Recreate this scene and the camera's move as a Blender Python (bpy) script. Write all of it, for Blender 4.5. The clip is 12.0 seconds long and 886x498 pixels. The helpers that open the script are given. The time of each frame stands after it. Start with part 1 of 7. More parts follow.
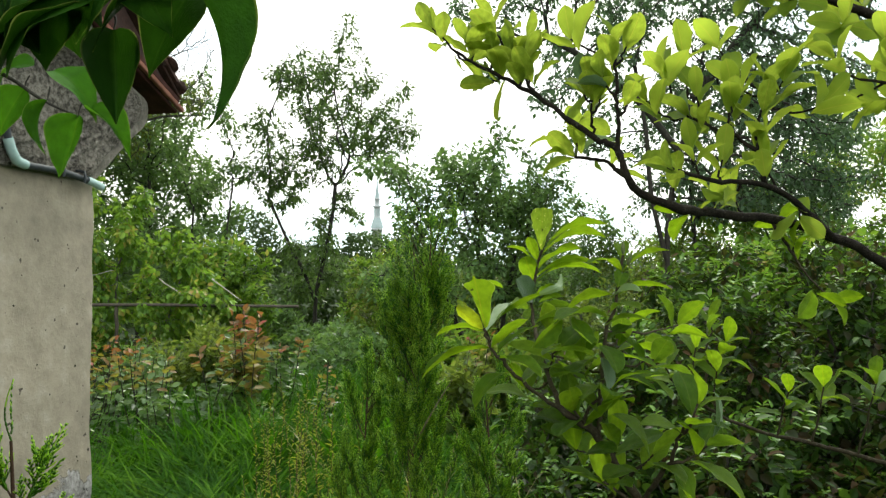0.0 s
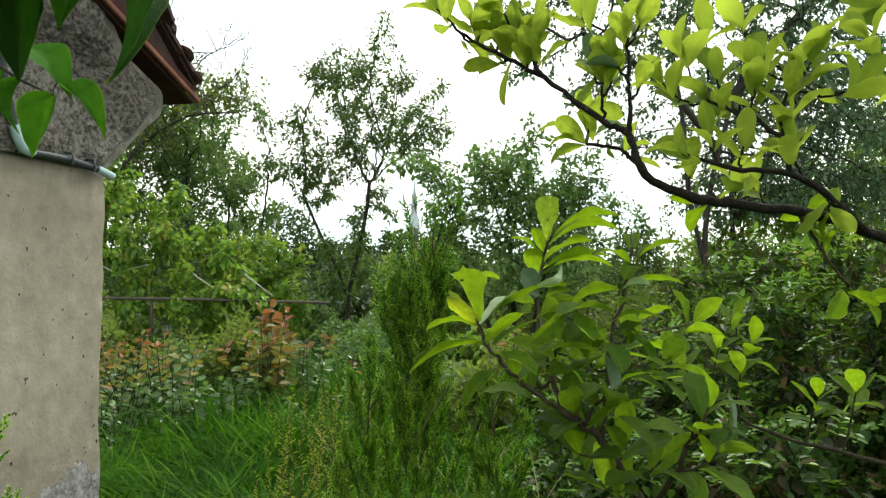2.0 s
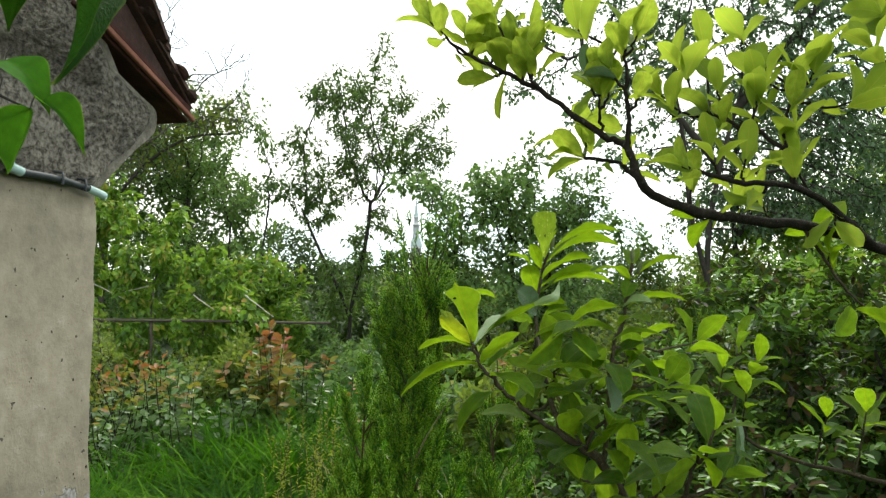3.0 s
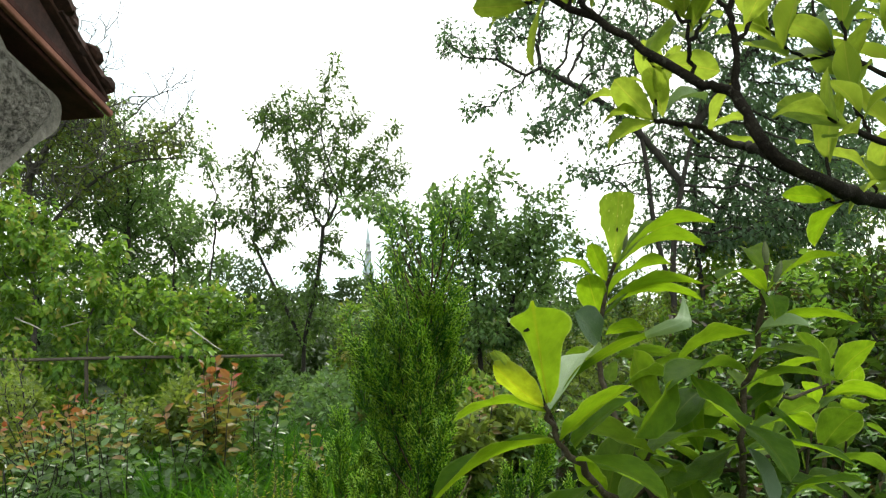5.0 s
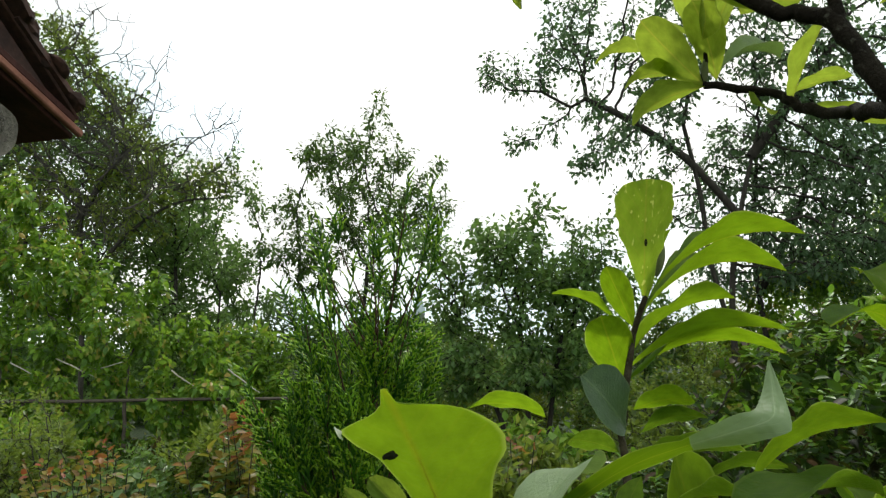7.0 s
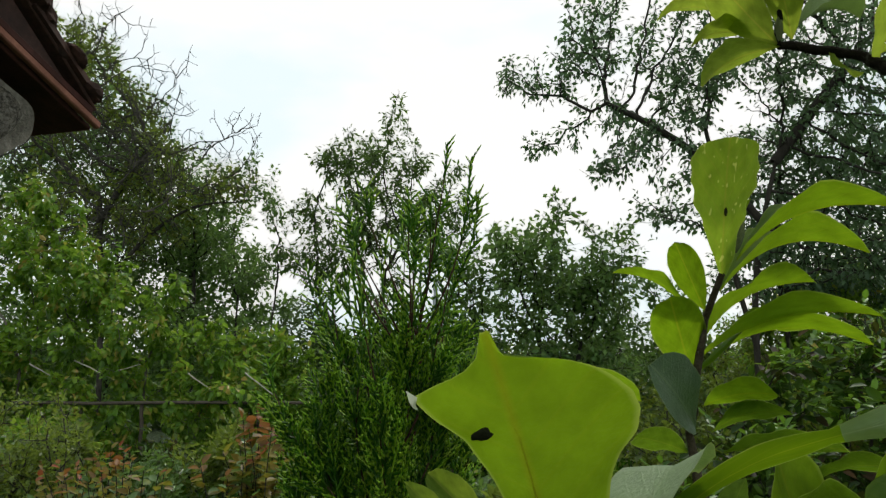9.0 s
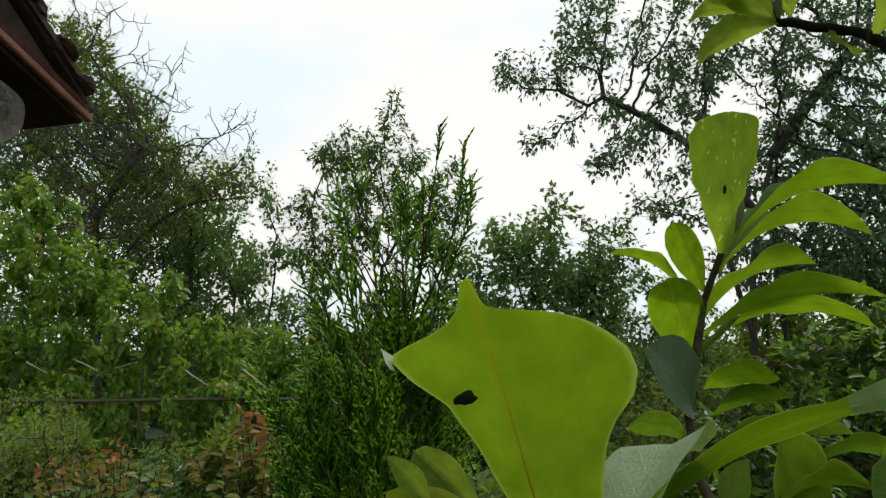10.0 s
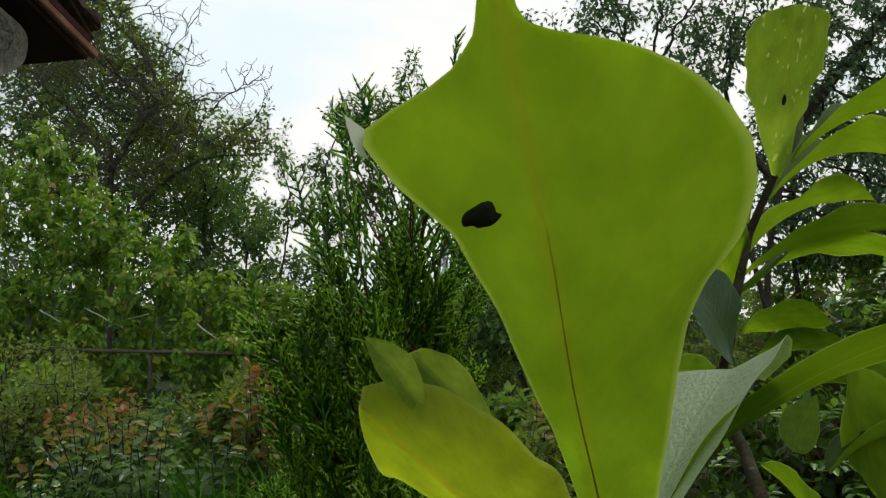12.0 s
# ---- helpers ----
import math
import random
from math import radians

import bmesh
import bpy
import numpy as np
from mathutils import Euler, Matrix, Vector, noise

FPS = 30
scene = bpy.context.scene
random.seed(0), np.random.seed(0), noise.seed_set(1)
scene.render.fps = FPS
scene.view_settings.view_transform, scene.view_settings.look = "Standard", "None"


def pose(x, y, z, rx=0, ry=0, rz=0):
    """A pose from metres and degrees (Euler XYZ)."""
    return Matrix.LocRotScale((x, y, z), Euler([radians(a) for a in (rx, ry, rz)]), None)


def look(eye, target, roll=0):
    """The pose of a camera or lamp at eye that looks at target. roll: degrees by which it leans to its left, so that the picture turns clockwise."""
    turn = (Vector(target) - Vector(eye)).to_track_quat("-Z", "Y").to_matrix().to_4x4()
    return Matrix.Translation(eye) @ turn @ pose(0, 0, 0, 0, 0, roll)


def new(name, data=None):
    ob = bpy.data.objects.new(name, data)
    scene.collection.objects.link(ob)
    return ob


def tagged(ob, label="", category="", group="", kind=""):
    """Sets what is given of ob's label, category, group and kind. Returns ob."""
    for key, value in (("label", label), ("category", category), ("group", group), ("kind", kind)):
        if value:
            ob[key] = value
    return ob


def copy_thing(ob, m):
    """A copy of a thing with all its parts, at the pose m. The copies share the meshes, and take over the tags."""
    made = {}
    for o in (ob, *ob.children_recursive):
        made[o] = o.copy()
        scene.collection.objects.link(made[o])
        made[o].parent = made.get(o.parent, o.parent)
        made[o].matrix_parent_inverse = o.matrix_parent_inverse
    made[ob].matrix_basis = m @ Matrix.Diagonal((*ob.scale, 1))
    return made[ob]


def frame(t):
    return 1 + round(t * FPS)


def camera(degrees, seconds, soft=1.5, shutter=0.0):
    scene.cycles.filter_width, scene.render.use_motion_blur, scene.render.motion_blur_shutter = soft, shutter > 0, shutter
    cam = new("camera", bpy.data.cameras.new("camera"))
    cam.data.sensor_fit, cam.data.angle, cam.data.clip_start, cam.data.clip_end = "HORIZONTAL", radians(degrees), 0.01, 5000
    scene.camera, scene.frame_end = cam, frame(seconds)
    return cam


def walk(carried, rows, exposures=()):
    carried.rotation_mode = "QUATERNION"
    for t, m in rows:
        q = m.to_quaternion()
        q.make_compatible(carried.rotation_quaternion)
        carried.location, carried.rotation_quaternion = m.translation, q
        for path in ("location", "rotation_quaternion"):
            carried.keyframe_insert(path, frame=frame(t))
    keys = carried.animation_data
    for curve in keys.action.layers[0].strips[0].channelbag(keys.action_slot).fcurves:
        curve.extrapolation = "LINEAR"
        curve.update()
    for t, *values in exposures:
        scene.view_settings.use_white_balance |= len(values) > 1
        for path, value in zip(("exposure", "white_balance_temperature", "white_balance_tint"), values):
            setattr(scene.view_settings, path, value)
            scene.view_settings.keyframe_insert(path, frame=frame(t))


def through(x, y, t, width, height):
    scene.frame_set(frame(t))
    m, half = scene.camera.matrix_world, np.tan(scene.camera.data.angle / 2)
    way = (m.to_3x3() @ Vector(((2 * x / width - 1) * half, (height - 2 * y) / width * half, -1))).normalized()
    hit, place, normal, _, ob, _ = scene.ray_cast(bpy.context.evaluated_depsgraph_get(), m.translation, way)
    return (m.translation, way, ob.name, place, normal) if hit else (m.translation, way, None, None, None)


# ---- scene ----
cam = camera(62.0, 12.0, soft=1.35)
# seconds, eye (x, y, z), yaw to the left, pitch up, lean
ROWS = [
    (0, 0.0000, 0.0000, 1.5500, -0.00, 1.20, 0.00),
    (0.5, -0.0010, 0.0087, 1.5470, -0.93, 0.51, 0.59),
    (1, 0.0400, 0.0388, 1.5465, 1.25, 0.83, 0.59),
    (1.5, 0.0644, 0.0747, 1.5333, 3.00, -0.15, 1.17),
    (2, 0.0901, 0.0941, 1.5312, 2.87, 1.10, 0.63),
    (2.5, 0.1129, 0.0922, 1.5328, 3.52, 1.72, 0.09),
    (4.5, 0.0058, 0.6275, 1.4967, -0.63, 5.71, -0.12),
    (5, -0.0310, 0.7394, 1.5231, -0.69, 4.59, -1.36),
    (5.5, -0.0296, 0.8359, 1.5074, 1.38, 4.98, -1.83),
    (6, 0.0236, 1.0068, 1.5173, 1.04, 6.21, -2.78),
    (6.5, 0.0820, 1.1071, 1.5376, 2.10, 7.07, -1.72),
    (7, 0.0976, 1.1594, 1.5418, 3.25, 7.69, -1.40),
    (7.5, 0.0940, 1.1989, 1.5294, 4.29, 8.37, -0.42),
    (9.5, 0.0600, 1.2525, 1.5189, 4.50, 8.13, -1.01),
    (10, 0.0672, 1.2645, 1.5121, 4.35, 7.92, -1.22),
    (10.5, 0.0730, 1.2806, 1.5081, 5.12, 7.52, -1.85),
    (11, 0.0675, 1.2827, 1.5071, 6.06, 7.16, -0.99),
    (11.5, 0.0622, 1.3003, 1.4991, 6.20, 6.20, -0.28),
    (12, 0.0623, 1.3419, 1.4836, 5.37, 5.19, 0.77),
]


def eye_pose(x, y, z, yaw, pitch, lean):
    return pose(x, y, z) @ pose(0, 0, 0, 0, 0, yaw) @ pose(0, 0, 0, 90 + pitch) @ pose(0, 0, 0, 0, 0, lean)


walk(cam, [(r[0], eye_pose(*r[1:])) for r in ROWS], [(0.0, -0.08), (2.5, -0.08), (4.5, 0.05), (5.5, -0.12), (6.5, -0.45), (7.5, -0.74), (9.5, -1.12), (12.0, -1.12)])

# ---- world and light: a bright, thinly clouded sky ----
SUN_EL, SUN_AZ = 52.0, 25.0  # degrees; azimuth from +y towards +x
world = bpy.data.worlds.new("sky")
scene.world = world
world.use_nodes = True
wn, wl = world.node_tree.nodes, world.node_tree.links
wn.clear()
sky = wn.new("ShaderNodeTexSky")
sky.sky_type, sky.sun_disc = "NISHITA", False
sky.sun_elevation, sky.sun_rotation = radians(SUN_EL), radians(SUN_AZ)
sky.dust_density, sky.ozone_density = 2.0, 1.0
coord, stretch = wn.new("ShaderNodeTexCoord"), wn.new("ShaderNodeMapping")
stretch.inputs["Scale"].default_value = (1.0, 1.0, 2.6)
cloud = wn.new("ShaderNodeTexNoise")
cloud.inputs["Scale"].default_value, cloud.inputs["Detail"].default_value = 2.2, 6.0
cover = wn.new("ShaderNodeValToRGB")
cover.color_ramp.elements[0].position, cover.color_ramp.elements[1].position = 0.40, 0.52
cover.color_ramp.elements[0].color, cover.color_ramp.elements[1].color = (18.2, 20.6, 21.4, 1), (21.4, 21.2, 20.6, 1)
veil = wn.new("ShaderNodeMix")
veil.data_type = "RGBA"
veil.inputs["Factor"].default_value = 0.94
back, out = wn.new("ShaderNodeBackground"), wn.new("ShaderNodeOutputWorld")
back.inputs["Strength"].default_value = 0.107
wl.new(coord.outputs["Generated"], stretch.inputs["Vector"])
wl.new(stretch.outputs["Vector"], cloud.inputs["Vector"])
wl.new(cloud.outputs["Fac"], cover.inputs["Fac"])
wl.new(cover.outputs["Color"], veil.inputs["B"])
wl.new(sky.outputs["Color"], veil.inputs["A"])
wl.new(veil.outputs["Result"], back.inputs["Color"])
wl.new(back.outputs["Background"], out.inputs["Surface"])

sun = new("sun", bpy.data.lights.new("sun", "SUN"))
sun.data.energy, sun.data.angle, sun.data.color = 3.2, radians(10), (1.0, 0.965, 0.88)
sun_from = Vector((math.sin(radians(SUN_AZ)) * math.cos(radians(SUN_EL)), math.cos(radians(SUN_AZ)) * math.cos(radians(SUN_EL)), math.sin(radians(SUN_EL))))
sun.matrix_world = look(sun_from * 50, (0, 0, 0))


# ---- materials ----
def nodes_of(name):
    m = bpy.data.materials.new(name)
    m.use_nodes = True
    n, l = m.node_tree.nodes, m.node_tree.links
    n.clear()
    o = n.new("ShaderNodeOutputMaterial")
    return m, n, l, o


def ramp(n, stops):
    r = n.new("ShaderNodeValToRGB").color_ramp
    while len(r.elements) < len(stops):
        r.elements.new(0.5)
    for e, (p, c) in zip(r.elements, stops):
        e.position, e.color = p, (*c, 1)
    return r.id_data.nodes[-1]


def noise_tex(n, l, scale, detail=4, coords="Object", rough=0.6):
    c, t = n.new("ShaderNodeTexCoord"), n.new("ShaderNodeTexNoise")
    t.inputs["Scale"].default_value, t.inputs["Detail"].default_value, t.inputs["Roughness"].default_value = scale, detail, rough
    l.new(c.outputs[coords], t.inputs["Vector"])
    return t


def bump(n, l, height, strength, distance, normal=None):
    b = n.new("ShaderNodeBump")
    b.inputs["Strength"].default_value, b.inputs["Distance"].default_value = strength, distance
    l.new(height, b.inputs["Height"])
    if normal:
        l.new(normal, b.inputs["Normal"])
    return b.outputs["Normal"]


def mixed(n, l, a, b, fac, mode="MIX"):
    m = n.new("ShaderNodeMix")
    m.data_type, m.blend_type = "RGBA", mode
    for key, v in (("A", a), ("B", b), ("Factor", fac)):
        if isinstance(v, (int, float)):
            m.inputs[key].default_value = v
        elif isinstance(v, tuple):
            m.inputs[key].default_value = (*v, 1)
        else:
            l.new(v, m.inputs[key])
    return m.outputs["Result"]


def maths(n, l, op, a, b=0.0, clamp=False):
    m = n.new("ShaderNodeMath")
    m.operation, m.use_clamp = op, clamp
    for i, v in enumerate((a, b)):
        if isinstance(v, (int, float)):
            m.inputs[i].default_value = v
        else:
            l.new(v, m.inputs[i])
    return m.outputs[0]


def leaf_material(name, stops, through, share=0.45, rough=0.35, patch=1.2, gloss=0.25):
    """Small leaves of one joined crown: colour varies from leaf to leaf and from bough to bough; light shines through."""
    m, n, l, o = nodes_of(name)
    geo = n.new("ShaderNodeNewGeometry")
    spread = noise_tex(n, l, patch, 2)
    pick = maths(n, l, "ADD", maths(n, l, "MULTIPLY", geo.outputs["Random Per Island"], 0.55), maths(n, l, "MULTIPLY", maths(n, l, "MULTIPLY", maths(n, l, "SUBTRACT", spread.outputs["Fac"], 0.3), 2.4, True), 0.45))
    col = ramp(n, [(p, (c[0] * 0.86, c[1], c[2] * 0.8)) for p, c in stops])
    l.new(pick, col.inputs["Fac"])
    p = n.new("ShaderNodeBsdfPrincipled")
    p.inputs["Roughness"].default_value = rough
    p.inputs["Specular IOR Level"].default_value = gloss
    l.new(col.outputs["Color"], p.inputs["Base Color"])
    tr, mix = n.new("ShaderNodeBsdfTranslucent"), n.new("ShaderNodeMixShader")
    l.new(mixed(n, l, col.outputs["Color"], through, 0.6), tr.inputs["Color"])
    mix.inputs[0].default_value = share
    l.new(p.outputs[0], mix.inputs[1])
    l.new(tr.outputs[0], mix.inputs[2])
    l.new(mix.outputs[0], o.inputs["Surface"])
    return m


def broad_leaf_material(name, stops, through, vein, share=0.5, rough=0.4, marks=False, sheen=0.14, side_veins=0.5, rib_dark=(0.93, 0.65, 0.8)):
    """Large leaves seen from near: midrib and side veins along the leaf's own length and width, blotches, light through them."""
    m, n, l, o = nodes_of(name)
    info, uv = n.new("ShaderNodeObjectInfo"), n.new("ShaderNodeUVMap")
    uv.uv_map = "leaf"
    xyz = n.new("ShaderNodeSeparateXYZ")
    l.new(uv.outputs["UV"], xyz.inputs[0])
    across = maths(n, l, "ABSOLUTE", maths(n, l, "SUBTRACT", xyz.outputs[1], 0.5))
    rib = maths(n, l, "SUBTRACT", 1.0, maths(n, l, "DIVIDE", across, 0.022), True)
    wave = maths(n, l, "SINE", maths(n, l, "MULTIPLY", maths(n, l, "SUBTRACT", xyz.outputs[0], maths(n, l, "MULTIPLY", across, 0.75)), 50.0))
    side = maths(n, l, "MULTIPLY", maths(n, l, "SUBTRACT", wave, 0.86, True), 6.0, True)
    veins = maths(n, l, "MAXIMUM", rib, maths(n, l, "MULTIPLY", side, side_veins))
    blotch = noise_tex(n, l, 5, 4)
    geo = n.new("ShaderNodeNewGeometry")
    one = maths(n, l, "FRACT", maths(n, l, "ADD", info.outputs["Random"], geo.outputs["Random Per Island"]))
    pick = maths(n, l, "ADD", maths(n, l, "MULTIPLY", one, 0.65), maths(n, l, "MULTIPLY", blotch.outputs["Fac"], 0.35))
    col = ramp(n, stops)
    l.new(pick, col.inputs["Fac"])
    base = mixed(n, l, col.outputs["Color"], vein, maths(n, l, "MULTIPLY", veins, 0.5))
    if marks:
        dots = noise_tex(n, l, 13, 1)
        spots = maths(n, l, "MULTIPLY", maths(n, l, "SUBTRACT", dots.outputs["Fac"], 0.655, True), 16.0, True)
        base = mixed(n, l, base, (0.75, 0.72, 0.25), spots)
    p = n.new("ShaderNodeBsdfPrincipled")
    p.inputs["Roughness"].default_value = rough
    p.inputs["Specular IOR Level"].default_value = sheen
    l.new(base, p.inputs["Base Color"])
    rim_uv, rim_xyz = n.new("ShaderNodeUVMap"), n.new("ShaderNodeSeparateXYZ")
    rim_uv.uv_map = "rim"
    l.new(rim_uv.outputs["UV"], rim_xyz.inputs[0])
    rim = maths(n, l, "MULTIPLY", maths(n, l, "SUBTRACT", rim_xyz.outputs[1], 0.93, True), 14.0, True)
    base = mixed(n, l, base, vein, maths(n, l, "MULTIPLY", rim, 0.45))
    mottle = noise_tex(n, l, 16, 4)
    base = mixed(n, l, base, mixed(n, l, base, (0.5, 0.5, 0.5), 1.0, "MULTIPLY"), maths(n, l, "MULTIPLY", maths(n, l, "SUBTRACT", mottle.outputs["Fac"], 0.45, True), 1.6, True))
    fine = noise_tex(n, l, 38, 3)
    l.new(bump(n, l, fine.outputs["Fac"], 0.25, 0.02, bump(n, l, veins, 0.16, 0.01)), p.inputs["Normal"])
    tr, mix = n.new("ShaderNodeBsdfTranslucent"), n.new("ShaderNodeMixShader")
    shade = maths(n, l, "ADD", 0.34, maths(n, l, "MULTIPLY", blotch.outputs["Fac"], 1.25))
    glow = mixed(n, l, mixed(n, l, base, through, 0.72), mixed(n, l, through, rib_dark, 1.0, "MULTIPLY"), maths(n, l, "MULTIPLY", veins, 0.75))
    glow = mixed(n, l, glow, shade, 1.0, "MULTIPLY")
    glow = mixed(n, l, glow, (0.62, 0.72, 0.16), maths(n, l, "MULTIPLY", rim, 0.5))
    l.new(glow, tr.inputs["Color"])
    mix.inputs[0].default_value = share
    l.new(p.outputs[0], mix.inputs[1])
    l.new(tr.outputs[0], mix.inputs[2])
    l.new(mix.outputs[0], o.inputs["Surface"])
    return m


def solid_material(name, stops, scale, rough=0.85, relief=0.4, depth=0.004, detail=6, metal=0.0, stretch_z=1.0, speck=None, sheen=0.2):
    """Bark, wood, plaster and tiles: two scales of noise for colour, a finer one for relief."""
    m, n, l, o = nodes_of(name)
    c, mp = n.new("ShaderNodeTexCoord"), n.new("ShaderNodeMapping")
    mp.inputs["Scale"].default_value = (1, 1, stretch_z)
    l.new(c.outputs["Object"], mp.inputs["Vector"])

    def tex(s, d):
        t = n.new("ShaderNodeTexNoise")
        t.inputs["Scale"].default_value, t.inputs["Detail"].default_value, t.inputs["Roughness"].default_value = s, d, 0.65
        l.new(mp.outputs["Vector"], t.inputs["Vector"])
        return t.outputs["Fac"]

    info = n.new("ShaderNodeObjectInfo")
    pick = maths(n, l, "ADD", maths(n, l, "MULTIPLY", tex(scale, detail), 0.6), maths(n, l, "MULTIPLY", tex(scale * 7, detail), 0.4))
    pick = maths(n, l, "ADD", pick, maths(n, l, "MULTIPLY", maths(n, l, "SUBTRACT", info.outputs["Random"], 0.5), 0.12))
    col = ramp(n, stops)
    l.new(pick, col.inputs["Fac"])
    p = n.new("ShaderNodeBsdfPrincipled")
    p.inputs["Roughness"].default_value, p.inputs["Metallic"].default_value = rough, metal
    p.inputs["Specular IOR Level"].default_value = sheen
    colour = col.outputs["Color"]
    if speck:
        colour = mixed(n, l, colour, speck, maths(n, l, "MULTIPLY", maths(n, l, "SUBTRACT", tex(scale * 3.1, 3), 0.60, True), 9.0, True))
    l.new(colour, p.inputs["Base Color"])
    l.new(bump(n, l, tex(scale * 9, 5), relief, depth), p.inputs["Normal"])
    l.new(p.outputs[0], o.inputs["Surface"])
    return m


def plaster_material(name, stops, bare, height):
    """Old lime plaster, stained, with small pock marks; below an uneven line the grey undercoat shows."""
    m, n, l, o = nodes_of(name)
    c = n.new("ShaderNodeTexCoord")
    xyz = n.new("ShaderNodeSeparateXYZ")
    l.new(c.outputs["Object"], xyz.inputs[0])
    big, mid, fine = noise_tex(n, l, 1.7, 6).outputs["Fac"], noise_tex(n, l, 15, 7).outputs["Fac"], noise_tex(n, l, 60, 4).outputs["Fac"]
    streak_map, streak = n.new("ShaderNodeMapping"), n.new("ShaderNodeTexNoise")
    streak_map.inputs["Scale"].default_value = (9, 9, 0.8)
    streak.inputs["Scale"].default_value = 1.0
    l.new(c.outputs["Object"], streak_map.inputs["Vector"])
    l.new(streak_map.outputs["Vector"], streak.inputs["Vector"])
    pick = maths(n, l, "ADD", maths(n, l, "MULTIPLY", big, 0.45), maths(n, l, "ADD", maths(n, l, "MULTIPLY", mid, 0.42), maths(n, l, "MULTIPLY", streak.outputs["Fac"], 0.13)))
    col = ramp(n, stops)
    l.new(pick, col.inputs["Fac"])
    grey = ramp(n, bare)
    l.new(maths(n, l, "ADD", maths(n, l, "MULTIPLY", mid, 0.5), maths(n, l, "MULTIPLY", fine, 0.5)), grey.inputs["Fac"])
    line = maths(n, l, "ADD", maths(n, l, "MULTIPLY", maths(n, l, "SUBTRACT", big, 0.5), 0.9), maths(n, l, "MULTIPLY", maths(n, l, "SUBTRACT", mid, 0.5), 0.35))
    off = maths(n, l, "MULTIPLY", maths(n, l, "SUBTRACT", maths(n, l, "ADD", height, line), xyz.outputs[2]), 40.0, True)
    dots = noise_tex(n, l, 26, 2).outputs["Fac"]
    pock = maths(n, l, "MULTIPLY", maths(n, l, "SUBTRACT", dots, 0.70, True), 30.0, True)
    base = mixed(n, l, mixed(n, l, col.outputs["Color"], (0.07, 0.06, 0.045), pock), grey.outputs["Color"], off)
    p = n.new("ShaderNodeBsdfPrincipled")
    p.inputs["Roughness"].default_value = 0.92
    l.new(base, p.inputs["Base Color"])
    relief = maths(n, l, "SUBTRACT", maths(n, l, "ADD", maths(n, l, "MULTIPLY", mid, 0.5), maths(n, l, "MULTIPLY", fine, 0.3)), maths(n, l, "ADD", maths(n, l, "MULTIPLY", off, 0.5), pock))
    l.new(bump(n, l, relief, 0.7, 0.008), p.inputs["Normal"])
    l.new(p.outputs[0], o.inputs["Surface"])
    return m


BARK_DARK = solid_material("dark bark", [(0.3, (0.014, 0.013, 0.010)), (0.55, (0.034, 0.032, 0.025)), (0.75, (0.085, 0.082, 0.066))], 14, stretch_z=0.3)
BARK_GREY = solid_material("grey bark", [(0.3, (0.06, 0.055, 0.045)), (0.55, (0.14, 0.13, 0.11)), (0.75, (0.25, 0.24, 0.21))], 12, stretch_z=0.3)
BARK_MAGNOLIA = solid_material("magnolia bark", [(0.34, (0.005, 0.0045, 0.0032)), (0.52, (0.016, 0.0138, 0.0095)), (0.72, (0.036, 0.032, 0.023))], 34, relief=0.9, depth=0.004, speck=(0.055, 0.057, 0.042), sheen=0.08)
BARK_SHOOT = solid_material("brownish magnolia shoot bark", [(0.34, (0.014, 0.011, 0.006)), (0.52, (0.040, 0.034, 0.019)), (0.72, (0.085, 0.076, 0.048))], 60, relief=0.6, depth=0.002, speck=(0.10, 0.10, 0.07), sheen=0.1)
BARK_LICHEN = solid_material("lichened grey bark", [(0.3, (0.022, 0.021, 0.017)), (0.52, (0.060, 0.058, 0.046)), (0.72, (0.14, 0.138, 0.11))], 10, stretch_z=0.5)
BARK_RED = solid_material("juniper stem bark", [(0.3, (0.030, 0.018, 0.011)), (0.7, (0.095, 0.055, 0.032))], 60, stretch_z=0.3)
PEAR_LEAF = leaf_material("pear leaves", [(0.2, (0.024, 0.052, 0.014)), (0.5, (0.056, 0.105, 0.024)), (0.8, (0.13, 0.20, 0.05))], (0.20, 0.34, 0.05), 0.40, gloss=0.3)
TREE_LEAF = leaf_material("orchard leaves", [(0.2, (0.036, 0.078, 0.028)), (0.5, (0.092, 0.165, 0.054)), (0.8, (0.19, 0.28, 0.09))], (0.24, 0.40, 0.07), 0.42, gloss=0.3)
CHERRY_LEAF = leaf_material("grey-green cherry leaves", [(0.2, (0.026, 0.056, 0.032)), (0.5, (0.058, 0.108, 0.060)), (0.8, (0.13, 0.195, 0.115))], (0.17, 0.30, 0.09), 0.42, gloss=0.35)
GOLD_LEAF = leaf_material("golden shrub leaves", [(0.2, (0.060, 0.11, 0.012)), (0.5, (0.14, 0.19, 0.020)), (0.8, (0.27, 0.27, 0.035))], (0.42, 0.46, 0.03), 0.48)
MAPLE_LEAF = leaf_material("light green shrub leaves", [(0.2, (0.024, 0.062, 0.010)), (0.45, (0.090, 0.185, 0.026)), (0.68, (0.23, 0.35, 0.055)), (0.86, (0.44, 0.26, 0.09))], (0.32, 0.52, 0.04), 0.46, patch=2.2, gloss=0.25)
ELDER_LEAF = leaf_material("olive twig leaves", [(0.2, (0.028, 0.048, 0.014)), (0.5, (0.085, 0.122, 0.026)), (0.8, (0.20, 0.24, 0.048))], (0.30, 0.40, 0.045), 0.46, patch=2.2)
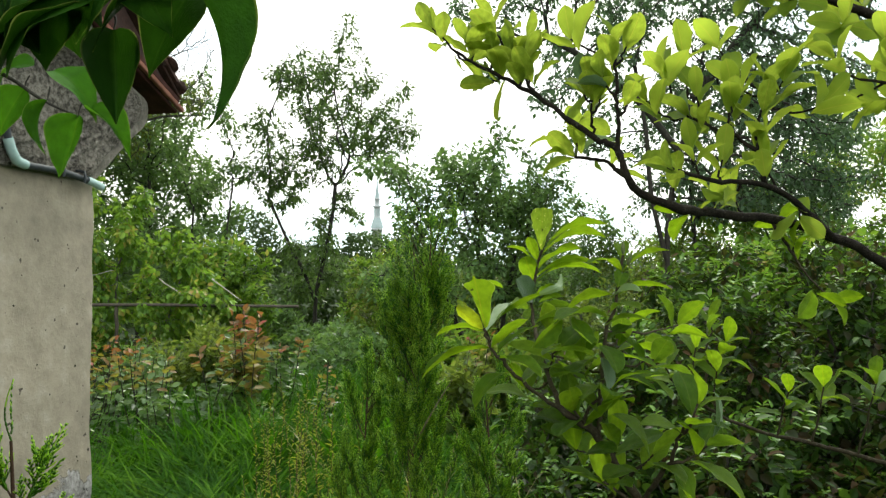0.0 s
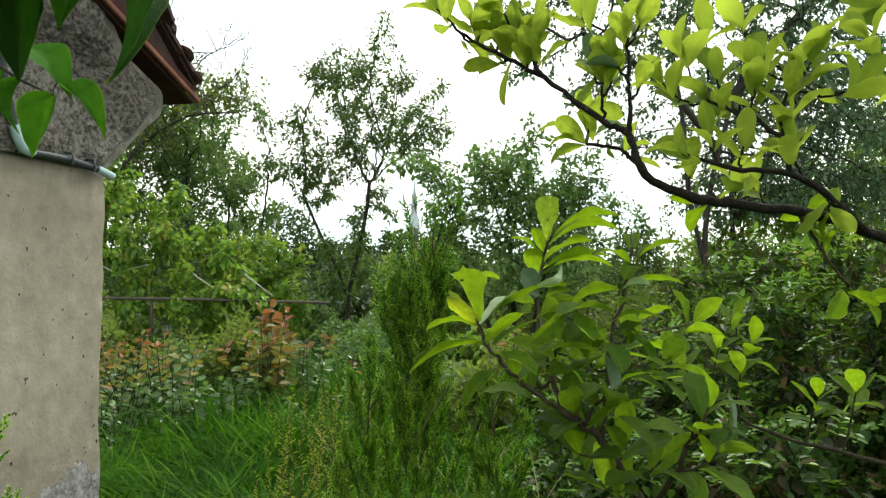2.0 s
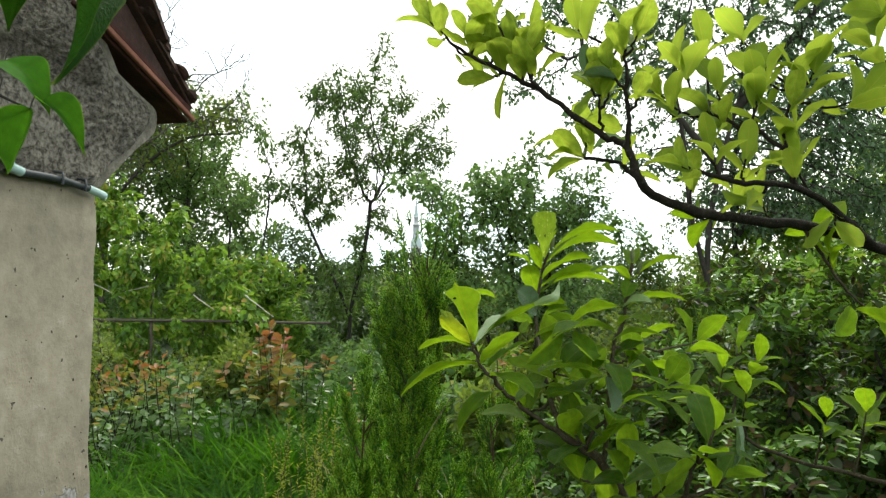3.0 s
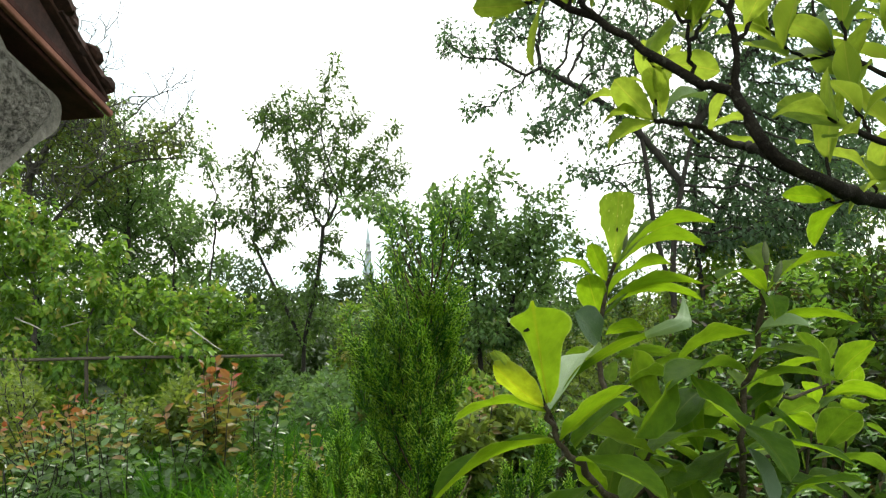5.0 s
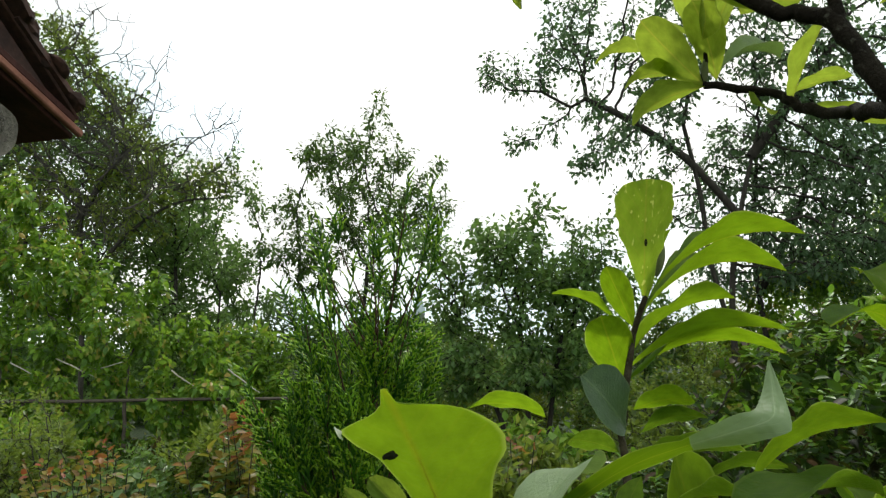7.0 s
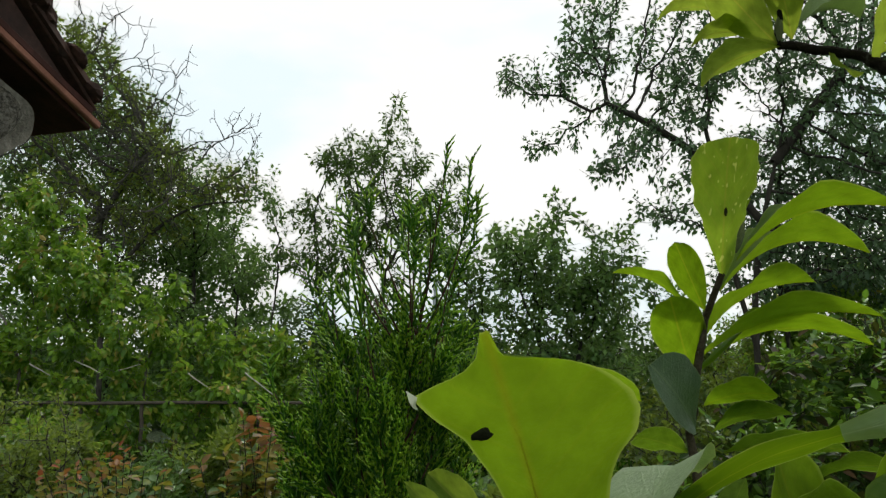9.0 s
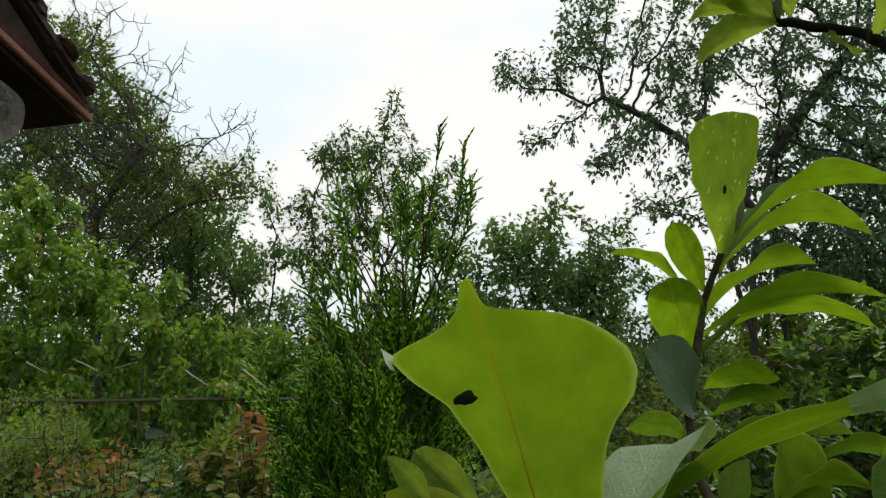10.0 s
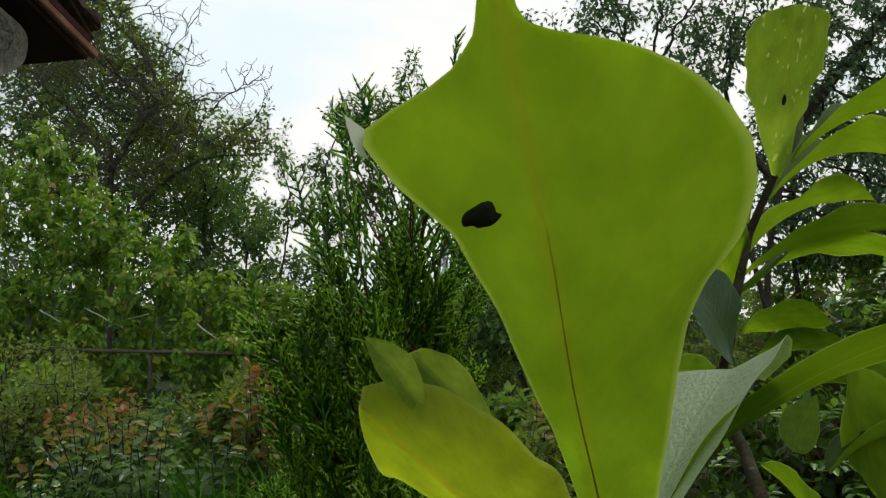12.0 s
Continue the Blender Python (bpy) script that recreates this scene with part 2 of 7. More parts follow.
HEDGE_LEAF = leaf_material("briar leaves", [(0.10, (0.095, 0.045, 0.020)), (0.28, (0.028, 0.018, 0.008)), (0.42, (0.010, 0.025, 0.004)), (0.64, (0.026, 0.062, 0.008)), (0.88, (0.085, 0.15, 0.018))], (0.10, 0.19, 0.016), 0.27, rough=0.5, gloss=0.16, patch=2.5)
FERN_LEAF = leaf_material("fresh briar leaves", [(0.2, (0.036, 0.090, 0.012)), (0.5, (0.075, 0.165, 0.018)), (0.8, (0.15, 0.27, 0.035))], (0.22, 0.40, 0.03), 0.40, rough=0.4, gloss=0.35)
ROSE_LEAF = leaf_material("rose leaves", [(0.2, (0.040, 0.086, 0.022)), (0.5, (0.090, 0.165, 0.044)), (0.8, (0.19, 0.265, 0.11))], (0.24, 0.40, 0.06), 0.42, rough=0.32, gloss=0.6)
ROSE_YOUNG = leaf_material("young rose leaves", [(0.2, (0.30, 0.035, 0.026)), (0.34, (0.26, 0.085, 0.038)), (0.5, (0.30, 0.135, 0.034)), (0.66, (0.14, 0.090, 0.045)), (0.84, (0.26, 0.20, 0.035))], (0.38, 0.16, 0.04), 0.40, rough=0.45, gloss=0.25, patch=6)
ROSE_OCHRE = leaf_material("ochre rose leaves", [(0.2, (0.15, 0.085, 0.028)), (0.4, (0.24, 0.165, 0.030)), (0.6, (0.20, 0.205, 0.030)), (0.8, (0.12, 0.18, 0.035))], (0.38, 0.33, 0.04), 0.42, rough=0.45, gloss=0.3, patch=6)
FAR_LEAF = leaf_material("far leaves", [(0.2, (0.018, 0.036, 0.013)), (0.5, (0.040, 0.072, 0.022)), (0.8, (0.085, 0.13, 0.036))], (0.12, 0.20, 0.04), 0.36, patch=0.25)
JUNIPER = leaf_material("juniper scales", [(0.2, (0.018, 0.060, 0.006)), (0.5, (0.048, 0.140, 0.010)), (0.85, (0.12, 0.26, 0.020))], (0.18, 0.43, 0.018), 0.42, patch=9, gloss=0.25)
JUNIPER_TIP = leaf_material("fresh juniper tips", [(0.2, (0.13, 0.28, 0.016)), (0.5, (0.28, 0.46, 0.034)), (0.85, (0.50, 0.62, 0.09))], (0.46, 0.68, 0.05), 0.5, patch=9, gloss=0.25)
GRASS = leaf_material("long grass", [(0.2, (0.007, 0.032, 0.001)), (0.5, (0.022, 0.078, 0.002)), (0.8, (0.090, 0.18, 0.009))], (0.085, 0.28, 0.004), 0.36, rough=0.6, gloss=0.04, patch=3)
DRY_GRASS = leaf_material("dry stalks", [(0.2, (0.16, 0.13, 0.05)), (0.7, (0.30, 0.25, 0.11))], (0.3, 0.26, 0.1), 0.3)
MAGNOLIA = broad_leaf_material("magnolia leaf", [(0.15, (0.028, 0.068, 0.006)), (0.5, (0.055, 0.115, 0.009)), (0.85, (0.125, 0.195, 0.018))], (0.305, 0.515, 0.009), (0.25, 0.34, 0.035), 0.54, 0.55, sheen=0.025, side_veins=0.22)
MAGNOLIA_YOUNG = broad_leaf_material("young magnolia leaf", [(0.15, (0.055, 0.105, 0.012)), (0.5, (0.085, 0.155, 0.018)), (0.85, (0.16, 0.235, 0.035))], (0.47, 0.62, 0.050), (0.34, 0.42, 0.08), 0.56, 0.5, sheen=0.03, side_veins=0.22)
MAGNOLIA_YELLOW = broad_leaf_material("yellowing magnolia leaf", [(0.15, (0.15, 0.20, 0.012)), (0.85, (0.22, 0.26, 0.014))], (0.62, 0.78, 0.02), (0.34, 0.34, 0.05), 0.66, side_veins=0.1)
# Pale base colour stands for the sky reflected on a leaf's upper side.
MAGNOLIA_PALE = broad_leaf_material("magnolia leaf top side pale with sky sheen", [(0.15, (0.15, 0.23, 0.10)), (0.85, (0.22, 0.32, 0.15))], (0.26, 0.42, 0.06), (0.28, 0.40, 0.19), 0.28, 0.45, sheen=0.3, side_veins=0.12)
MAGNOLIA_GLOSSY = broad_leaf_material("glossy upper side of a magnolia leaf", [(0.15, (0.055, 0.105, 0.050)), (0.85, (0.10, 0.17, 0.085))], (0.14, 0.26, 0.04), (0.16, 0.26, 0.11), 0.22, 0.38, sheen=0.4, side_veins=0.2)
# Darker copy of MAGNOLIA: the shade among layered leaves is put into its colour.
MAGNOLIA_SHADED = broad_leaf_material("shaded magnolia leaf", [(0.15, (0.024, 0.060, 0.007)), (0.5, (0.044, 0.095, 0.010)), (0.85, (0.090, 0.15, 0.018))], (0.19, 0.34, 0.012), (0.20, 0.29, 0.05), 0.48, 0.5, sheen=0.06, side_veins=0.25)
MAGNOLIA_BITTEN = broad_leaf_material("magnolia leaf with pale bites", [(0.15, (0.10, 0.21, 0.02)), (0.85, (0.15, 0.27, 0.03))], (0.42, 0.60, 0.03), (0.28, 0.40, 0.07), 0.55, marks=True)
# Near lilac leaves: the shade on their undersides is put into this dark colour.
LILAC = broad_leaf_material("shaded lilac leaf", [(0.15, (0.005, 0.020, 0.003)), (0.6, (0.010, 0.038, 0.004)), (0.85, (0.022, 0.075, 0.006))], (0.024, 0.085, 0.003), (0.03, 0.09, 0.015), 0.34, 0.5, sheen=0.035, side_veins=0.10)
# The same leaf in a lighter colour, as lit, for those farther off.
LILAC_LIT = broad_leaf_material("lit lilac leaf", [(0.15, (0.014, 0.060, 0.004)), (0.85, (0.036, 0.13, 0.008))], (0.085, 0.26, 0.006), (0.08, 0.20, 0.02), 0.46, 0.5, sheen=0.05, side_veins=0.10)
BUD = solid_material("magnolia bud", [(0.3, (0.06, 0.09, 0.03)), (0.7, (0.14, 0.17, 0.07))], 120)
DRY_EDGE = leaf_material("whitish dried leaf edge", [(0.3, (0.40, 0.41, 0.33)), (0.7, (0.60, 0.60, 0.52))], (0.75, 0.76, 0.66), 0.5)
RIB = leaf_material("orange-brown leaf midrib", [(0.3, (0.22, 0.17, 0.012)), (0.7, (0.30, 0.26, 0.020))], (0.48, 0.44, 0.015), 0.55)
DROPPING = solid_material("dark dropping", [(0.3, (0.006, 0.008, 0.003)), (0.7, (0.02, 0.025, 0.008))], 200)
SOIL = solid_material("soil and short grass", [(0.3, (0.008, 0.014, 0.004)), (0.5, (0.014, 0.030, 0.006)), (0.7, (0.030, 0.060, 0.012))], 5, relief=0.9, depth=0.03)
WOOD_OLD = solid_material("weathered rail wood", [(0.3, (0.035, 0.031, 0.023)), (0.7, (0.12, 0.105, 0.08))], 5, stretch_z=1)
WOOD_PALE = solid_material("peeled pale stick", [(0.3, (0.26, 0.24, 0.20)), (0.7, (0.50, 0.48, 0.42))], 9)


# ---- building helpers ----
def mesh_of(name, verts, *faces):
    """A mesh from an array of points and arrays of faces with 3 or 4 corners."""
    me = bpy.data.meshes.new(name)
    faces = [np.asarray(f, np.int32) for f in faces if len(f)]
    verts = np.asarray(verts, np.float32)
    me.vertices.add(len(verts))
    me.vertices.foreach_set("co", verts.ravel())
    loops = np.concatenate([f.ravel() for f in faces])
    sizes = np.concatenate([np.full(len(f), f.shape[1], np.int32) for f in faces])
    me.loops.add(len(loops))
    me.loops.foreach_set("vertex_index", loops)
    me.polygons.add(len(sizes))
    me.polygons.foreach_set("loop_start", np.concatenate([[0], np.cumsum(sizes)[:-1]]).astype(np.int32))
    me.polygons.foreach_set("loop_total", sizes)
    me.update(calc_edges=True)
    return me


def smooth(me):
    me.polygons.foreach_set("use_smooth", np.ones(len(me.polygons), bool))
    return me


def part(name, data, material, parent, label="", kind=""):
    """Links a mesh or a bmesh as one object under a thing or a part."""
    if isinstance(data, bmesh.types.BMesh):
        me = bpy.data.meshes.new(name)
        data.to_mesh(me)
        data.free()
        data = me
    if not data.materials:
        data.materials.append(material)
    ob = new(name, data)
    ob.parent = parent
    return tagged(ob, label, kind=kind)


def thing(name, at, label, category, group="", kind=""):
    ob = new(name)
    ob.location = at
    ob.empty_display_size = 0.1
    return tagged(ob, label, category, group, kind)


def unit(v):
    v = np.asarray(v, float)
    return v / np.maximum(np.linalg.norm(v, axis=-1, keepdims=True), 1e-9)


def ground_at(x, y):
    return -0.042 * np.clip(np.asarray(y, float) - 3.0, 0, 16)


# ---- branches ----
def tube(points, radii, sides):
    points, radii = np.asarray(points, float), np.asarray(radii, float)
    ways = unit(np.gradient(points, axis=0))
    ref = np.array([0.31, 0.77, 0.55]) if abs(unit(points[-1] - points[0]) @ np.array([0.31, 0.77, 0.55])) < 0.9 else np.array([1.0, 0, 0])
    a = unit(np.cross(ways, ref))
    b = np.cross(ways, a)
    ang = np.arange(sides) * 2 * np.pi / sides
    ring = np.cos(ang)[None, :, None] * a[:, None] + np.sin(ang)[None, :, None] * b[:, None]
    verts = (points[:, None] + ring * radii[:, None, None]).reshape(-1, 3)
    i, j = np.meshgrid(np.arange(len(points) - 1), np.arange(sides), indexing="ij")
    k = (j + 1) % sides
    quads = np.stack([i * sides + j, i * sides + k, (i + 1) * sides + k, (i + 1) * sides + j], -1).reshape(-1, 4)
    return verts, quads


def tubes_mesh(name, chains, sides=5):
    """One mesh of many tapered tubes; a chain is points and radii."""
    verts, quads, n = [], [], 0
    for points, radii in chains:
        v, q = tube(points, radii, sides if np.max(radii) > 0.006 else 3 if sides < 7 else 5)
        verts.append(v)
        quads.append(q + n)
        n += len(v)
    return smooth(mesh_of(name, np.concatenate(verts), np.concatenate(quads)))


def curve_through(points, steps=6, wobble=0.0, rng=None):
    """A smooth line (Catmull-Rom) through a few points."""
    p = np.asarray(points, float)
    p = np.concatenate([[2 * p[0] - p[1]], p, [2 * p[-1] - p[-2]]])
    line = []
    for a, b, c, d in zip(p, p[1:], p[2:], p[3:]):
        for t in np.linspace(0, 1, steps, endpoint=False):
            line.append(0.5 * (2 * b + (c - a) * t + (2 * a - 5 * b + 4 * c - d) * t**2 + (3 * b - a - 3 * c + d) * t**3))
    line = np.array([*line, p[-2]])
    if wobble:
        line[1:-1] += rng.normal(0, wobble, (len(line) - 2, 3))
    return line


def blob_points(rng, blobs, count, shell=0.35):
    """Points inside a union of ellipsoids (x, y, z, rx, ry, rz), denser towards the skin."""
    blobs = np.asarray(blobs, float)
    share = np.prod(blobs[:, 3:], 1) ** 0.75
    pick = rng.choice(len(blobs), count, p=share / share.sum())
    r = rng.random(count) ** shell
    return blobs[pick, :3] + unit(rng.normal(size=(count, 3))) * r[:, None] * blobs[pick, 3:]


def grow(rng, stems, targets, step, kill, rounds=120):
    """Limbs that reach out from the stems towards the target points, forking on the way. Returns nodes and each one's parent."""
    nodes, parent = [], []
    for stem in stems:
        for i, p in enumerate(stem):
            parent.append(len(nodes) - 1 if i else -1)
            nodes.append(np.asarray(p, float))
    nodes, parent = np.array(nodes), list(parent)
    targets = np.asarray(targets)
    near = np.full(len(targets), 1e9)
    which = np.zeros(len(targets), int)
    first = 0
    for _ in range(rounds):
        fresh = nodes[first:]
        d = np.linalg.norm(targets[:, None] - fresh[None], axis=2)
        j = d.argmin(1)
        better = d[np.arange(len(targets)), j] < near
        near[better], which[better] = d[np.arange(len(targets)), j][better], j[better] + first
        keep = near > kill
        targets, near, which = targets[keep], near[keep], which[keep]
        if not len(targets):
            break
        first = len(nodes)
        added = []
        for w in np.unique(which):
            way = unit(unit(targets[which == w] - nodes[w]).mean(0) + rng.normal(0, 0.22, 3))
            spot = nodes[w] + way * step
            added.append(spot)
            parent.append(int(w))
        nodes = np.concatenate([nodes, added])
        if len(nodes) > 5200:
            break
    return nodes, np.array(parent)


def limb_chains(nodes, parent, tip, power=2.35, most=1.0):
    """Radii by the pipe rule, and the limbs as chains that follow the thickest child."""
    load = np.zeros(len(nodes))
    kids = [[] for _ in nodes]
    for i in range(len(nodes) - 1, -1, -1):
        load[i] += 0.0 if kids[i] else tip**power
        if parent[i] >= 0:
            load[parent[i]] += load[i]
            kids[parent[i]].append(i)
    radius = np.minimum(load ** (1 / power), most)
    chains = []
    for i in range(len(nodes)):
        heads = [i] if parent[i] < 0 else []
        if kids[i]:
            big = max(kids[i], key=lambda k: load[k])
            heads += [k for k in kids[i] if k != big]
        for h in heads:
            line, rad = ([nodes[i], nodes[h]], [min(radius[i], radius[h] * 1.15), radius[h]]) if h != i else ([nodes[i]], [radius[i]])
            while kids[h]:
                h = max(kids[h], key=lambda k: load[k])
                line.append(nodes[h])
                rad.append(radius[h])
            if len(line) > 1:
                chains.append((line, rad))
    return chains, radius


# ---- leaves ----
LEAF_2 = (np.array([(0, 0, 0), (0.45, 0.5, 0.10), (1, 0, -0.06), (0.45, -0.5, 0.10)]), np.array([(0, 2, 1), (0, 3, 2)]))
LEAF_6 = (np.array([(0, 0, 0), (0.28, 0.42, 0.12), (0.68, 0.38, 0.08), (1, 0, -0.08), (0.68, -0.38, 0.08), (0.28, -0.42, 0.12)]), np.array([(0, 3, 2, 1), (0, 5, 4, 3)]))


def leaves_mesh(name, base, way, up, length, width, shape):
    """Many leaves in one mesh: base points, directions, upper sides, lengths and widths."""
    pts, faces = shape
    way = unit(way)
    side = unit(np.cross(up, way))
    top = np.cross(way, side)
    length, width = np.broadcast_to(length, len(base)), np.broadcast_to(width, len(base))
    verts = (base[:, None] + way[:, None] * (pts[None, :, 0:1] * length[:, None, None]) + side[:, None] * (pts[None, :, 1:2] * width[:, None, None])
             + top[:, None] * (pts[None, :, 2:3] * length[:, None, None])).reshape(-1, 3)
    all_faces = (faces[None] + (np.arange(len(base)) * len(pts))[:, None, None]).reshape(-1, faces.shape[1])
    return mesh_of(name, verts, all_faces)


def twig_leaves(rng, nodes, parent, radius, thin, per_node, spread, size, droop, aspect=0.55, along=1.0):
    """Where leaves sit: scattered round the thin twigs, hanging a little."""
    fine = np.nonzero((radius < thin) & (parent >= 0))[0]
    pick = np.repeat(fine, per_node)
    t = rng.random((len(pick), 1))
    base = nodes[parent[pick]] * (1 - t) + nodes[pick] * t
    out = unit(rng.normal(size=(len(pick), 3)))
    base = base + out * (rng.random((len(pick), 1)) ** 0.7) * spread
    limb = unit(nodes[pick] - nodes[parent[pick]])
    way = unit(out * 0.8 + limb * along * 0.6 + np.array([0, 0, -droop]) + rng.normal(0, 0.35, base.shape))
    up = unit(np.array([0, 0, 1.0]) + rng.normal(0, 0.55, base.shape))
    length = size * rng.uniform(0.6, 1.25, len(pick))
    return base, way, up, length, length * aspect * rng.uniform(0.8, 1.2, len(pick))


def leafy(name, seed, base, stems, blobs, targets, step, kill, tip, leaf, bark, foliage, label, category, group="", bare=0, twigs=0, twig_long=1.0, most=1.0, shape=LEAF_2, shell=0.35, gaps=-0.25, gap_size=1.1, sprigs=0):
    """A tree or shrub: stems given, boughs grown into the crown's blobs, leaves on the twigs.
    leaf: thin radius, leaves a twig, spread, size, droop, aspect."""
    rng = np.random.default_rng(seed)
    base = np.array([base[0], base[1], float(ground_at(base[0], base[1])) - 0.02 if len(base) < 3 else base[2]])
    goal = blob_points(rng, blobs, targets, shell)
    # gaps in the crown, where no bough reaches
    open_ = np.array([noise.noise(Vector(p) * gap_size + Vector((seed * 1.7, 0, 0))) for p in goal])
    goal = goal[open_ > gaps]
    nodes, parent = grow(rng, stems, goal, step, kill)
    chains, radius = limb_chains(nodes, parent, tip, most=most)
    if twigs:
        fine = np.nonzero((radius < tip * 2.2) & (parent >= 0))[0]
        for i in rng.choice(fine, min(twigs, len(fine)), replace=False):
            way = unit(nodes[i] - nodes[parent[i]] + rng.normal(0, 0.5, 3))
            long = step * rng.uniform(0.8, 2.2) * twig_long
            line = [nodes[i]]
            for _ in range(4):
                way = unit(way + rng.normal(0, 0.28, 3) + np.array([0, 0, 0.06]))
                line.append(line[-1] + way * long * 0.25)
            chains.append((line, [tip * 0.8, tip * 0.7, tip * 0.55, tip * 0.4, tip * 0.2]))
    tree = thing(name, base, label, category, group)
    part("trunk", tubes_mesh("trunk", [(np.asarray(p) - base, r) for p, r in chains]), bark, tree)
    thin, per, spread, size, droop, aspect = leaf
    b, w, u, ln, wd = twig_leaves(rng, nodes, parent, radius, thin, per, spread, size, droop, aspect)
    if bare:
        # some boughs of the crown carry few leaves
        hold = np.array([noise.noise(Vector(p) * 0.55 + Vector((seed, 0, 0))) for p in b]) + rng.normal(0, 0.12, len(b)) > bare - 0.5
        b, w, u, ln, wd = b[hold], w[hold], u[hold], ln[hold], wd[hold]
    part("crown", leaves_mesh("crown", b - base, w, u, ln, wd, shape), foliage, tree, kind="stuff")
    if sprigs:
        # fresh pinnate leaves on the outer twigs: a thin rachis with pairs of leaflets
        outer = np.nonzero((radius < tip * 1.6) & (nodes[:, 2] > base[2] + 0.25))[0]
        pick = rng.choice(outer, min(sprigs, len(outer)), replace=False)
        out = unit(nodes[pick] - np.mean(nodes, 0) + rng.normal(0, 0.15, (len(pick), 3)))
        run = unit(out + np.array([0, -0.5, 0.35]) + rng.normal(0, 0.3, out.shape))
        across = unit(np.cross(run, np.array([0, 0, 1.0]) + rng.normal(0, 0.25, out.shape)))
        size = rng.uniform(0.13, 0.23, len(pick))
        lb, lw, ll = [], [], []
        for t, s, k in ((0.22, -1, 0.24), (0.22, 1, 0.24), (0.42, -1, 0.28), (0.42, 1, 0.28), (0.62, -1, 0.29), (0.62, 1, 0.29), (0.82, -1, 0.27), (0.82, 1, 0.27), (0.98, 0, 0.30)):
            lb.append(nodes[pick] + run * (size * t)[:, None] - np.array([0, 0, 0.25]) * (size * t * t)[:, None])
            lw.append(unit(across * s + run * (0.55 if s else 1.0) - np.array([0, 0, 0.2]) + rng.normal(0, 0.22, run.shape)))
            ll.append(size * k)
        lb, lw, ll = np.concatenate(lb), np.concatenate(lw), np.concatenate(ll)
        up = unit(np.array([0, 0, 1.0]) + rng.normal(0, 0.2, lb.shape))
        part("fresh_foliage", leaves_mesh("fresh_foliage", lb - base, lw, up, ll, ll * 0.6, LEAF_6), FERN_LEAF, tree, "fresh light green pinnate leaves", "stuff")
    return tree


# ---- ground ----
def build_ground():
    bm = bmesh.new()
    rings = [0, 1, 2, 3, 4, 5, 6, 8, 10, 12, 15, 18, 22, 27, 35, 50, 80, 140, 260, 600, 1500]
    count = 48
    loops = []
    for r in rings[1:]:
        loop = []
        for i in range(count):
            a = 2 * math.pi * i / count
            x, y = r * math.sin(a), r * math.cos(a) + 3
            z = float(ground_at(x, y)) + (0.05 * noise.noise(Vector((x * 0.8, y * 0.8, 0))) if r < 40 else 0)
            loop.append(bm.verts.new((x, y, z)))
        loops.append(loop)
    mid = bm.verts.new((0, 3, 0))
    for i in range(count):
        bm.faces.new((mid, loops[0][i], loops[0][(i + 1) % count]))
        for a, b in zip(loops, loops[1:]):
            bm.faces.new((a[i], b[i], b[(i + 1) % count], a[(i + 1) % count]))
    bmesh.ops.recalc_face_normals(bm, faces=bm.faces)
    me = bpy.data.meshes.new("ground")
    bm.to_mesh(me)
    bm.free()
    me.materials.append(SOIL)
    tagged(new("ground", smooth(me)), "sloping garden ground overgrown with grass", "ground", kind="structure")


build_ground()


def grass_field(name, seed, count, area, tall, lean, material, label, wide=0.006, clumps=60):
    rng = np.random.default_rng(seed)
    x0, x1, y0, y1 = area
    heart = np.stack([rng.uniform(x0, x1, clumps), rng.uniform(y0, y1, clumps)], 1)
    turn = rng.uniform(0, 2 * np.pi, clumps)
    pick = rng.integers(0, clumps, count)
    xy = heart[pick] + rng.normal(0, 0.075, (count, 2))
    base = np.column_stack([xy, ground_at(xy[:, 0], xy[:, 1]) - 0.01])
    a = turn[pick] + rng.normal(0, 0.7, count)
    flop = np.abs(rng.normal(lean, 0.22, count))
    way = unit(np.column_stack([np.cos(a) * flop, np.sin(a) * flop, np.ones(count)]))
    long = tall * rng.uniform(0.55, 1.15, count)
    # each blade rises, then bends over towards its tip
    out = np.column_stack([np.cos(a), np.sin(a), np.zeros(count)])
    side = np.column_stack([-np.sin(a), np.cos(a), np.zeros(count)])
    verts, quads = [], []
    ts = np.array([0, 0.3, 0.58, 0.82, 1.0])
    ws = np.array([0.7, 1.0, 0.85, 0.5, 0.05])
    bend = rng.uniform(0.3, 1.05, count)
    for t, w in zip(ts, ws):
        c = base + way * (long * t)[:, None] + out * (bend * long * t**2.4)[:, None] - np.array([0, 0, 1]) * (bend**2 * long * 0.75 * t**3)[:, None]
        half = side * (w * wide * rng.uniform(0.8, 1.2, count) / 2)[:, None]
        verts += [c - half, c + half]
    v = np.stack(verts, 1).reshape(-1, 3)
    n = np.arange(count)[:, None] * 10
    for k in range(4):
        quads.append(n + np.array([[2 * k, 2 * k + 1, 2 * k + 3, 2 * k + 2]]))
    me = mesh_of(name, v, np.concatenate(quads))
    me.materials.append(material)
    return tagged(new(name, me), label, "grass", kind="stuff")


grass_field("long_grass", 3, 16000, (-2.8, 2.2, 0.6, 6.4), 0.5, 0.6, GRASS, "long uncut bright green grass bending over", 0.013, 200)
grass_field("meadow_grass", 4, 12000, (-7, 5, 5.9, 15.0), 0.45, 0.35, GRASS, "tall meadow grass between the bushes", 0.016, 420)
grass_field("grass_tufts", 6, 2600, (-1.75, -0.75, 3.1, 5.2), 0.62, 1.0, GRASS, "arching bright tufts of long grass", 0.017, 26)
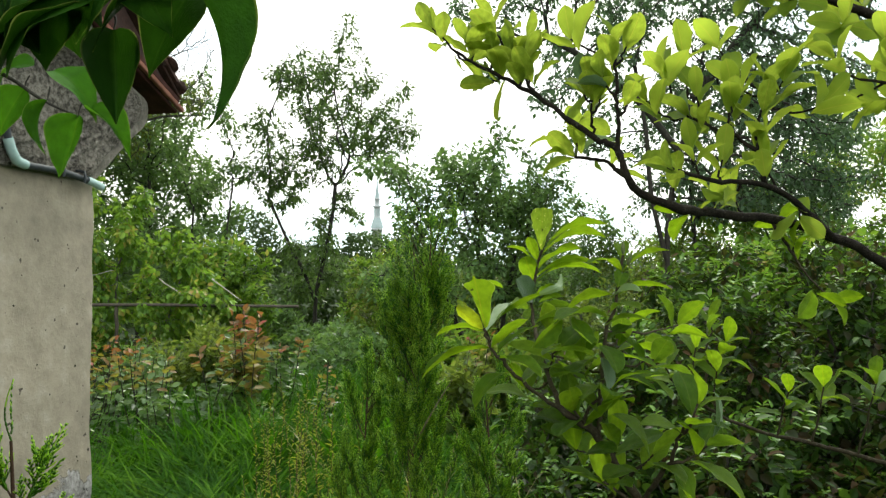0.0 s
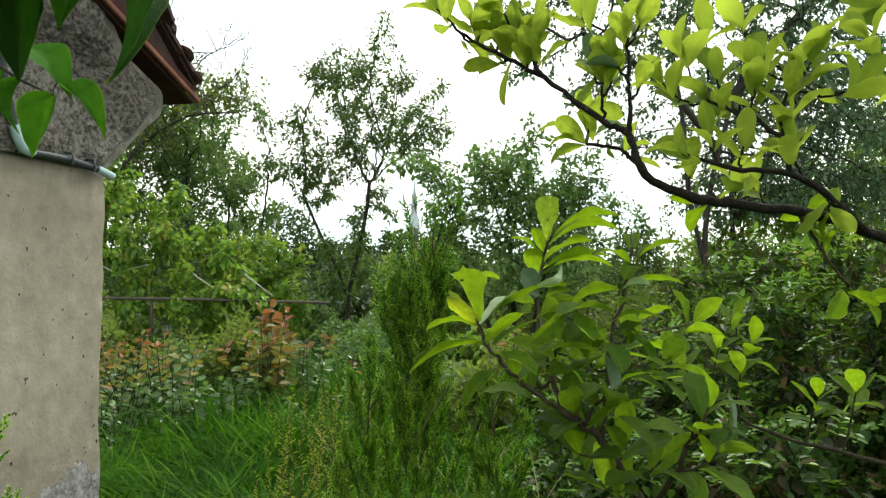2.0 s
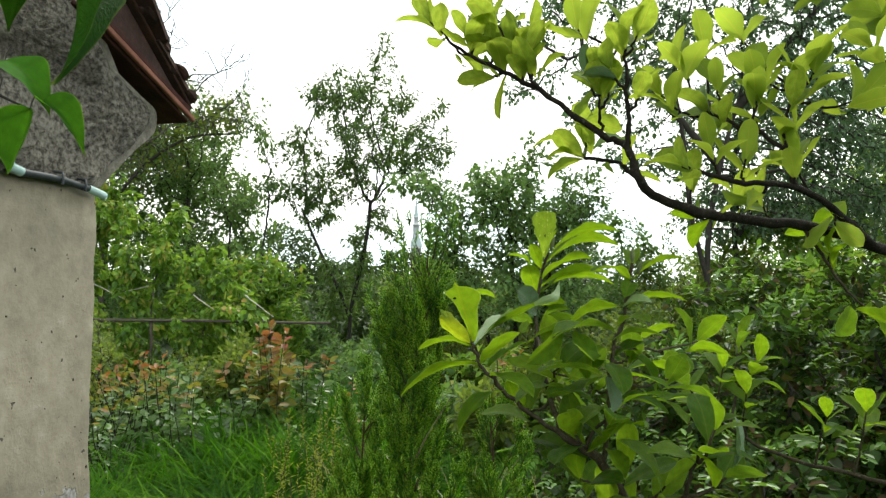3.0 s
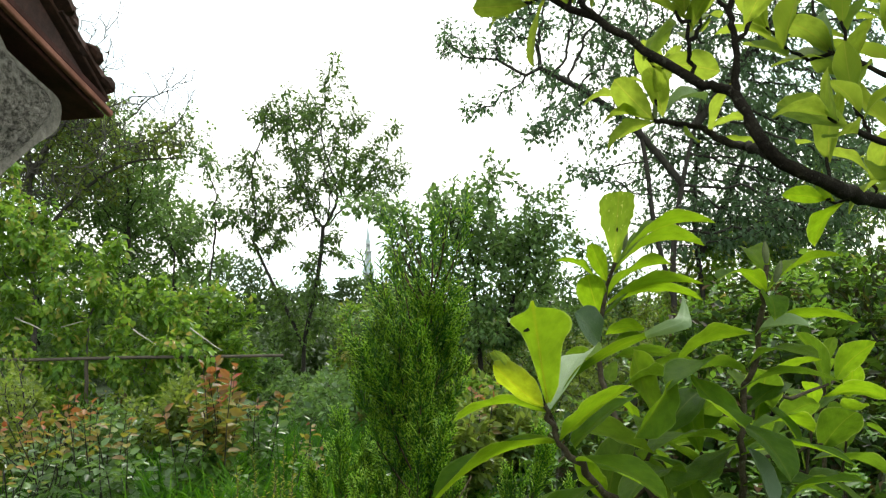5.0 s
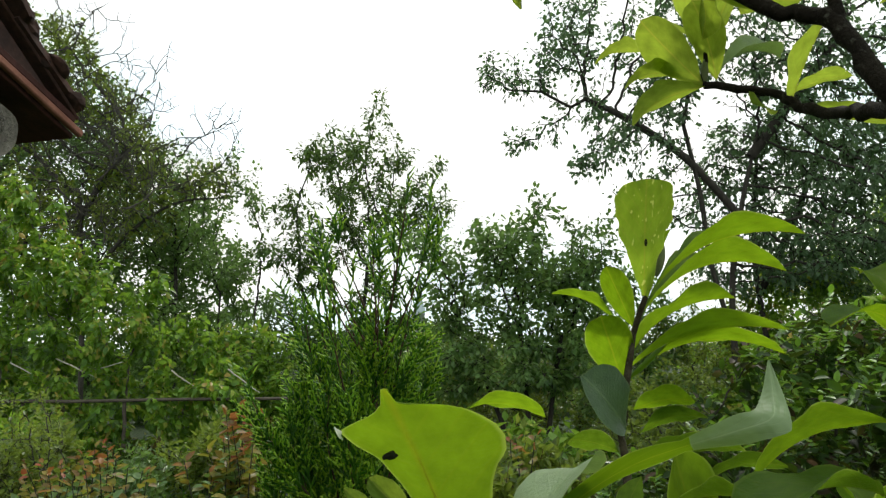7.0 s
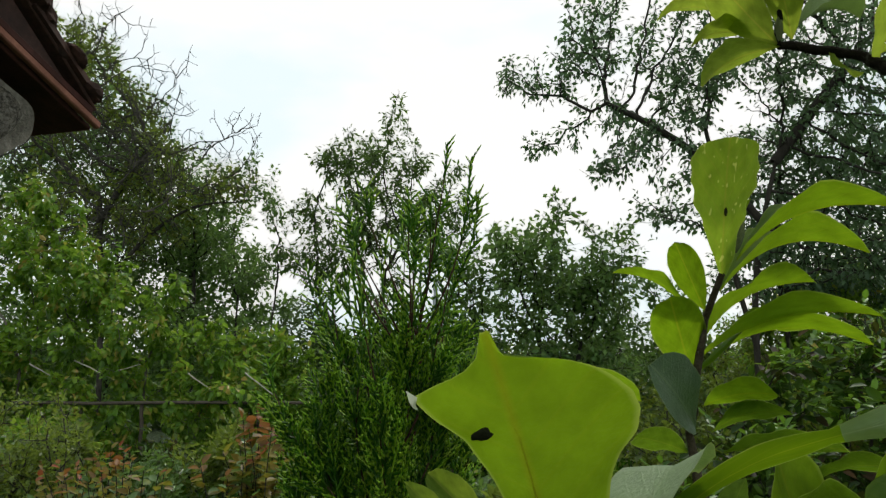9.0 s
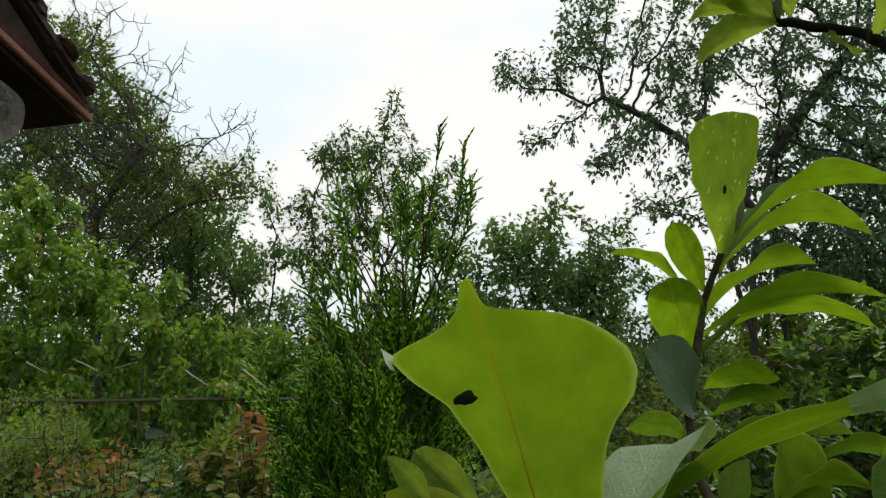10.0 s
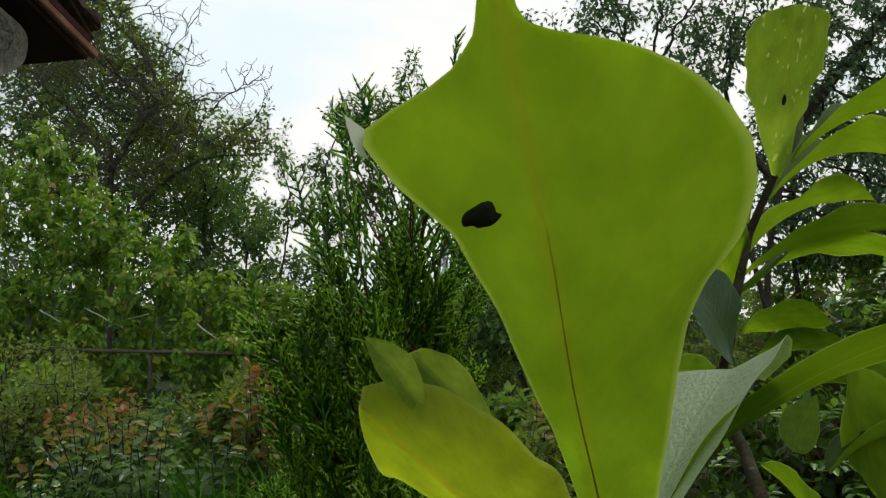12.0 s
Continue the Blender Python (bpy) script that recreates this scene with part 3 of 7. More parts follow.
grass_field("tall_grass", 7, 5200, (-2.3, -0.4, 5.3, 9.6), 0.72, 0.5, GRASS, "tall bright grass between the rose bushes", 0.015, 110)
grass_field("dry_grass", 5, 70, (-0.9, 0.5, 3.0, 6.0), 0.75, 0.15, DRY_GRASS, "thin dry yellow grass stalks", 0.006, 22)


# ---- the old shed ----
PLASTER = plaster_material("yellowish lime plaster", [(0.30, (0.125, 0.113, 0.086)), (0.42, (0.205, 0.183, 0.132)), (0.55, (0.280, 0.252, 0.182)), (0.70, (0.375, 0.350, 0.280))], [(0.36, (0.07, 0.068, 0.062)), (0.5, (0.20, 0.195, 0.18)), (0.64, (0.34, 0.335, 0.315))], 0.80)
ROUGHCAST = solid_material("grey roughcast", [(0.38, (0.085, 0.080, 0.062)), (0.46, (0.36, 0.34, 0.275)), (0.58, (0.64, 0.61, 0.52))], 60, relief=1.0, depth=0.06)
SMOOTH_EDGE = solid_material("pale grey smoothed plaster", [(0.36, (0.10, 0.095, 0.075)), (0.5, (0.19, 0.18, 0.145)), (0.64, (0.30, 0.285, 0.235))], 14, relief=0.9, depth=0.012)
TILE = solid_material("old clay roof tile", [(0.28, (0.014, 0.011, 0.010)), (0.5, (0.040, 0.023, 0.018)), (0.75, (0.10, 0.048, 0.034))], 7, relief=0.5, depth=0.006)
BOARD = solid_material("red-brown eaves board", [(0.3, (0.024, 0.010, 0.008)), (0.7, (0.075, 0.028, 0.020))], 12, stretch_z=0.4)
EDGE = solid_material("weathered red verge strip", [(0.3, (0.10, 0.042, 0.028)), (0.7, (0.26, 0.115, 0.075))], 12)
PIPE_DARK = solid_material("dark plastic pipe", [(0.3, (0.016, 0.021, 0.023)), (0.7, (0.045, 0.055, 0.056))], 10, rough=0.5, relief=0.1, sheen=0.25)
PIPE_GREEN = solid_material("pale green pipe joint", [(0.3, (0.22, 0.36, 0.33)), (0.7, (0.42, 0.56, 0.52))], 12, rough=0.4, relief=0.1, sheen=0.5)
X_CORNER, Y_GABLE = -1.382, 2.902
TURN_SHED = pose(X_CORNER, Y_GABLE, 0, 0, 0, 80) @ pose(-X_CORNER, -Y_GABLE, 0)


def build_shed():
    shed = thing("garden_shed", (X_CORNER - 1.0, Y_GABLE + 1.4, 0), "small old plastered garden shed with clay tile roof", "shed")
    o = Vector(shed.location)
    rng = np.random.default_rng(21)

    def slab(profile, y0, y1, bevel=0.01):
        """A prism with an outline in x and z from the corner, between two depths behind the gable."""
        bm = bmesh.new()
        a = [bm.verts.new((X_CORNER + x - o.x, Y_GABLE + y0 - o.y, z)) for x, z in profile]
        b = [bm.verts.new((X_CORNER + x - o.x, Y_GABLE + y1 - o.y, z)) for x, z in profile]
        bm.faces.new(a[::-1])
        bm.faces.new(b)
        for i in range(len(a)):
            j = (i + 1) % len(a)
            bm.faces.new((a[i], a[j], b[j], b[i]))
        bmesh.ops.recalc_face_normals(bm, faces=bm.faces)
        bmesh.ops.bevel(bm, geom=list(bm.edges), offset=bevel, segments=2, affect="EDGES")
        return bm

    # lower wall, flaring a little towards its foot, its edge uneven
    nz, nx = 60, 70
    verts, quads = [], []
    for i in range(nz):
        z = -0.25 + (1.90 + 0.25) * i / (nz - 1)
        edge = X_CORNER + 0.010 * (1 - z / 1.9) + 0.012 * noise.noise(Vector((3.3, 0, z * 6))) + 0.005 * noise.noise(Vector((9.3, 0, z * 28)))
        for j in range(nx):
            u = j / (nx - 1)
            x = edge - 2.55 * u**1.8
            y = Y_GABLE + 0.014 * noise.noise(Vector((x * 2.2, 1.7, z * 2.2))) + 0.005 * noise.noise(Vector((x * 12, 4.7, z * 12)))
            if j == 0:
                y += 0.016
            verts.append((x - o.x, y - o.y, z))
    for i in range(nz - 1):
        for j in range(nx - 1):
            a = i * nx + j
            quads.append((a, a + nx, a + nx + 1, a + 1))
    # the side wall runs back from the corner
    n0 = len(verts)
    for i in range(nz):
        x, y, z = verts[i * nx]
        for k in range(2):
            verts.append((x - 0.012 - 0.03 * k, y + 0.02 + 2.4 * k, z))
    for i in range(nz - 1):
        quads.append((i * nx, n0 + 2 * i, n0 + 2 * i + 2, (i + 1) * nx))
        quads.append((n0 + 2 * i, n0 + 2 * i + 1, n0 + 2 * i + 3, n0 + 2 * i + 2))
    wall = part("wall", smooth(mesh_of("wall", verts, quads)), PLASTER, shed, "smooth yellowish lime plaster with pits and stains")
    part("back_wall", slab([(-0.06, -0.2), (-2.5, -0.2), (-2.5, 2.6), (-1.3, 3.62), (-0.06, 2.6)], 2.46, 2.62), PLASTER, shed)
    part("side_wall", slab([(-2.38, -0.2), (-2.53, -0.2), (-2.53, 2.7), (-2.38, 2.7)], 0.04, 2.45), PLASTER, shed)

    # small pits and nail holes
    for i in range(14):
        bm = bmesh.new()
        x, z = X_CORNER - 0.02 - 0.42 * rng.random() ** 1.2, rng.uniform(0.6, 1.80)
        m = Matrix.Translation((x - o.x, Y_GABLE - 0.008 - o.y, z)) @ Matrix.Diagonal((1, 0.35, rng.uniform(0.6, 1.6), 1))
        bmesh.ops.create_icosphere(bm, subdivisions=1, radius=rng.uniform(0.0015, 0.0065), matrix=m)
        part("pit", bm, DROPPING, wall)

    # the roughcast gable above, stepping out under the eaves
    curve = curve_through([(-0.015, 0, 1.876), (0.03, 0, 1.909), (0.115, 0, 1.985), (0.224, 0, 2.078), (0.322, 0, 2.150), (0.354, 0, 2.20), (0.345, 0, 2.268), (0.24, 0, 2.308), (0.10, 0, 2.36)], 4)
    gable = [(X_CORNER + x, z) for x, z in ((-2.5, 1.88), *((p[0], p[2]) for p in curve), (-0.25, 2.82), (-1.3, 3.66), (-2.5, 2.75))]
    bm = bmesh.new()
    front = [bm.verts.new((x - o.x, Y_GABLE - 0.014 - o.y, z)) for x, z in gable]
    behind = [bm.verts.new((x - o.x, Y_GABLE + 0.22 - o.y, z)) for x, z in gable]
    bm.faces.new(behind)
    bm.faces.new(front[::-1])
    for i in range(len(gable)):
        j = (i + 1) % len(gable)
        bm.faces.new((front[i], front[j], behind[j], behind[i]))
    bmesh.ops.recalc_face_normals(bm, faces=bm.faces)
    part("gable_core", bm, SMOOTH_EDGE, shed, "pale plaster at the gable's edge")
    # the rough face, a fine grid inside the outline with pebbly relief
    def right_limit(z):
        pts = gable[1:-1]
        for (xa, za), (xb, zb) in zip(pts, pts[1:]):
            if za <= z <= zb:
                return xa + (xb - xa) * (z - za) / max(zb - za, 1e-6)
        return X_CORNER - 1.3
    nz, nx = 110, 130
    verts, quads = [], []
    for i in range(nz):
        z = 1.88 + 0.95 * i / (nz - 1)
        edge = right_limit(z) - 0.05 - 0.045 * noise.noise(Vector((2.2, z * 9, 0)))
        for j in range(nx):
            u = j / (nx - 1)
            x = edge - 1.05 * u
            rim = min(1.0, (edge - x) / 0.03) * min(1.0, (z - 1.88) / 0.03 + 0.2)
            v = Vector((x * 46, 0.3, z * 46))
            rough = noise.noise(v) * 0.026 + noise.noise(v * 1.9) * 0.016
            patch = max(0.0, min(1.0, 0.6 + 1.6 * noise.noise(Vector((x * 4.5, 7.7, z * 4.5)))))
            verts.append((x - o.x, Y_GABLE - 0.016 - 1.1 * abs(rough) * rim * (0.25 + patch) - 0.006 * rim - o.y, z))
    for i in range(nz - 1):
        for j in range(nx - 1):
            a = i * nx + j
            quads.append((a, a + nx, a + nx + 1, a + 1))
    part("roughcast", smooth(mesh_of("roughcast", verts, quads)), ROUGHCAST, shed, "pebbly grey roughcast of the gable")

    # roof: board along the verge, soffit, courses of clay tiles
    def slope_at(x, z, rise):
        """The foot of a slope, the way up it and the way out of it."""
        return Vector((X_CORNER + x, Y_GABLE - 0.06, z)), Vector((-math.cos(rise), 0, math.sin(rise))), Vector((math.sin(rise), 0, math.cos(rise)))

    eaves = slope_at(0.568, 2.278, radians(20.5))
    tiled = slope_at(0.550, 2.308, radians(38))
    foot, up, out = tiled

    def plank(name, along, y0, y1, low, high, material, label="", bevel=0.004, on=tiled):
        """A board on a slope: reach along it, from y0 to y1, between two heights above the slope."""
        foot, up, out = on
        bm = bmesh.new()
        corners = []
        for a in along:
            for y in (y0, y1):
                for h in (low, high):
                    p = foot + up * a + out * h
                    corners.append(bm.verts.new((p.x - o.x, y - o.y, p.z)))
        c = corners
        for f in ((0, 1, 3, 2), (4, 6, 7, 5), (0, 4, 5, 1), (2, 3, 7, 6), (0, 2, 6, 4), (1, 5, 7, 3)):
            bm.faces.new([c[i] for i in f])
        bmesh.ops.recalc_face_normals(bm, faces=bm.faces)
        bmesh.ops.bevel(bm, geom=list(bm.edges), offset=bevel, segments=1, affect="EDGES")
        return part(name, bm, material, shed, label)

    plank("verge_board", (-0.01, 0.78), Y_GABLE - 0.064, Y_GABLE - 0.042, -0.012, 0.012, EDGE, "weathered red-brown verge board", on=eaves)
    plank("upper_verge_board", (0.03, 0.74), Y_GABLE - 0.056, Y_GABLE - 0.040, 0.016, 0.042, BOARD, "dark red-brown second verge board", on=eaves)
    plank("soffit", (0.0, 0.80), Y_GABLE - 0.038, Y_GABLE + 2.7, -0.022, -0.004, BOARD, "dark red-brown boards under the roof", on=eaves)
    part("verge_infill", slab([(0.50, 2.332), (-0.17, 2.575), (-0.17, 2.85)], -0.044, 0.05, 0.004), TILE, shed, "dark mortared tile ends above the verge")
    deck = plank("roof", (0.0, 2.45), Y_GABLE - 0.06, Y_GABLE + 2.7, 0.013, 0.024, TILE, "old dark clay tile roof")
    # the far slope, of one piece, out of sight behind the ridge
    far_side = [(-2.95, 2.44), (-1.38, 3.80), (-1.38, 3.86), (-2.98, 2.49)]
    part("far_slope", slab(far_side, -0.07, 2.7, 0.005), TILE, shed)
    # one flat tile with a rounded foot, thick enough to see
    bm = bmesh.new()
    lower = [(0.0, -0.085), (-0.012, -0.05), (-0.018, 0.0), (-0.012, 0.05), (0.0, 0.085), (0.34, 0.085), (0.34, -0.085)]
    a = [bm.verts.new((x, y, 0.0)) for x, y in lower]
    b = [bm.verts.new((x, y, 0.022)) for x, y in lower]
    bm.faces.new(a[::-1])
    bm.faces.new(b)
    for i in range(len(a)):
        bm.faces.new((a[i], a[(i + 1) % len(a)], b[(i + 1) % len(a)], b[i]))
    bmesh.ops.recalc_face_normals(bm, faces=bm.faces)
    me = bpy.data.meshes.new("tile")
    bm.to_mesh(me)
    bm.free()
    turn = Matrix((up, Vector((0, 1, 0)), out)).transposed().to_4x4()
    for row in range(15):
        for col in range(15):
            p = foot + up * (0.035 + 0.155 * row + rng.normal(0, 0.014)) + out * (0.024 + 0.026 * rng.random()) + Vector((0, 0.085 + 0.175 * col + (0.087 if row % 2 else 0) - 0.02 + rng.normal(0, 0.028 if col == 0 else 0.008), 0))
            tile = part("tile", me, TILE, deck)
            tile.matrix_basis = Matrix.Translation(p - o) @ turn @ pose(0, 0, 0, rng.normal(0, 4.0), 4.5 + rng.normal(0, 3.0), rng.normal(0, 7.0))
    # lumps of old mortar and moss under the verge tiles
    for i in range(26):
        bm = bmesh.new()
        a = 0.06 + 1.9 * (i + rng.random() * 0.8) / 26
        p = foot + up * a + out * rng.uniform(0.03, 0.06) + Vector((0, rng.uniform(-0.03, 0.03), 0))
        bmesh.ops.create_icosphere(bm, subdivisions=2, radius=1.0, matrix=Matrix.Translation(p - o) @ turn @ Matrix.Diagonal((rng.uniform(0.03, 0.07), 0.035, rng.uniform(0.014, 0.026), 1)))
        for v in bm.verts:
            v.co += v.normal * 0.010 * noise.noise(v.co * 45)
        part("mortar", bm, TILE, deck)
    # the whole shed is turned about its near corner
    shed.matrix_basis = TURN_SHED @ shed.matrix_basis
    return shed


build_shed()


def build_pipe():
    at = Vector((X_CORNER - 0.2, Y_GABLE - 0.05, 1.9))
    pipe = thing("conduit_pipe", at, "dark plastic conduit with pale green joints on the wall", "pipe")

    def run(name, pts, r, material, label=""):
        part(name, tubes_mesh(name, [(np.array(pts) - np.array(at), [r] * len(pts))], 10), material, pipe, label)

    y = Y_GABLE - 0.045
    x = X_CORNER
    run("pipe", [(x - 0.425, y, 1.886), (x - 0.30, y, 1.887), (x - 0.223, y, 1.885), (x - 0.08, y, 1.868)], 0.0125, PIPE_DARK)
    run("end_joint", [(x - 0.100, y, 1.872), (x - 0.06, y, 1.865), (x - 0.008, y, 1.853)], 0.0155, PIPE_GREEN, "pale green end joint")
    run("elbow", [(x - 0.415, y, 1.886), (x - 0.458, y, 1.896), (x - 0.480, y, 1.925), (x - 0.498, y, 1.965)], 0.0165, PIPE_GREEN)
    run("riser", [(x - 0.495, y, 1.96), (x - 0.53, y, 2.08), (x - 0.58, y, 2.3)], 0.0125, PIPE_DARK)
    for cx, z in ((x - 0.245, 1.886), (x - 0.13, 1.876)):
        run("clip", [(cx, y - 0.014, z - 0.02), (cx, y - 0.017, z), (cx, y - 0.014, z + 0.022), (cx, y + 0.04, z + 0.03)], 0.005, PIPE_DARK)
    pipe.matrix_basis = TURN_SHED @ pipe.matrix_basis


build_pipe()


# ---- trees, shrubs and distance ----
def upright(x, y, z1, lean=(0, 0), n=8, seed=0):
    rng = np.random.default_rng(seed)
    z0 = float(ground_at(x, y)) - 0.05
    t = np.linspace(0, 1, n)
    line = np.column_stack([x + lean[0] * t**1.5, y + lean[1] * t**1.5, z0 + (z1 - z0) * t])
    line[1:, :2] += rng.normal(0, 0.012 * (z1 - z0), (n - 1, 2)).cumsum(0) * 0.5
    return line


def crown_of(y, blobs):
    """Ellipsoids of a crown at one depth, from x, z, half width and half height."""
    return [(x, y, z, wide, 0.85 * wide + 0.1, high) for x, z, wide, high in blobs]


pear_stem = curve_through([(-3.31, 19, -0.72), (-3.3, 19, 0.2), (-3.24, 19, 0.95), (-3.04, 19.05, 1.85), (-2.86, 19, 2.8), (-2.78, 19, 3.6)], 4)
pear_fork = curve_through([(-3.27, 19, 0.55), (-3.55, 18.9, 1.3), (-4.05, 18.9, 2.3), (-4.5, 18.9, 3.3)], 4)
leafy("pear_tree", 11, (-3.31, 19), [pear_stem, pear_fork],
      crown_of(19, [(-2.7, 5.3, 1.45, 1.2), (-2.5, 7, 0.36, 0.95), (-2.45, 8, 0.14, 0.45), (-4, 6.3, 0.75, 0.55), (-1.2, 5.1, 0.85, 0.6), (-4.1, 4.3, 0.9, 0.7), (-1.6, 4.5, 0.8, 0.4), (-3.3, 6.6, 0.9, 0.6), (-1.4, 6.2, 0.6, 0.5), (-4.7, 3.5, 0.5, 0.5), (-3.5, 1.9, 0.8, 0.5), (-3.2, 4.4, 0.8, 0.6), (-3.9, 3.4, 0.7, 0.5), (-2.45, 3.7, 0.4, 0.4), (-4.6, 5.2, 0.6, 0.5), (-3.0, 2.6, 0.5, 0.4), (-2.5, 2.9, 0.5, 0.35), (-3.6, 0.9, 0.7, 0.5), (-2.8, 1.4, 0.5, 0.5)]),
      1480, 0.13, 0.14, 0.0062, (0.016, 10, 0.16, 0.14, 0.75, 0.42), BARK_DARK, PEAR_LEAF, "slender pear tree with dark trunk and sparse leaves", "tree", most=0.054, twigs=800, gaps=-0.15, gap_size=1.6)

leafy("plum_tree", 12, (0.7, 13), [upright(0.7, 13, 1.9, (-0.1, 0), seed=1), upright(0.95, 13.1, 1.7, (0.3, 0), seed=2), upright(0.4, 13, 1.6, (-0.55, 0), seed=3)],
      crown_of(13, [(0.9, 3, 0.9, 0.75), (0.25, 3.15, 0.7, 0.5), (1.5, 3.05, 0.65, 0.6), (1.25, 2.2, 0.9, 0.8), (0, 2.3, 0.8, 0.7), (-0.6, 2.9, 0.5, 0.5), (-1.2, 3.3, 0.4, 0.3), (1, 3.75, 0.35, 0.3), (2, 3.3, 0.35, 0.4), (0.5, 1.3, 1.1, 0.6), (1.4, 1.3, 0.8, 0.5), (-0.5, 2.2, 0.45, 0.5), (-0.6, 1.3, 0.9, 0.6), (1.7, 2.6, 0.5, 0.5)]),
      1900, 0.11, 0.11, 0.0052, (0.014, 10, 0.16, 0.115, 0.5, 0.54), BARK_DARK, TREE_LEAF, "spreading plum tree with dark forked trunks and dense leaves", "tree", twigs=900, gaps=-0.16, gap_size=1.7)

leafy("cherry_tree", 13, (4.1, 13.5), [curve_through([(4.1, 13.5, -0.5), (4.1, 13.5, 1.2), (4.15, 13.5, 2.5), (4.4, 13.5, 3.8), (4.8, 13.5, 5.2)], 4), curve_through([(4.1, 13.5, 1.6), (3.8, 13.4, 2.8), (3.7, 13.4, 4.0), (3.5, 13.4, 5.2)], 4),
       curve_through([(4.35, 13.5, 3.6), (3.5, 13.4, 4.6), (2.6, 13.4, 5.3), (1.9, 13.4, 5.7)], 4), curve_through([(4.6, 13.5, 4.6), (5.4, 13.5, 5.6), (6.2, 13.5, 6.6)], 4)],
      crown_of(13.5, [(4.5, 6.3, 1.7, 1.1), (2.5, 5.7, 1, 0.7), (1.25, 6.3, 0.7, 0.6), (0.95, 5, 0.55, 0.45), (2.1, 4.7, 0.8, 0.45), (6.1, 6.4, 1.5, 1), (6.3, 4.2, 1.4, 1), (7.6, 5.4, 1.2, 1), (5, 8, 1.8, 0.8), (3, 7.7, 1.1, 0.8), (4.3, 4.6, 1.2, 0.7), (5.3, 3, 1.3, 0.7), (3, 3.9, 0.8, 0.5), (3.2, 5, 0.9, 0.6), (5.6, 5.2, 1.2, 0.8), (2, 6.8, 0.8, 0.6), (7.2, 3, 1.2, 0.8), (0.5, 6.2, 0.5, 0.5), (1.6, 7.2, 0.7, 0.6), (3.4, 6.4, 1, 0.7), (7.4, 7.2, 1.2, 0.9)]),
      3000, 0.15, 0.14, 0.0072, (0.018, 9, 0.16, 0.105, 0.75, 0.56), BARK_DARK, CHERRY_LEAF, "large old cherry tree with two dark trunks and drooping leaves", "tree", bare=0.04, twigs=700, gaps=-0.10, gap_size=1.4)

leafy("cherry_tree", 19, (5.2, 14.8), [curve_through([(5.2, 14.8, -0.5), (5.1, 14.8, 1.5), (5.0, 14.8, 3.2), (5.2, 14.8, 5.0)], 4), curve_through([(5.05, 14.8, 2.4), (5.8, 14.8, 3.8), (6.4, 14.8, 5.2)], 4)],
      [(4.7, 14.8, 4.4, 1.0, 0.9, 0.8), (5.2, 14.8, 5.2, 1.0, 0.9, 0.6), (6.5, 14.8, 5.0, 1.1, 0.9, 0.7), (6.2, 14.8, 4.2, 1.2, 1.0, 0.9), (4.5, 14.8, 3.1, 0.8, 0.8, 0.7), (5.7, 14.8, 3.0, 1.1, 0.9, 0.7), (7.6, 14.8, 4.6, 1.2, 1.0, 1.0), (7.2, 14.8, 3.0, 1.1, 0.9, 0.8)],
      1700, 0.15, 0.15, 0.0058, (0.017, 10, 0.16, 0.105, 0.7, 0.56), BARK_DARK, CHERRY_LEAF, "dense cherry tree with dark leaning trunks", "tree", twigs=300, gaps=-0.35)

leafy("walnut_tree", 14, (8.6, 18), [upright(8.5, 18, 2.4, seed=5), upright(9.8, 18.4, 2.8, seed=6), upright(7.4, 18, 1.8, seed=7)],
      [(8.5, 18, 3.3, 1.6, 1.2, 1.2), (10.0, 18, 4.2, 1.5, 1.3, 1.2), (7.0, 18, 2.7, 1.1, 1.0, 0.9), (11.5, 18, 3.8, 1.5, 1.2, 1.4), (7.5, 18, 1.3, 1.8, 1.0, 0.9), (10, 18, 1.6, 1.8, 1.0, 1.1), (5.4, 18, 1.6, 1.0, 1.0, 0.9)],
      1200, 0.18, 0.2, 0.006, (0.017, 15, 0.25, 0.14, 0.5, 0.5), BARK_GREY, MAPLE_LEAF, "broad green walnut tree behind the garden", "tree")

def bare_boughs(tree, seed, starts, long, ahead=0.0):
    """Crooked leafless boughs that fork, from points of a crown outwards; each is a part."""
    rng = np.random.default_rng(seed)
    o = np.array(tree.location)

    def crook(p, way, reach, r):
        n = max(5, int(reach / 0.11))
        line = [p]
        for i in range(n):
            way = unit(way + rng.normal(0, 0.26, 3) * np.array([1, 0.5, 1]) + np.array([0, 0, 0.03]))
            line.append(line[-1] + way * reach / n)
        line = np.array(line)
        found = [(line - o, np.linspace(r, 0.0048, len(line)))]
        if reach > 0.35:
            for i in range(2, len(line) - 1):
                if rng.random() < 0.62:
                    found += crook(line[i], unit(line[i] - line[i - 1] + rng.normal(0, 0.6, 3) * np.array([1, 0.5, 1])), reach * rng.uniform(0.25, 0.5), r * 0.6)
        return found

    for (x, z, dx, dz) in starts:
        y = o[1] - ahead + rng.normal(0, 0.3)
        part("branch", tubes_mesh("branch", crook(np.array([x, y, z]), unit([dx, 0.1, dz]), long * rng.uniform(0.8, 1.25), 0.021), 5), BARK_LICHEN, tree, "bare grey bough")


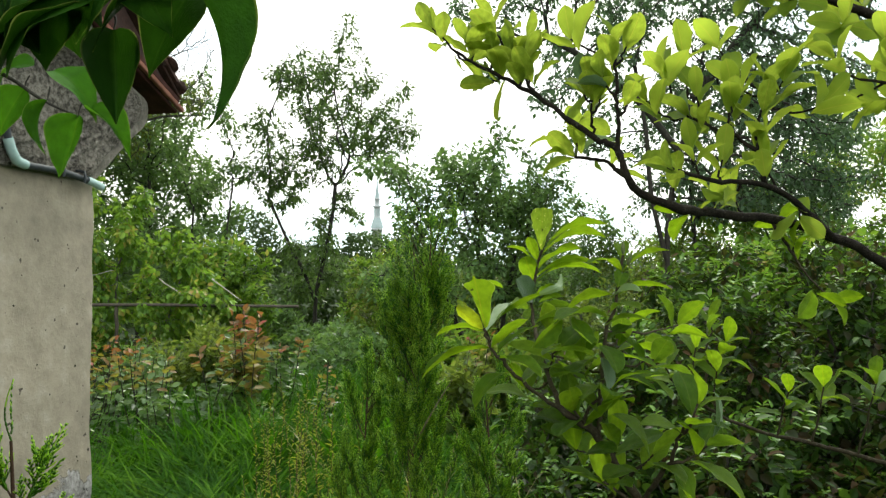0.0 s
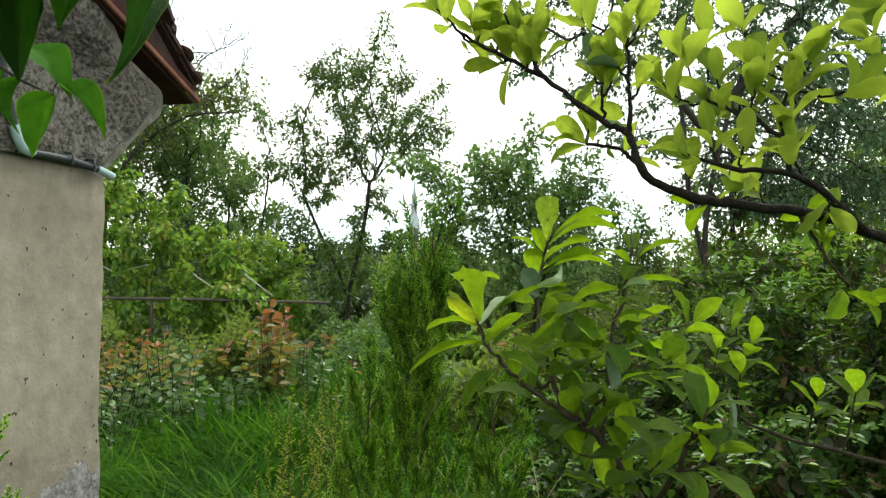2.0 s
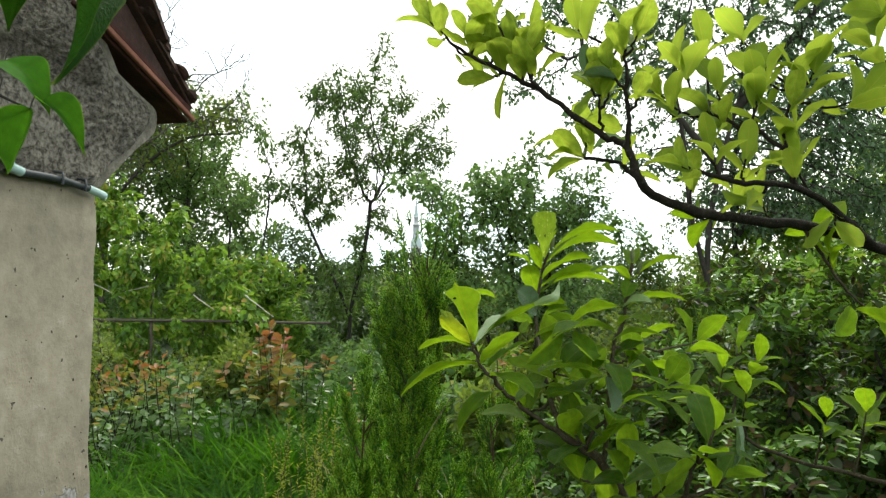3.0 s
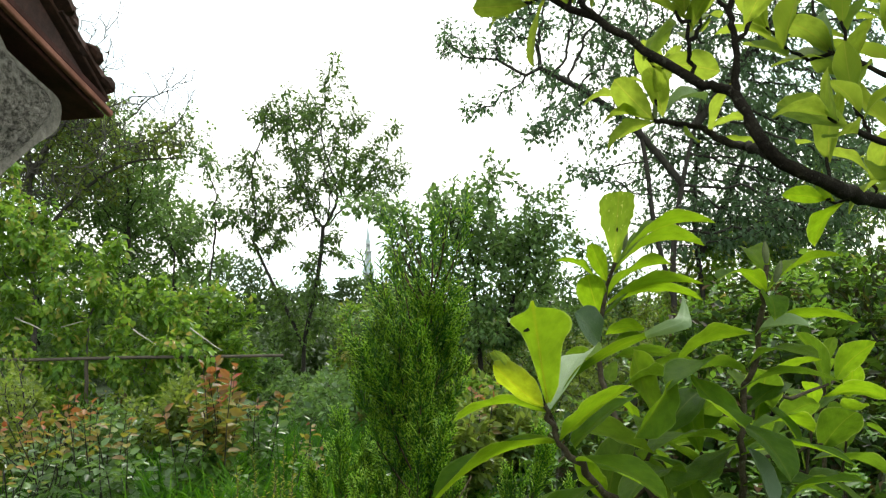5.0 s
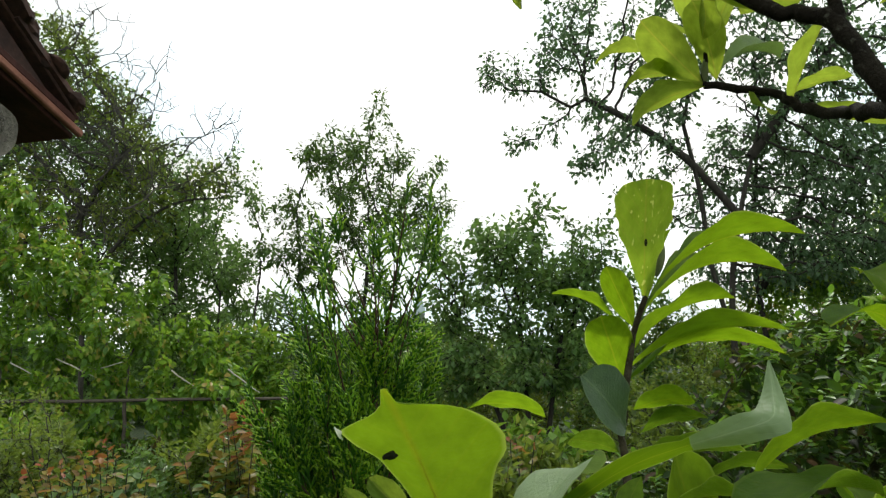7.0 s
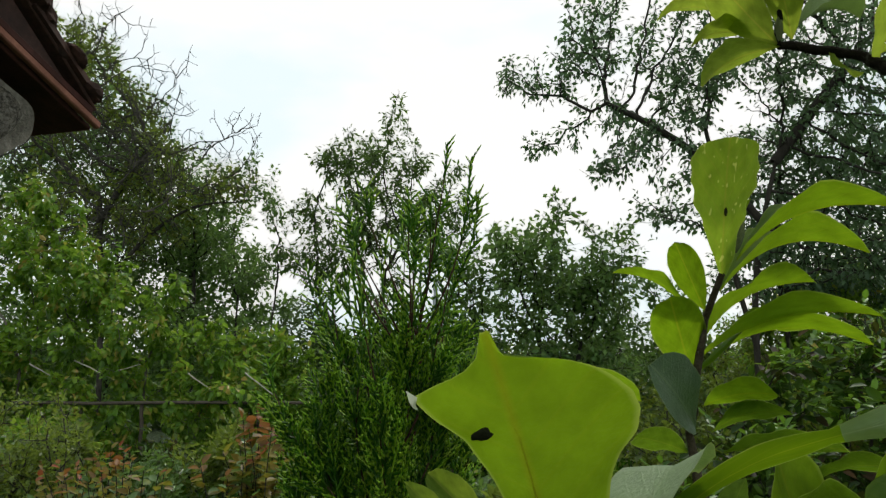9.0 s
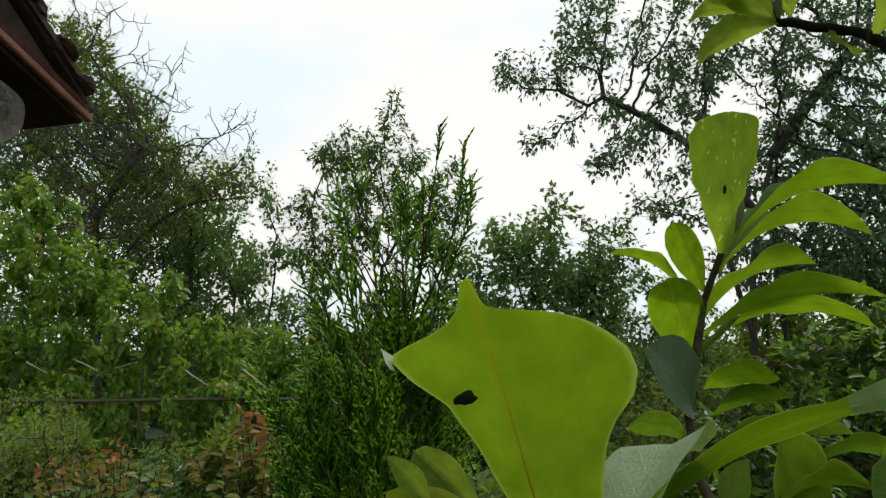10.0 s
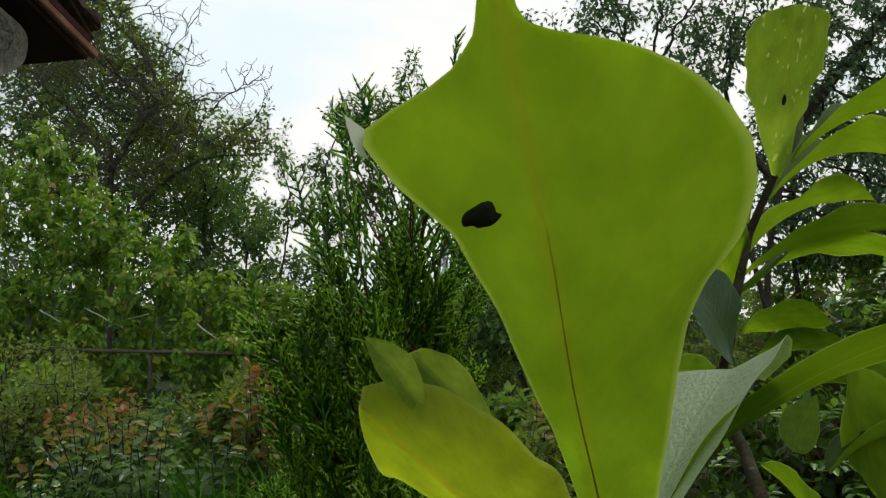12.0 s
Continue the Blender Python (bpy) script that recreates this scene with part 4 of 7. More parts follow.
lichen = leafy("lichen_tree", 15, (-8.8, 17), [curve_through([(-8.8, 17, -0.7), (-8.8, 17, 1.5), (-8.9, 17, 3.4), (-9.0, 17, 5.2)], 4), curve_through([(-8.9, 17, 3.0), (-7.9, 17, 4.2), (-6.8, 17, 4.9), (-5.6, 17, 5.0)], 5), curve_through([(-9.0, 17, 4.6), (-8.4, 17, 5.6), (-7.8, 17, 6.3)], 4)],
      [(-9.5, 17, 7.3, 1.3, 1.2, 1.2), (-8.8, 17, 6.2, 1.5, 1.2, 1.1), (-7.5, 17, 5.7, 1.1, 1.0, 0.75), (-6.1, 17, 5.4, 0.8, 0.8, 0.55), (-8.0, 17, 4.6, 1.4, 1.0, 1.0), (-11.0, 17, 7.0, 1.4, 1.2, 1.2), (-10.2, 17, 4.8, 1.2, 1.0, 1.0), (-9.4, 17, 8.6, 0.8, 0.8, 0.8), (-10.4, 17, 9.0, 1.0, 0.9, 0.9), (-8.3, 17, 7.4, 0.7, 0.7, 0.7)],
      2200, 0.16, 0.16, 0.0072, (0.016, 9, 0.15, 0.12, 0.2, 0.6), BARK_LICHEN, ELDER_LEAF, "twiggy grey old apple tree with lichened half-bare boughs", "tree", bare=0.45, twigs=2300, twig_long=1.9, gaps=-0.14, gap_size=1.7)
bare_boughs(lichen, 25, [(-9.4, 8.6, 0.5, 0.8), (-9.2, 8.2, 0.9, 0.4), (-8.9, 7.6, 0.9, 0.35), (-8.6, 7.3, 0.9, 0.5), (-8.2, 6.9, 0.9, 0.5), (-7.8, 6.3, 0.9, 0.35), (-7.3, 6.0, 0.9, 0.3), (-6.6, 5.9, 1.0, 0.2), (-6.2, 5.6, 1.0, 0.1), (-9.8, 8.8, 0.1, 1.0), (-9.0, 7.0, 0.4, 0.9), (-8.2, 5.6, 0.9, 0.1), (-7.2, 5.2, 1.0, 0.1), (-10.0, 7.4, 0.8, 0.5), (-9.0, 5.6, 0.9, 0.3), (-9.6, 4.8, 1.0, 0.2)], 1.5)
bare_boughs(lichen, 26, [(-10.4, 5.6, 1.0, 0.25), (-9.8, 6.4, 1.0, 0.1), (-9.0, 5.0, 1.0, 0.2), (-8.8, 6.6, 0.9, -0.1), (-8.0, 5.2, 1.0, 0.15), (-7.4, 4.6, 1.0, 0.05), (-10.2, 7.6, 0.9, 0.2), (-9.2, 4.2, 1.0, 0.1), (-9.6, 7.0, 0.9, 0.3), (-8.6, 5.8, 1.0, 0.05), (-7.8, 5.6, 0.9, 0.25), (-10.6, 6.6, 0.9, 0.1), (-10.0, 4.6, 1.0, 0.0), (-9.0, 8.0, 0.8, 0.4), (-10.8, 8.6, 0.9, 0.5)], 2.2, 1.3)

leafy("hazel_tree", 16, (-6.2, 18.5), [upright(-6.2, 18.5, 3.0, seed=8), upright(-5.6, 18.5, 3.0, (0.3, 0), seed=9), upright(-7.4, 18.7, 3.4, seed=10)],
      [(-6.9, 18.5, 6.2, 1.0, 0.9, 0.9), (-6.0, 18.5, 5.9, 0.8, 0.8, 0.8), (-5.2, 18.5, 5.2, 0.7, 0.7, 0.6), (-6.4, 18.5, 4.0, 1.1, 0.9, 0.8), (-7.8, 18.7, 4.8, 1.3, 0.9, 1.2), (-7.5, 18.5, 2.9, 1.1, 0.9, 0.8), (-5.1, 18.5, 4.0, 0.6, 0.6, 0.4), (-8.4, 18.5, 6.2, 0.9, 0.8, 0.8), (-6.5, 18.5, 1.8, 1.4, 0.9, 0.8)],
      1900, 0.15, 0.15, 0.005, (0.016, 11, 0.16, 0.125, 0.5, 0.55), BARK_DARK, TREE_LEAF, "loose green hazel tree with open crown", "tree", bare=0.10, twigs=500, gaps=-0.12)

leafy("lime_shrub", 17, (-5.7, 12.8), [upright(-5.7, 12.8, 1.5, seed=11), upright(-6.8, 12.9, 1.8, seed=12), upright(-5.0, 12.8, 1.3, (0.4, 0), seed=13), upright(-7.8, 12.8, 1.5, seed=14)],
      crown_of(12.8, [(-6.6, 3, 0.75, 0.6), (-7.5, 3.7, 0.8, 0.65), (-7, 2.9, 0.9, 0.8), (-8.5, 3.4, 1, 0.9), (-5.7, 2.5, 0.65, 0.5), (-5, 1.9, 0.6, 0.6), (-5.7, 1.7, 1.1, 0.8), (-7.2, 1.6, 1.2, 0.9), (-4.4, 1.2, 0.6, 0.5), (-5.3, 0.5, 1.3, 0.7), (-7, 0.4, 1.3, 0.7), (-8.4, 1.2, 1, 1), (-7.9, 4.35, 0.3, 0.3), (-6.9, 4.1, 0.3, 0.3), (-6.2, 3.5, 0.25, 0.3), (-5.2, 2.8, 0.25, 0.25), (-4.1, 1.8, 0.3, 0.25)]) + [(-4.6, 12.1, 1, 0.45, 0.4, 0.4), (-6.3, 12.1, 1, 0.35, 0.4, 0.4), (-3.4, 12, 0.85, 0.3, 0.3, 0.3)],
      2700, 0.15, 0.17, 0.0048, (0.014, 17, 0.12, 0.115, 1.0, 0.72), BARK_GREY, MAPLE_LEAF, "dense light green maple shrub with hanging leaves", "shrub", gap_size=2.0, gaps=0.05, shape=LEAF_6)

leafy("hawthorn_tree", 18, (-9.0, 20.5), [upright(-8.5, 20.5, 3.0, seed=21), upright(-10.5, 20.5, 3.5, seed=22), upright(-7.0, 20.5, 2.2, seed=23), upright(-12.5, 20.5, 3.6, seed=24)],
      crown_of(20.5, [(-9.6, 5.4, 1.8, 1.6), (-11.6, 7, 1.9, 1.9), (-7.6, 4, 1.4, 1.3), (-10.4, 3, 1.8, 1.4), (-13.6, 5.6, 1.8, 2.4), (-6.9, 1.8, 1.5, 1.1), (-9.2, 1.2, 2, 1.3), (-12.6, 2, 2, 1.8), (-10.2, 8.2, 1.2, 1.2), (-11.8, 9.6, 1.2, 1), (-8.6, 6.6, 0.9, 0.8), (-7.6, 5.4, 0.9, 0.8), (-9, 4, 1.6, 1.4), (-12.9, 8.4, 1.6, 1.6), (-6.4, 3.2, 0.9, 0.9)]),
      2400, 0.2, 0.21, 0.0065, (0.018, 15, 0.27, 0.15, 0.4, 0.6), BARK_DARK, TREE_LEAF, "dense dark hawthorn thicket behind the garden", "tree", gaps=-0.5)

# dark undergrowth behind the meadow
NEARER_SHRUBS = [(0.3, 17.5, 1.8, 2.2), (-1.2, 17.5, 1.2, 2.0), (6.4, 17, 1.8, 1.6), (8.2, 13, 1.6, 1.9), (-6.2, 10.2, 1.2, 0.7), (-9.3, 13.5, 1.6, 2.2), (2.2, 8.5, 1.1, 1.0), (4.2, 8.5, 1.3, 1.7), (2.6, 15, 1.2, 2.8), (4.2, 15, 1.4, 2.6), (5.8, 15, 1.4, 2.9), (7.4, 15.2, 1.4, 3.2), (-4.4, 8.2, 0.5, 0.95), (-5.2, 9.0, 0.7, 1.0)]
FARTHER_SHRUBS = [(-2.2, 14.5, 1.0, 0.5), (-0.9, 15.5, 1.3, 1.8), (-4.6, 15.0, 1.3, 2.0), (-3.9, 16.5, 0.9, 0.9), (2.6, 11.5, 1.2, 1.1), (4.6, 11, 1.4, 1.6), (6.6, 11.5, 1.4, 1.7), (1.5, 16, 1.5, 1.6), (3.4, 17, 1.6, 1.3), (-1.2, 11.0, 0.9, 0.35), (-3.4, 10.5, 1.0, 0.55), (0.4, 10.0, 0.9, 0.55), (-1.6, 12.3, 0.8, 0.5)]
for k, (x, y, w, h) in enumerate(FARTHER_SHRUBS + NEARER_SHRUBS):
    g = float(ground_at(x, y))
    leafy("wild_shrub", 40 + k, (x, y), [upright(x - 0.3, y, g + 0.5 * h, seed=k), upright(x + 0.35, y, g + 0.5 * h, seed=k + 30)],
          [(x, y, g + 0.62 * h + 0.2, w, 0.7, 0.55 * h + 0.15), (x - 0.5 * w, y, g + 0.4 * h + 0.2, 0.6 * w, 0.6, 0.4 * h + 0.1), (x + 0.5 * w, y, g + 0.45 * h + 0.2, 0.6 * w, 0.6, 0.4 * h + 0.1)],
          420, 0.12, 0.14, 0.0045, (0.013, 14, 0.16, (0.11, 0.08, 0.14)[k % 3] if k < 25 else 0.055, 0.3, 0.6), BARK_DARK, (TREE_LEAF, ELDER_LEAF, MAPLE_LEAF)[k % 3] if k < 25 else ELDER_LEAF, "low leafy wild shrub in tall grass", "shrub", "undergrowth behind the meadow")

# bushes with upright canes and reddish tips, on the near side of the meadow
def rose_bush(seed, x, y, w, h, canes, red, size):
    """Upright canes, each set with oval leaves; the topmost are red or orange, those below yellowish, the rest glossy green."""
    rng = np.random.default_rng(seed)
    base = np.array([x, y, float(ground_at(x, y)) - 0.02])
    bush = thing("rose_bush", base, "rose bush with glossy leaves and reddish young tips", "bush", "rose bushes in the grass")
    lb, lw, ll, tone = [], [], [], []
    for c in range(canes):
        a, far = rng.uniform(0, 2 * np.pi), w * rng.uniform(0.1, 1.0)
        tall = h * rng.uniform(0.6, 1.05)
        foot = base + np.array([rng.normal(0, 0.07), rng.normal(0, 0.07), 0])
        top = base + np.array([np.cos(a) * far, np.sin(a) * far, tall])
        line = curve_through([foot, foot * 0.45 + top * 0.55 + rng.normal(0, 0.03, 3), top], 6)
        part("stem", tubes_mesh("stem", [(line - base, np.linspace(0.0075, 0.003, len(line)))]), BARK_DARK, bush)
        for t in np.arange(0.22, 1.01, 0.034 / tall):
            p = np.array([np.interp(t, np.linspace(0, 1, len(line)), line[:, q]) for q in range(3)])
            b = rng.uniform(0, 2 * np.pi)
            lb.append(p + np.array([np.cos(b), np.sin(b), 0.2]) * 0.014)
            lw.append((np.cos(b), np.sin(b), rng.normal(0.15, 0.35) + (0.6 if t > 0.95 else 0)))
            ll.append(size * rng.uniform(0.65, 1.2) * (1.1 - 0.25 * t))
            f = t * tall / h + rng.normal(0, 0.06)
            tone.append(2 if f > 1.0 - 0.21 * red else 1 if f > 1.0 - 0.65 * red and rng.random() < 0.8 else 0)
    lb, lw, ll, tone = np.array(lb), unit(np.array(lw)), np.array(ll), np.array(tone)
    up = unit(np.array([0, -0.25, 1.0]) + rng.normal(0, 0.4, lb.shape))
    for name, k, mat, text in (("foliage", 0, ROSE_LEAF, "glossy green leaves"), ("yellowish_foliage", 1, ROSE_OCHRE, "ochre and yellow-green upper leaves"), ("young_foliage", 2, ROSE_YOUNG, "reddish young leaves")):
        keep = tone == k
        if keep.any():
            part(name, leaves_mesh(name, lb[keep] - base, lw[keep], up[keep], ll[keep], ll[keep] * 0.66, LEAF_6), mat, bush, text, "stuff")


for k, (x, y, w, h, canes, red, size) in enumerate([(-1.95, 7.2, 0.34, 1.26, 14, 1.0, 0.135), (-1.62, 7.5, 0.26, 0.95, 8, 0.3, 0.11), (-2.75, 6.8, 0.30, 0.98, 8, 0.55, 0.10), (-3.25, 7.0, 0.34, 0.9, 9, 0.6, 0.10), (-2.3, 8.2, 0.42, 1.0, 12, 0.2, 0.11), (-3.9, 8.4, 0.45, 0.9, 12, 0.5, 0.11),
                                                    (-1.2, 7.2, 0.22, 0.75, 6, 0.6, 0.09), (-2.35, 6.3, 0.24, 0.72, 8, 0.1, 0.11), (-4.6, 8.0, 0.4, 0.8, 10, 0.4, 0.10), (-2.95, 6.0, 0.26, 0.66, 8, 0.4, 0.08), (-1.5, 6.4, 0.2, 0.55, 6, 0.2, 0.08), (-2.15, 6.9, 0.3, 0.86, 9, 0.45, 0.12), (-1.05, 6.6, 0.08, 0.90, 3, 0.9, 0.07), (0.28, 6.5, 0.15, 1.14, 6, 0.75, 0.085), (-3.6, 7.4, 0.35, 0.85, 9, 0.65, 0.10)]):
    rose_bush(60 + k, x, y, w, h, canes, red, size)

def weed(seed, x, y, h, stems):
    """Thin upright stems with narrow yellow-green leaves, in long grass."""
    rng = np.random.default_rng(seed)
    base = np.array([x, y, float(ground_at(x, y)) - 0.02])
    plant = thing("weed", base, "thin yellow-green weed with narrow leaves in long grass", "weed", "weeds in the grass")
    lb, lw, ll = [], [], []
    for c in range(stems):
        foot = base + np.array([rng.normal(0, 0.09), rng.normal(0, 0.09), 0])
        tall = h * rng.uniform(0.65, 1.08)
        top = foot + np.array([rng.normal(0, 0.07), rng.normal(0, 0.07), tall])
        line = curve_through([foot, (foot + top) / 2 + rng.normal(0, 0.012, 3), top], 6)
        part("stem", tubes_mesh("stem", [(line - base, np.linspace(0.0026, 0.0012, len(line)))]), BARK_RED, plant)
        for t in np.arange(0.15, 1.0, 0.016 / tall):
            q = np.array([np.interp(t, np.linspace(0, 1, len(line)), line[:, k]) for k in range(3)])
            a = rng.uniform(0, 2 * np.pi)
            lb.append(q)
            lw.append((np.cos(a), np.sin(a), rng.normal(0.75, 0.3)))
            ll.append(rng.uniform(0.022, 0.05) * (1.15 - 0.5 * t))
    lb, ll = np.array(lb), np.array(ll)
    part("foliage", leaves_mesh("foliage", lb - base, unit(np.array(lw)), unit(np.array([0, -0.2, 1.0]) + rng.normal(0, 0.3, lb.shape)), ll, ll * 0.26, LEAF_6), GOLD_LEAF, plant, kind="stuff")


for k, (x, y, h, n) in enumerate([(-0.52, 2.95, 0.80, 7), (-0.40, 2.62, 0.66, 6), (-0.72, 3.5, 0.82, 7), (-0.62, 3.1, 0.62, 6), (-0.88, 4.2, 0.85, 7), (-0.30, 3.4, 0.84, 6), (-1.15, 4.9, 0.7, 6), (-0.95, 5.4, 0.95, 6), (-0.60, 4.6, 0.9, 7)]):
    weed(230 + k, x, y, h, n)

# tall herbs and more roses filling the meadow, copies of a few plants
kinds = []
for k, (x, y, w, h, leafs, mat) in enumerate([(0.5, 9.2, 0.24, 0.75, 0.07, TREE_LEAF), (-3.0, 9.4, 0.32, 0.95, 0.08, ELDER_LEAF), (-3.9, 9.6, 0.30, 0.85, 0.065, ROSE_LEAF), (0.3, 7.8, 0.30, 0.7, 0.075, HEDGE_LEAF)]):
    g = float(ground_at(x, y))
    rs = np.random.default_rng(170 + k)
    stems = [upright(x + rs.normal(0, 0.13), y + rs.normal(0, 0.12), g + h * rs.uniform(0.6, 1.05), tuple(rs.normal(0, 0.12, 2)), 10, 190 + k * 9 + i) for i in range(9)]
    kinds.append(leafy("meadow_herb", 160 + k, (x, y), stems, [(x, y, g + 0.5 * h, w, w, 0.45 * h)], 150, 0.055, 0.075, 0.0025, (0.007, 9, 0.08, leafs * 1.15, 0.2, 0.55), BARK_RED, mat,
                       "tall leafy meadow herb among the grass", "herb", "meadow herbs", shape=LEAF_6))
rs = np.random.default_rng(177)
for i in range(58):
    x, y = rs.uniform(-5.2, 1.0), rs.uniform(6.2, 11.5)
    if x < -0.30 * y - 2.6 or (y < 8.4 and x < -0.7) or (y < 10.2 and -0.24 * y < x < -0.04 * y):
        continue
    src = kinds[i % 4]
    size = rs.uniform(0.75, 1.2)
    twin = copy_thing(src, pose(x, y, float(ground_at(x, y)) - 0.02, 0, 0, rs.uniform(0, 360)))
    twin.scale = (size, size, size * rs.uniform(0.85, 1.1))

# the briar hedge beside the magnolia
for k, (x, y, w, h) in enumerate([(1.15, 5.0, 0.55, 1.15), (1.75, 4.6, 0.6, 1.45), (2.35, 4.5, 0.6, 1.6), (2.95, 4.7, 0.6, 1.75), (3.6, 4.9, 0.7, 1.85), (1.9, 5.6, 0.75, 1.75), (2.8, 5.8, 0.8, 1.95), (3.9, 6.0, 0.8, 2.0), (1.35, 3.9, 0.45, 0.75), (2.05, 3.7, 0.5, 0.85), (0.95, 4.3, 0.4, 0.55), (2.7, 3.8, 0.5, 0.95)]):
    g = float(ground_at(x, y))
    stems = [upright(x + dx, y + dy, g + 0.7 * h, (1.5 * dx, dy), 8, 200 + k * 5 + i) for i, (dx, dy) in enumerate(((-0.2, 0), (0.18, 0.1), (0.02, -0.15), (0.3, -0.1)))]
    leafy("briar_bush", 100 + k, (x, y), stems, [(x, y, g + 0.62 * h, w, 0.5, 0.42 * h), (x - 0.3, y - 0.1, g + 0.35 * h, w, 0.5, 0.32 * h), (x + 0.15, y, g + 0.88 * h, 0.5 * w, 0.4, 0.2 * h)],
          330, 0.085, 0.11, 0.0036, (0.010, 12, 0.11, 0.072, 0.25, 0.6), BARK_DARK, HEDGE_LEAF, "tangled briar bush with green and brownish leaves", "bush", "briar hedge", shape=LEAF_6, gap_size=2.6, gaps=-0.12, sprigs=110 if h > 1.0 else 60)


def far_wood(name, seed, blobs, count, size, label):
    rng = np.random.default_rng(seed)
    b = blob_points(rng, blobs, count, 0.28)
    b += np.array([[noise.noise(Vector(p) * 0.45), 0, noise.noise(Vector(p) * 0.45 + Vector((9, 0, 0)))] for p in b]) * 1.1
    me = leaves_mesh(name, b, rng.normal(size=b.shape), unit(np.array([0, 0, 1.0]) + rng.normal(0, 0.6, b.shape)), size * rng.uniform(0.6, 1.3, count), size * 0.7, LEAF_6)
    me.materials.append(FAR_LEAF)
    return tagged(new(name, me), label, "trees", kind="stuff")


far_wood("far_woods", 31, [(-11.9, 45, 2.3, 2.6, 2, 2.2), (-8.2, 45, 1.3, 2.0, 2, 1.9), (-15.6, 45, 1.2, 2.4, 2, 1.6), (-4.6, 45, 2.2, 1.8, 1.8, 1.6), (-2.2, 45, 2.2, 1.6, 1.8, 1.7), (-19, 45, 2.0, 3.0, 2, 2.4)], 17000, 0.24, "rounded far treetops beyond the garden")
rs = np.random.default_rng(35)
far_wood("far_scrub", 34, [(x + rs.normal(0, 0.5), 26 + rs.uniform(-2, 3), 0.0 + rs.uniform(0, 0.5), 1.9, 1.5, rs.uniform(0.9, 1.5)) for x in np.arange(-15, 15, 2.0)], 15000, 0.22, "low bushes in a line beyond the trees")
rs = np.random.default_rng(33)
far_wood("far_tree_line", 32, [(x, 75 + rs.uniform(-4, 4), -0.2 + rs.uniform(0, 1.2), 4.0, 2.5, rs.uniform(1.2, 2.4)) for x in np.arange(-62, 64, 4.2)], 15000, 0.6, "low distant line of trees")


# ---- fence rail and leaning sticks ----
def build_fence():
    fence = thing("rail_fence", (-4.6, 12.0, float(ground_at(0, 12))), "old weathered wooden rail on short posts", "fence")
    o = np.array(fence.location)

    def log(name, a, b, r, material=WOOD_OLD):
        rng = np.random.default_rng(int(abs(a[0]) * 100))
        line = np.linspace(a, b, 9) + rng.normal(0, r * 0.22, (9, 3))
        part(name, tubes_mesh(name, [(line - o, np.linspace(r, r * 0.85, 9))], 8), material, fence)

    log("rail", (-7.4, 12.0, 0.91), (-2.35, 12.02, 0.865), 0.027)
    for x in (-6.9, -5.33):
        log("post", (x, 12.06, float(ground_at(x, 12)) - 0.1), (x, 12.06, 0.88), 0.032)


build_fence()
for a, b in (((-6.52, 12.2, 1.54), (-5.85, 12.2, 1.23)), ((-5.95, 12.2, 1.33), (-5.45, 12.2, 1.46)), ((-4.70, 12.2, 1.31), (-4.26, 12.2, 1.02)), ((-3.82, 12.2, 1.31), (-3.33, 12.2, 0.95)), ((-7.23, 12.2, 1.49), (-6.87, 12.2, 1.30))):
    a, b = np.array(a), np.array(b)
    far = b + (b - a) * (b[2] - float(ground_at(0, 12)) + 0.05) / max(a[2] - b[2], 0.3) * 0.9 if b[2] < a[2] else b
    stick = thing("stick", tuple(a), "pale peeled stick leaning in the shrub", "stick", "sticks in the shrub")
    part("shaft", tubes_mesh("shaft", [(np.linspace(a, b, 6) + np.random.default_rng(int(-a[0] * 50)).normal(0, 0.0025, (6, 3)) - a, np.linspace(0.0115, 0.006, 6))], 6), WOOD_PALE, stick)


# ---- far church spire ----
STONE_PALE = solid_material("pale rendered tower", [(0.3, (0.42, 0.46, 0.47)), (0.7, (0.54, 0.57, 0.57))], 0.6, relief=0.05)
COPPER = solid_material("pale green spire roof", [(0.3, (0.30, 0.39, 0.39)), (0.7, (0.40, 0.49, 0.48))], 0.5, rough=0.6, relief=0.05)


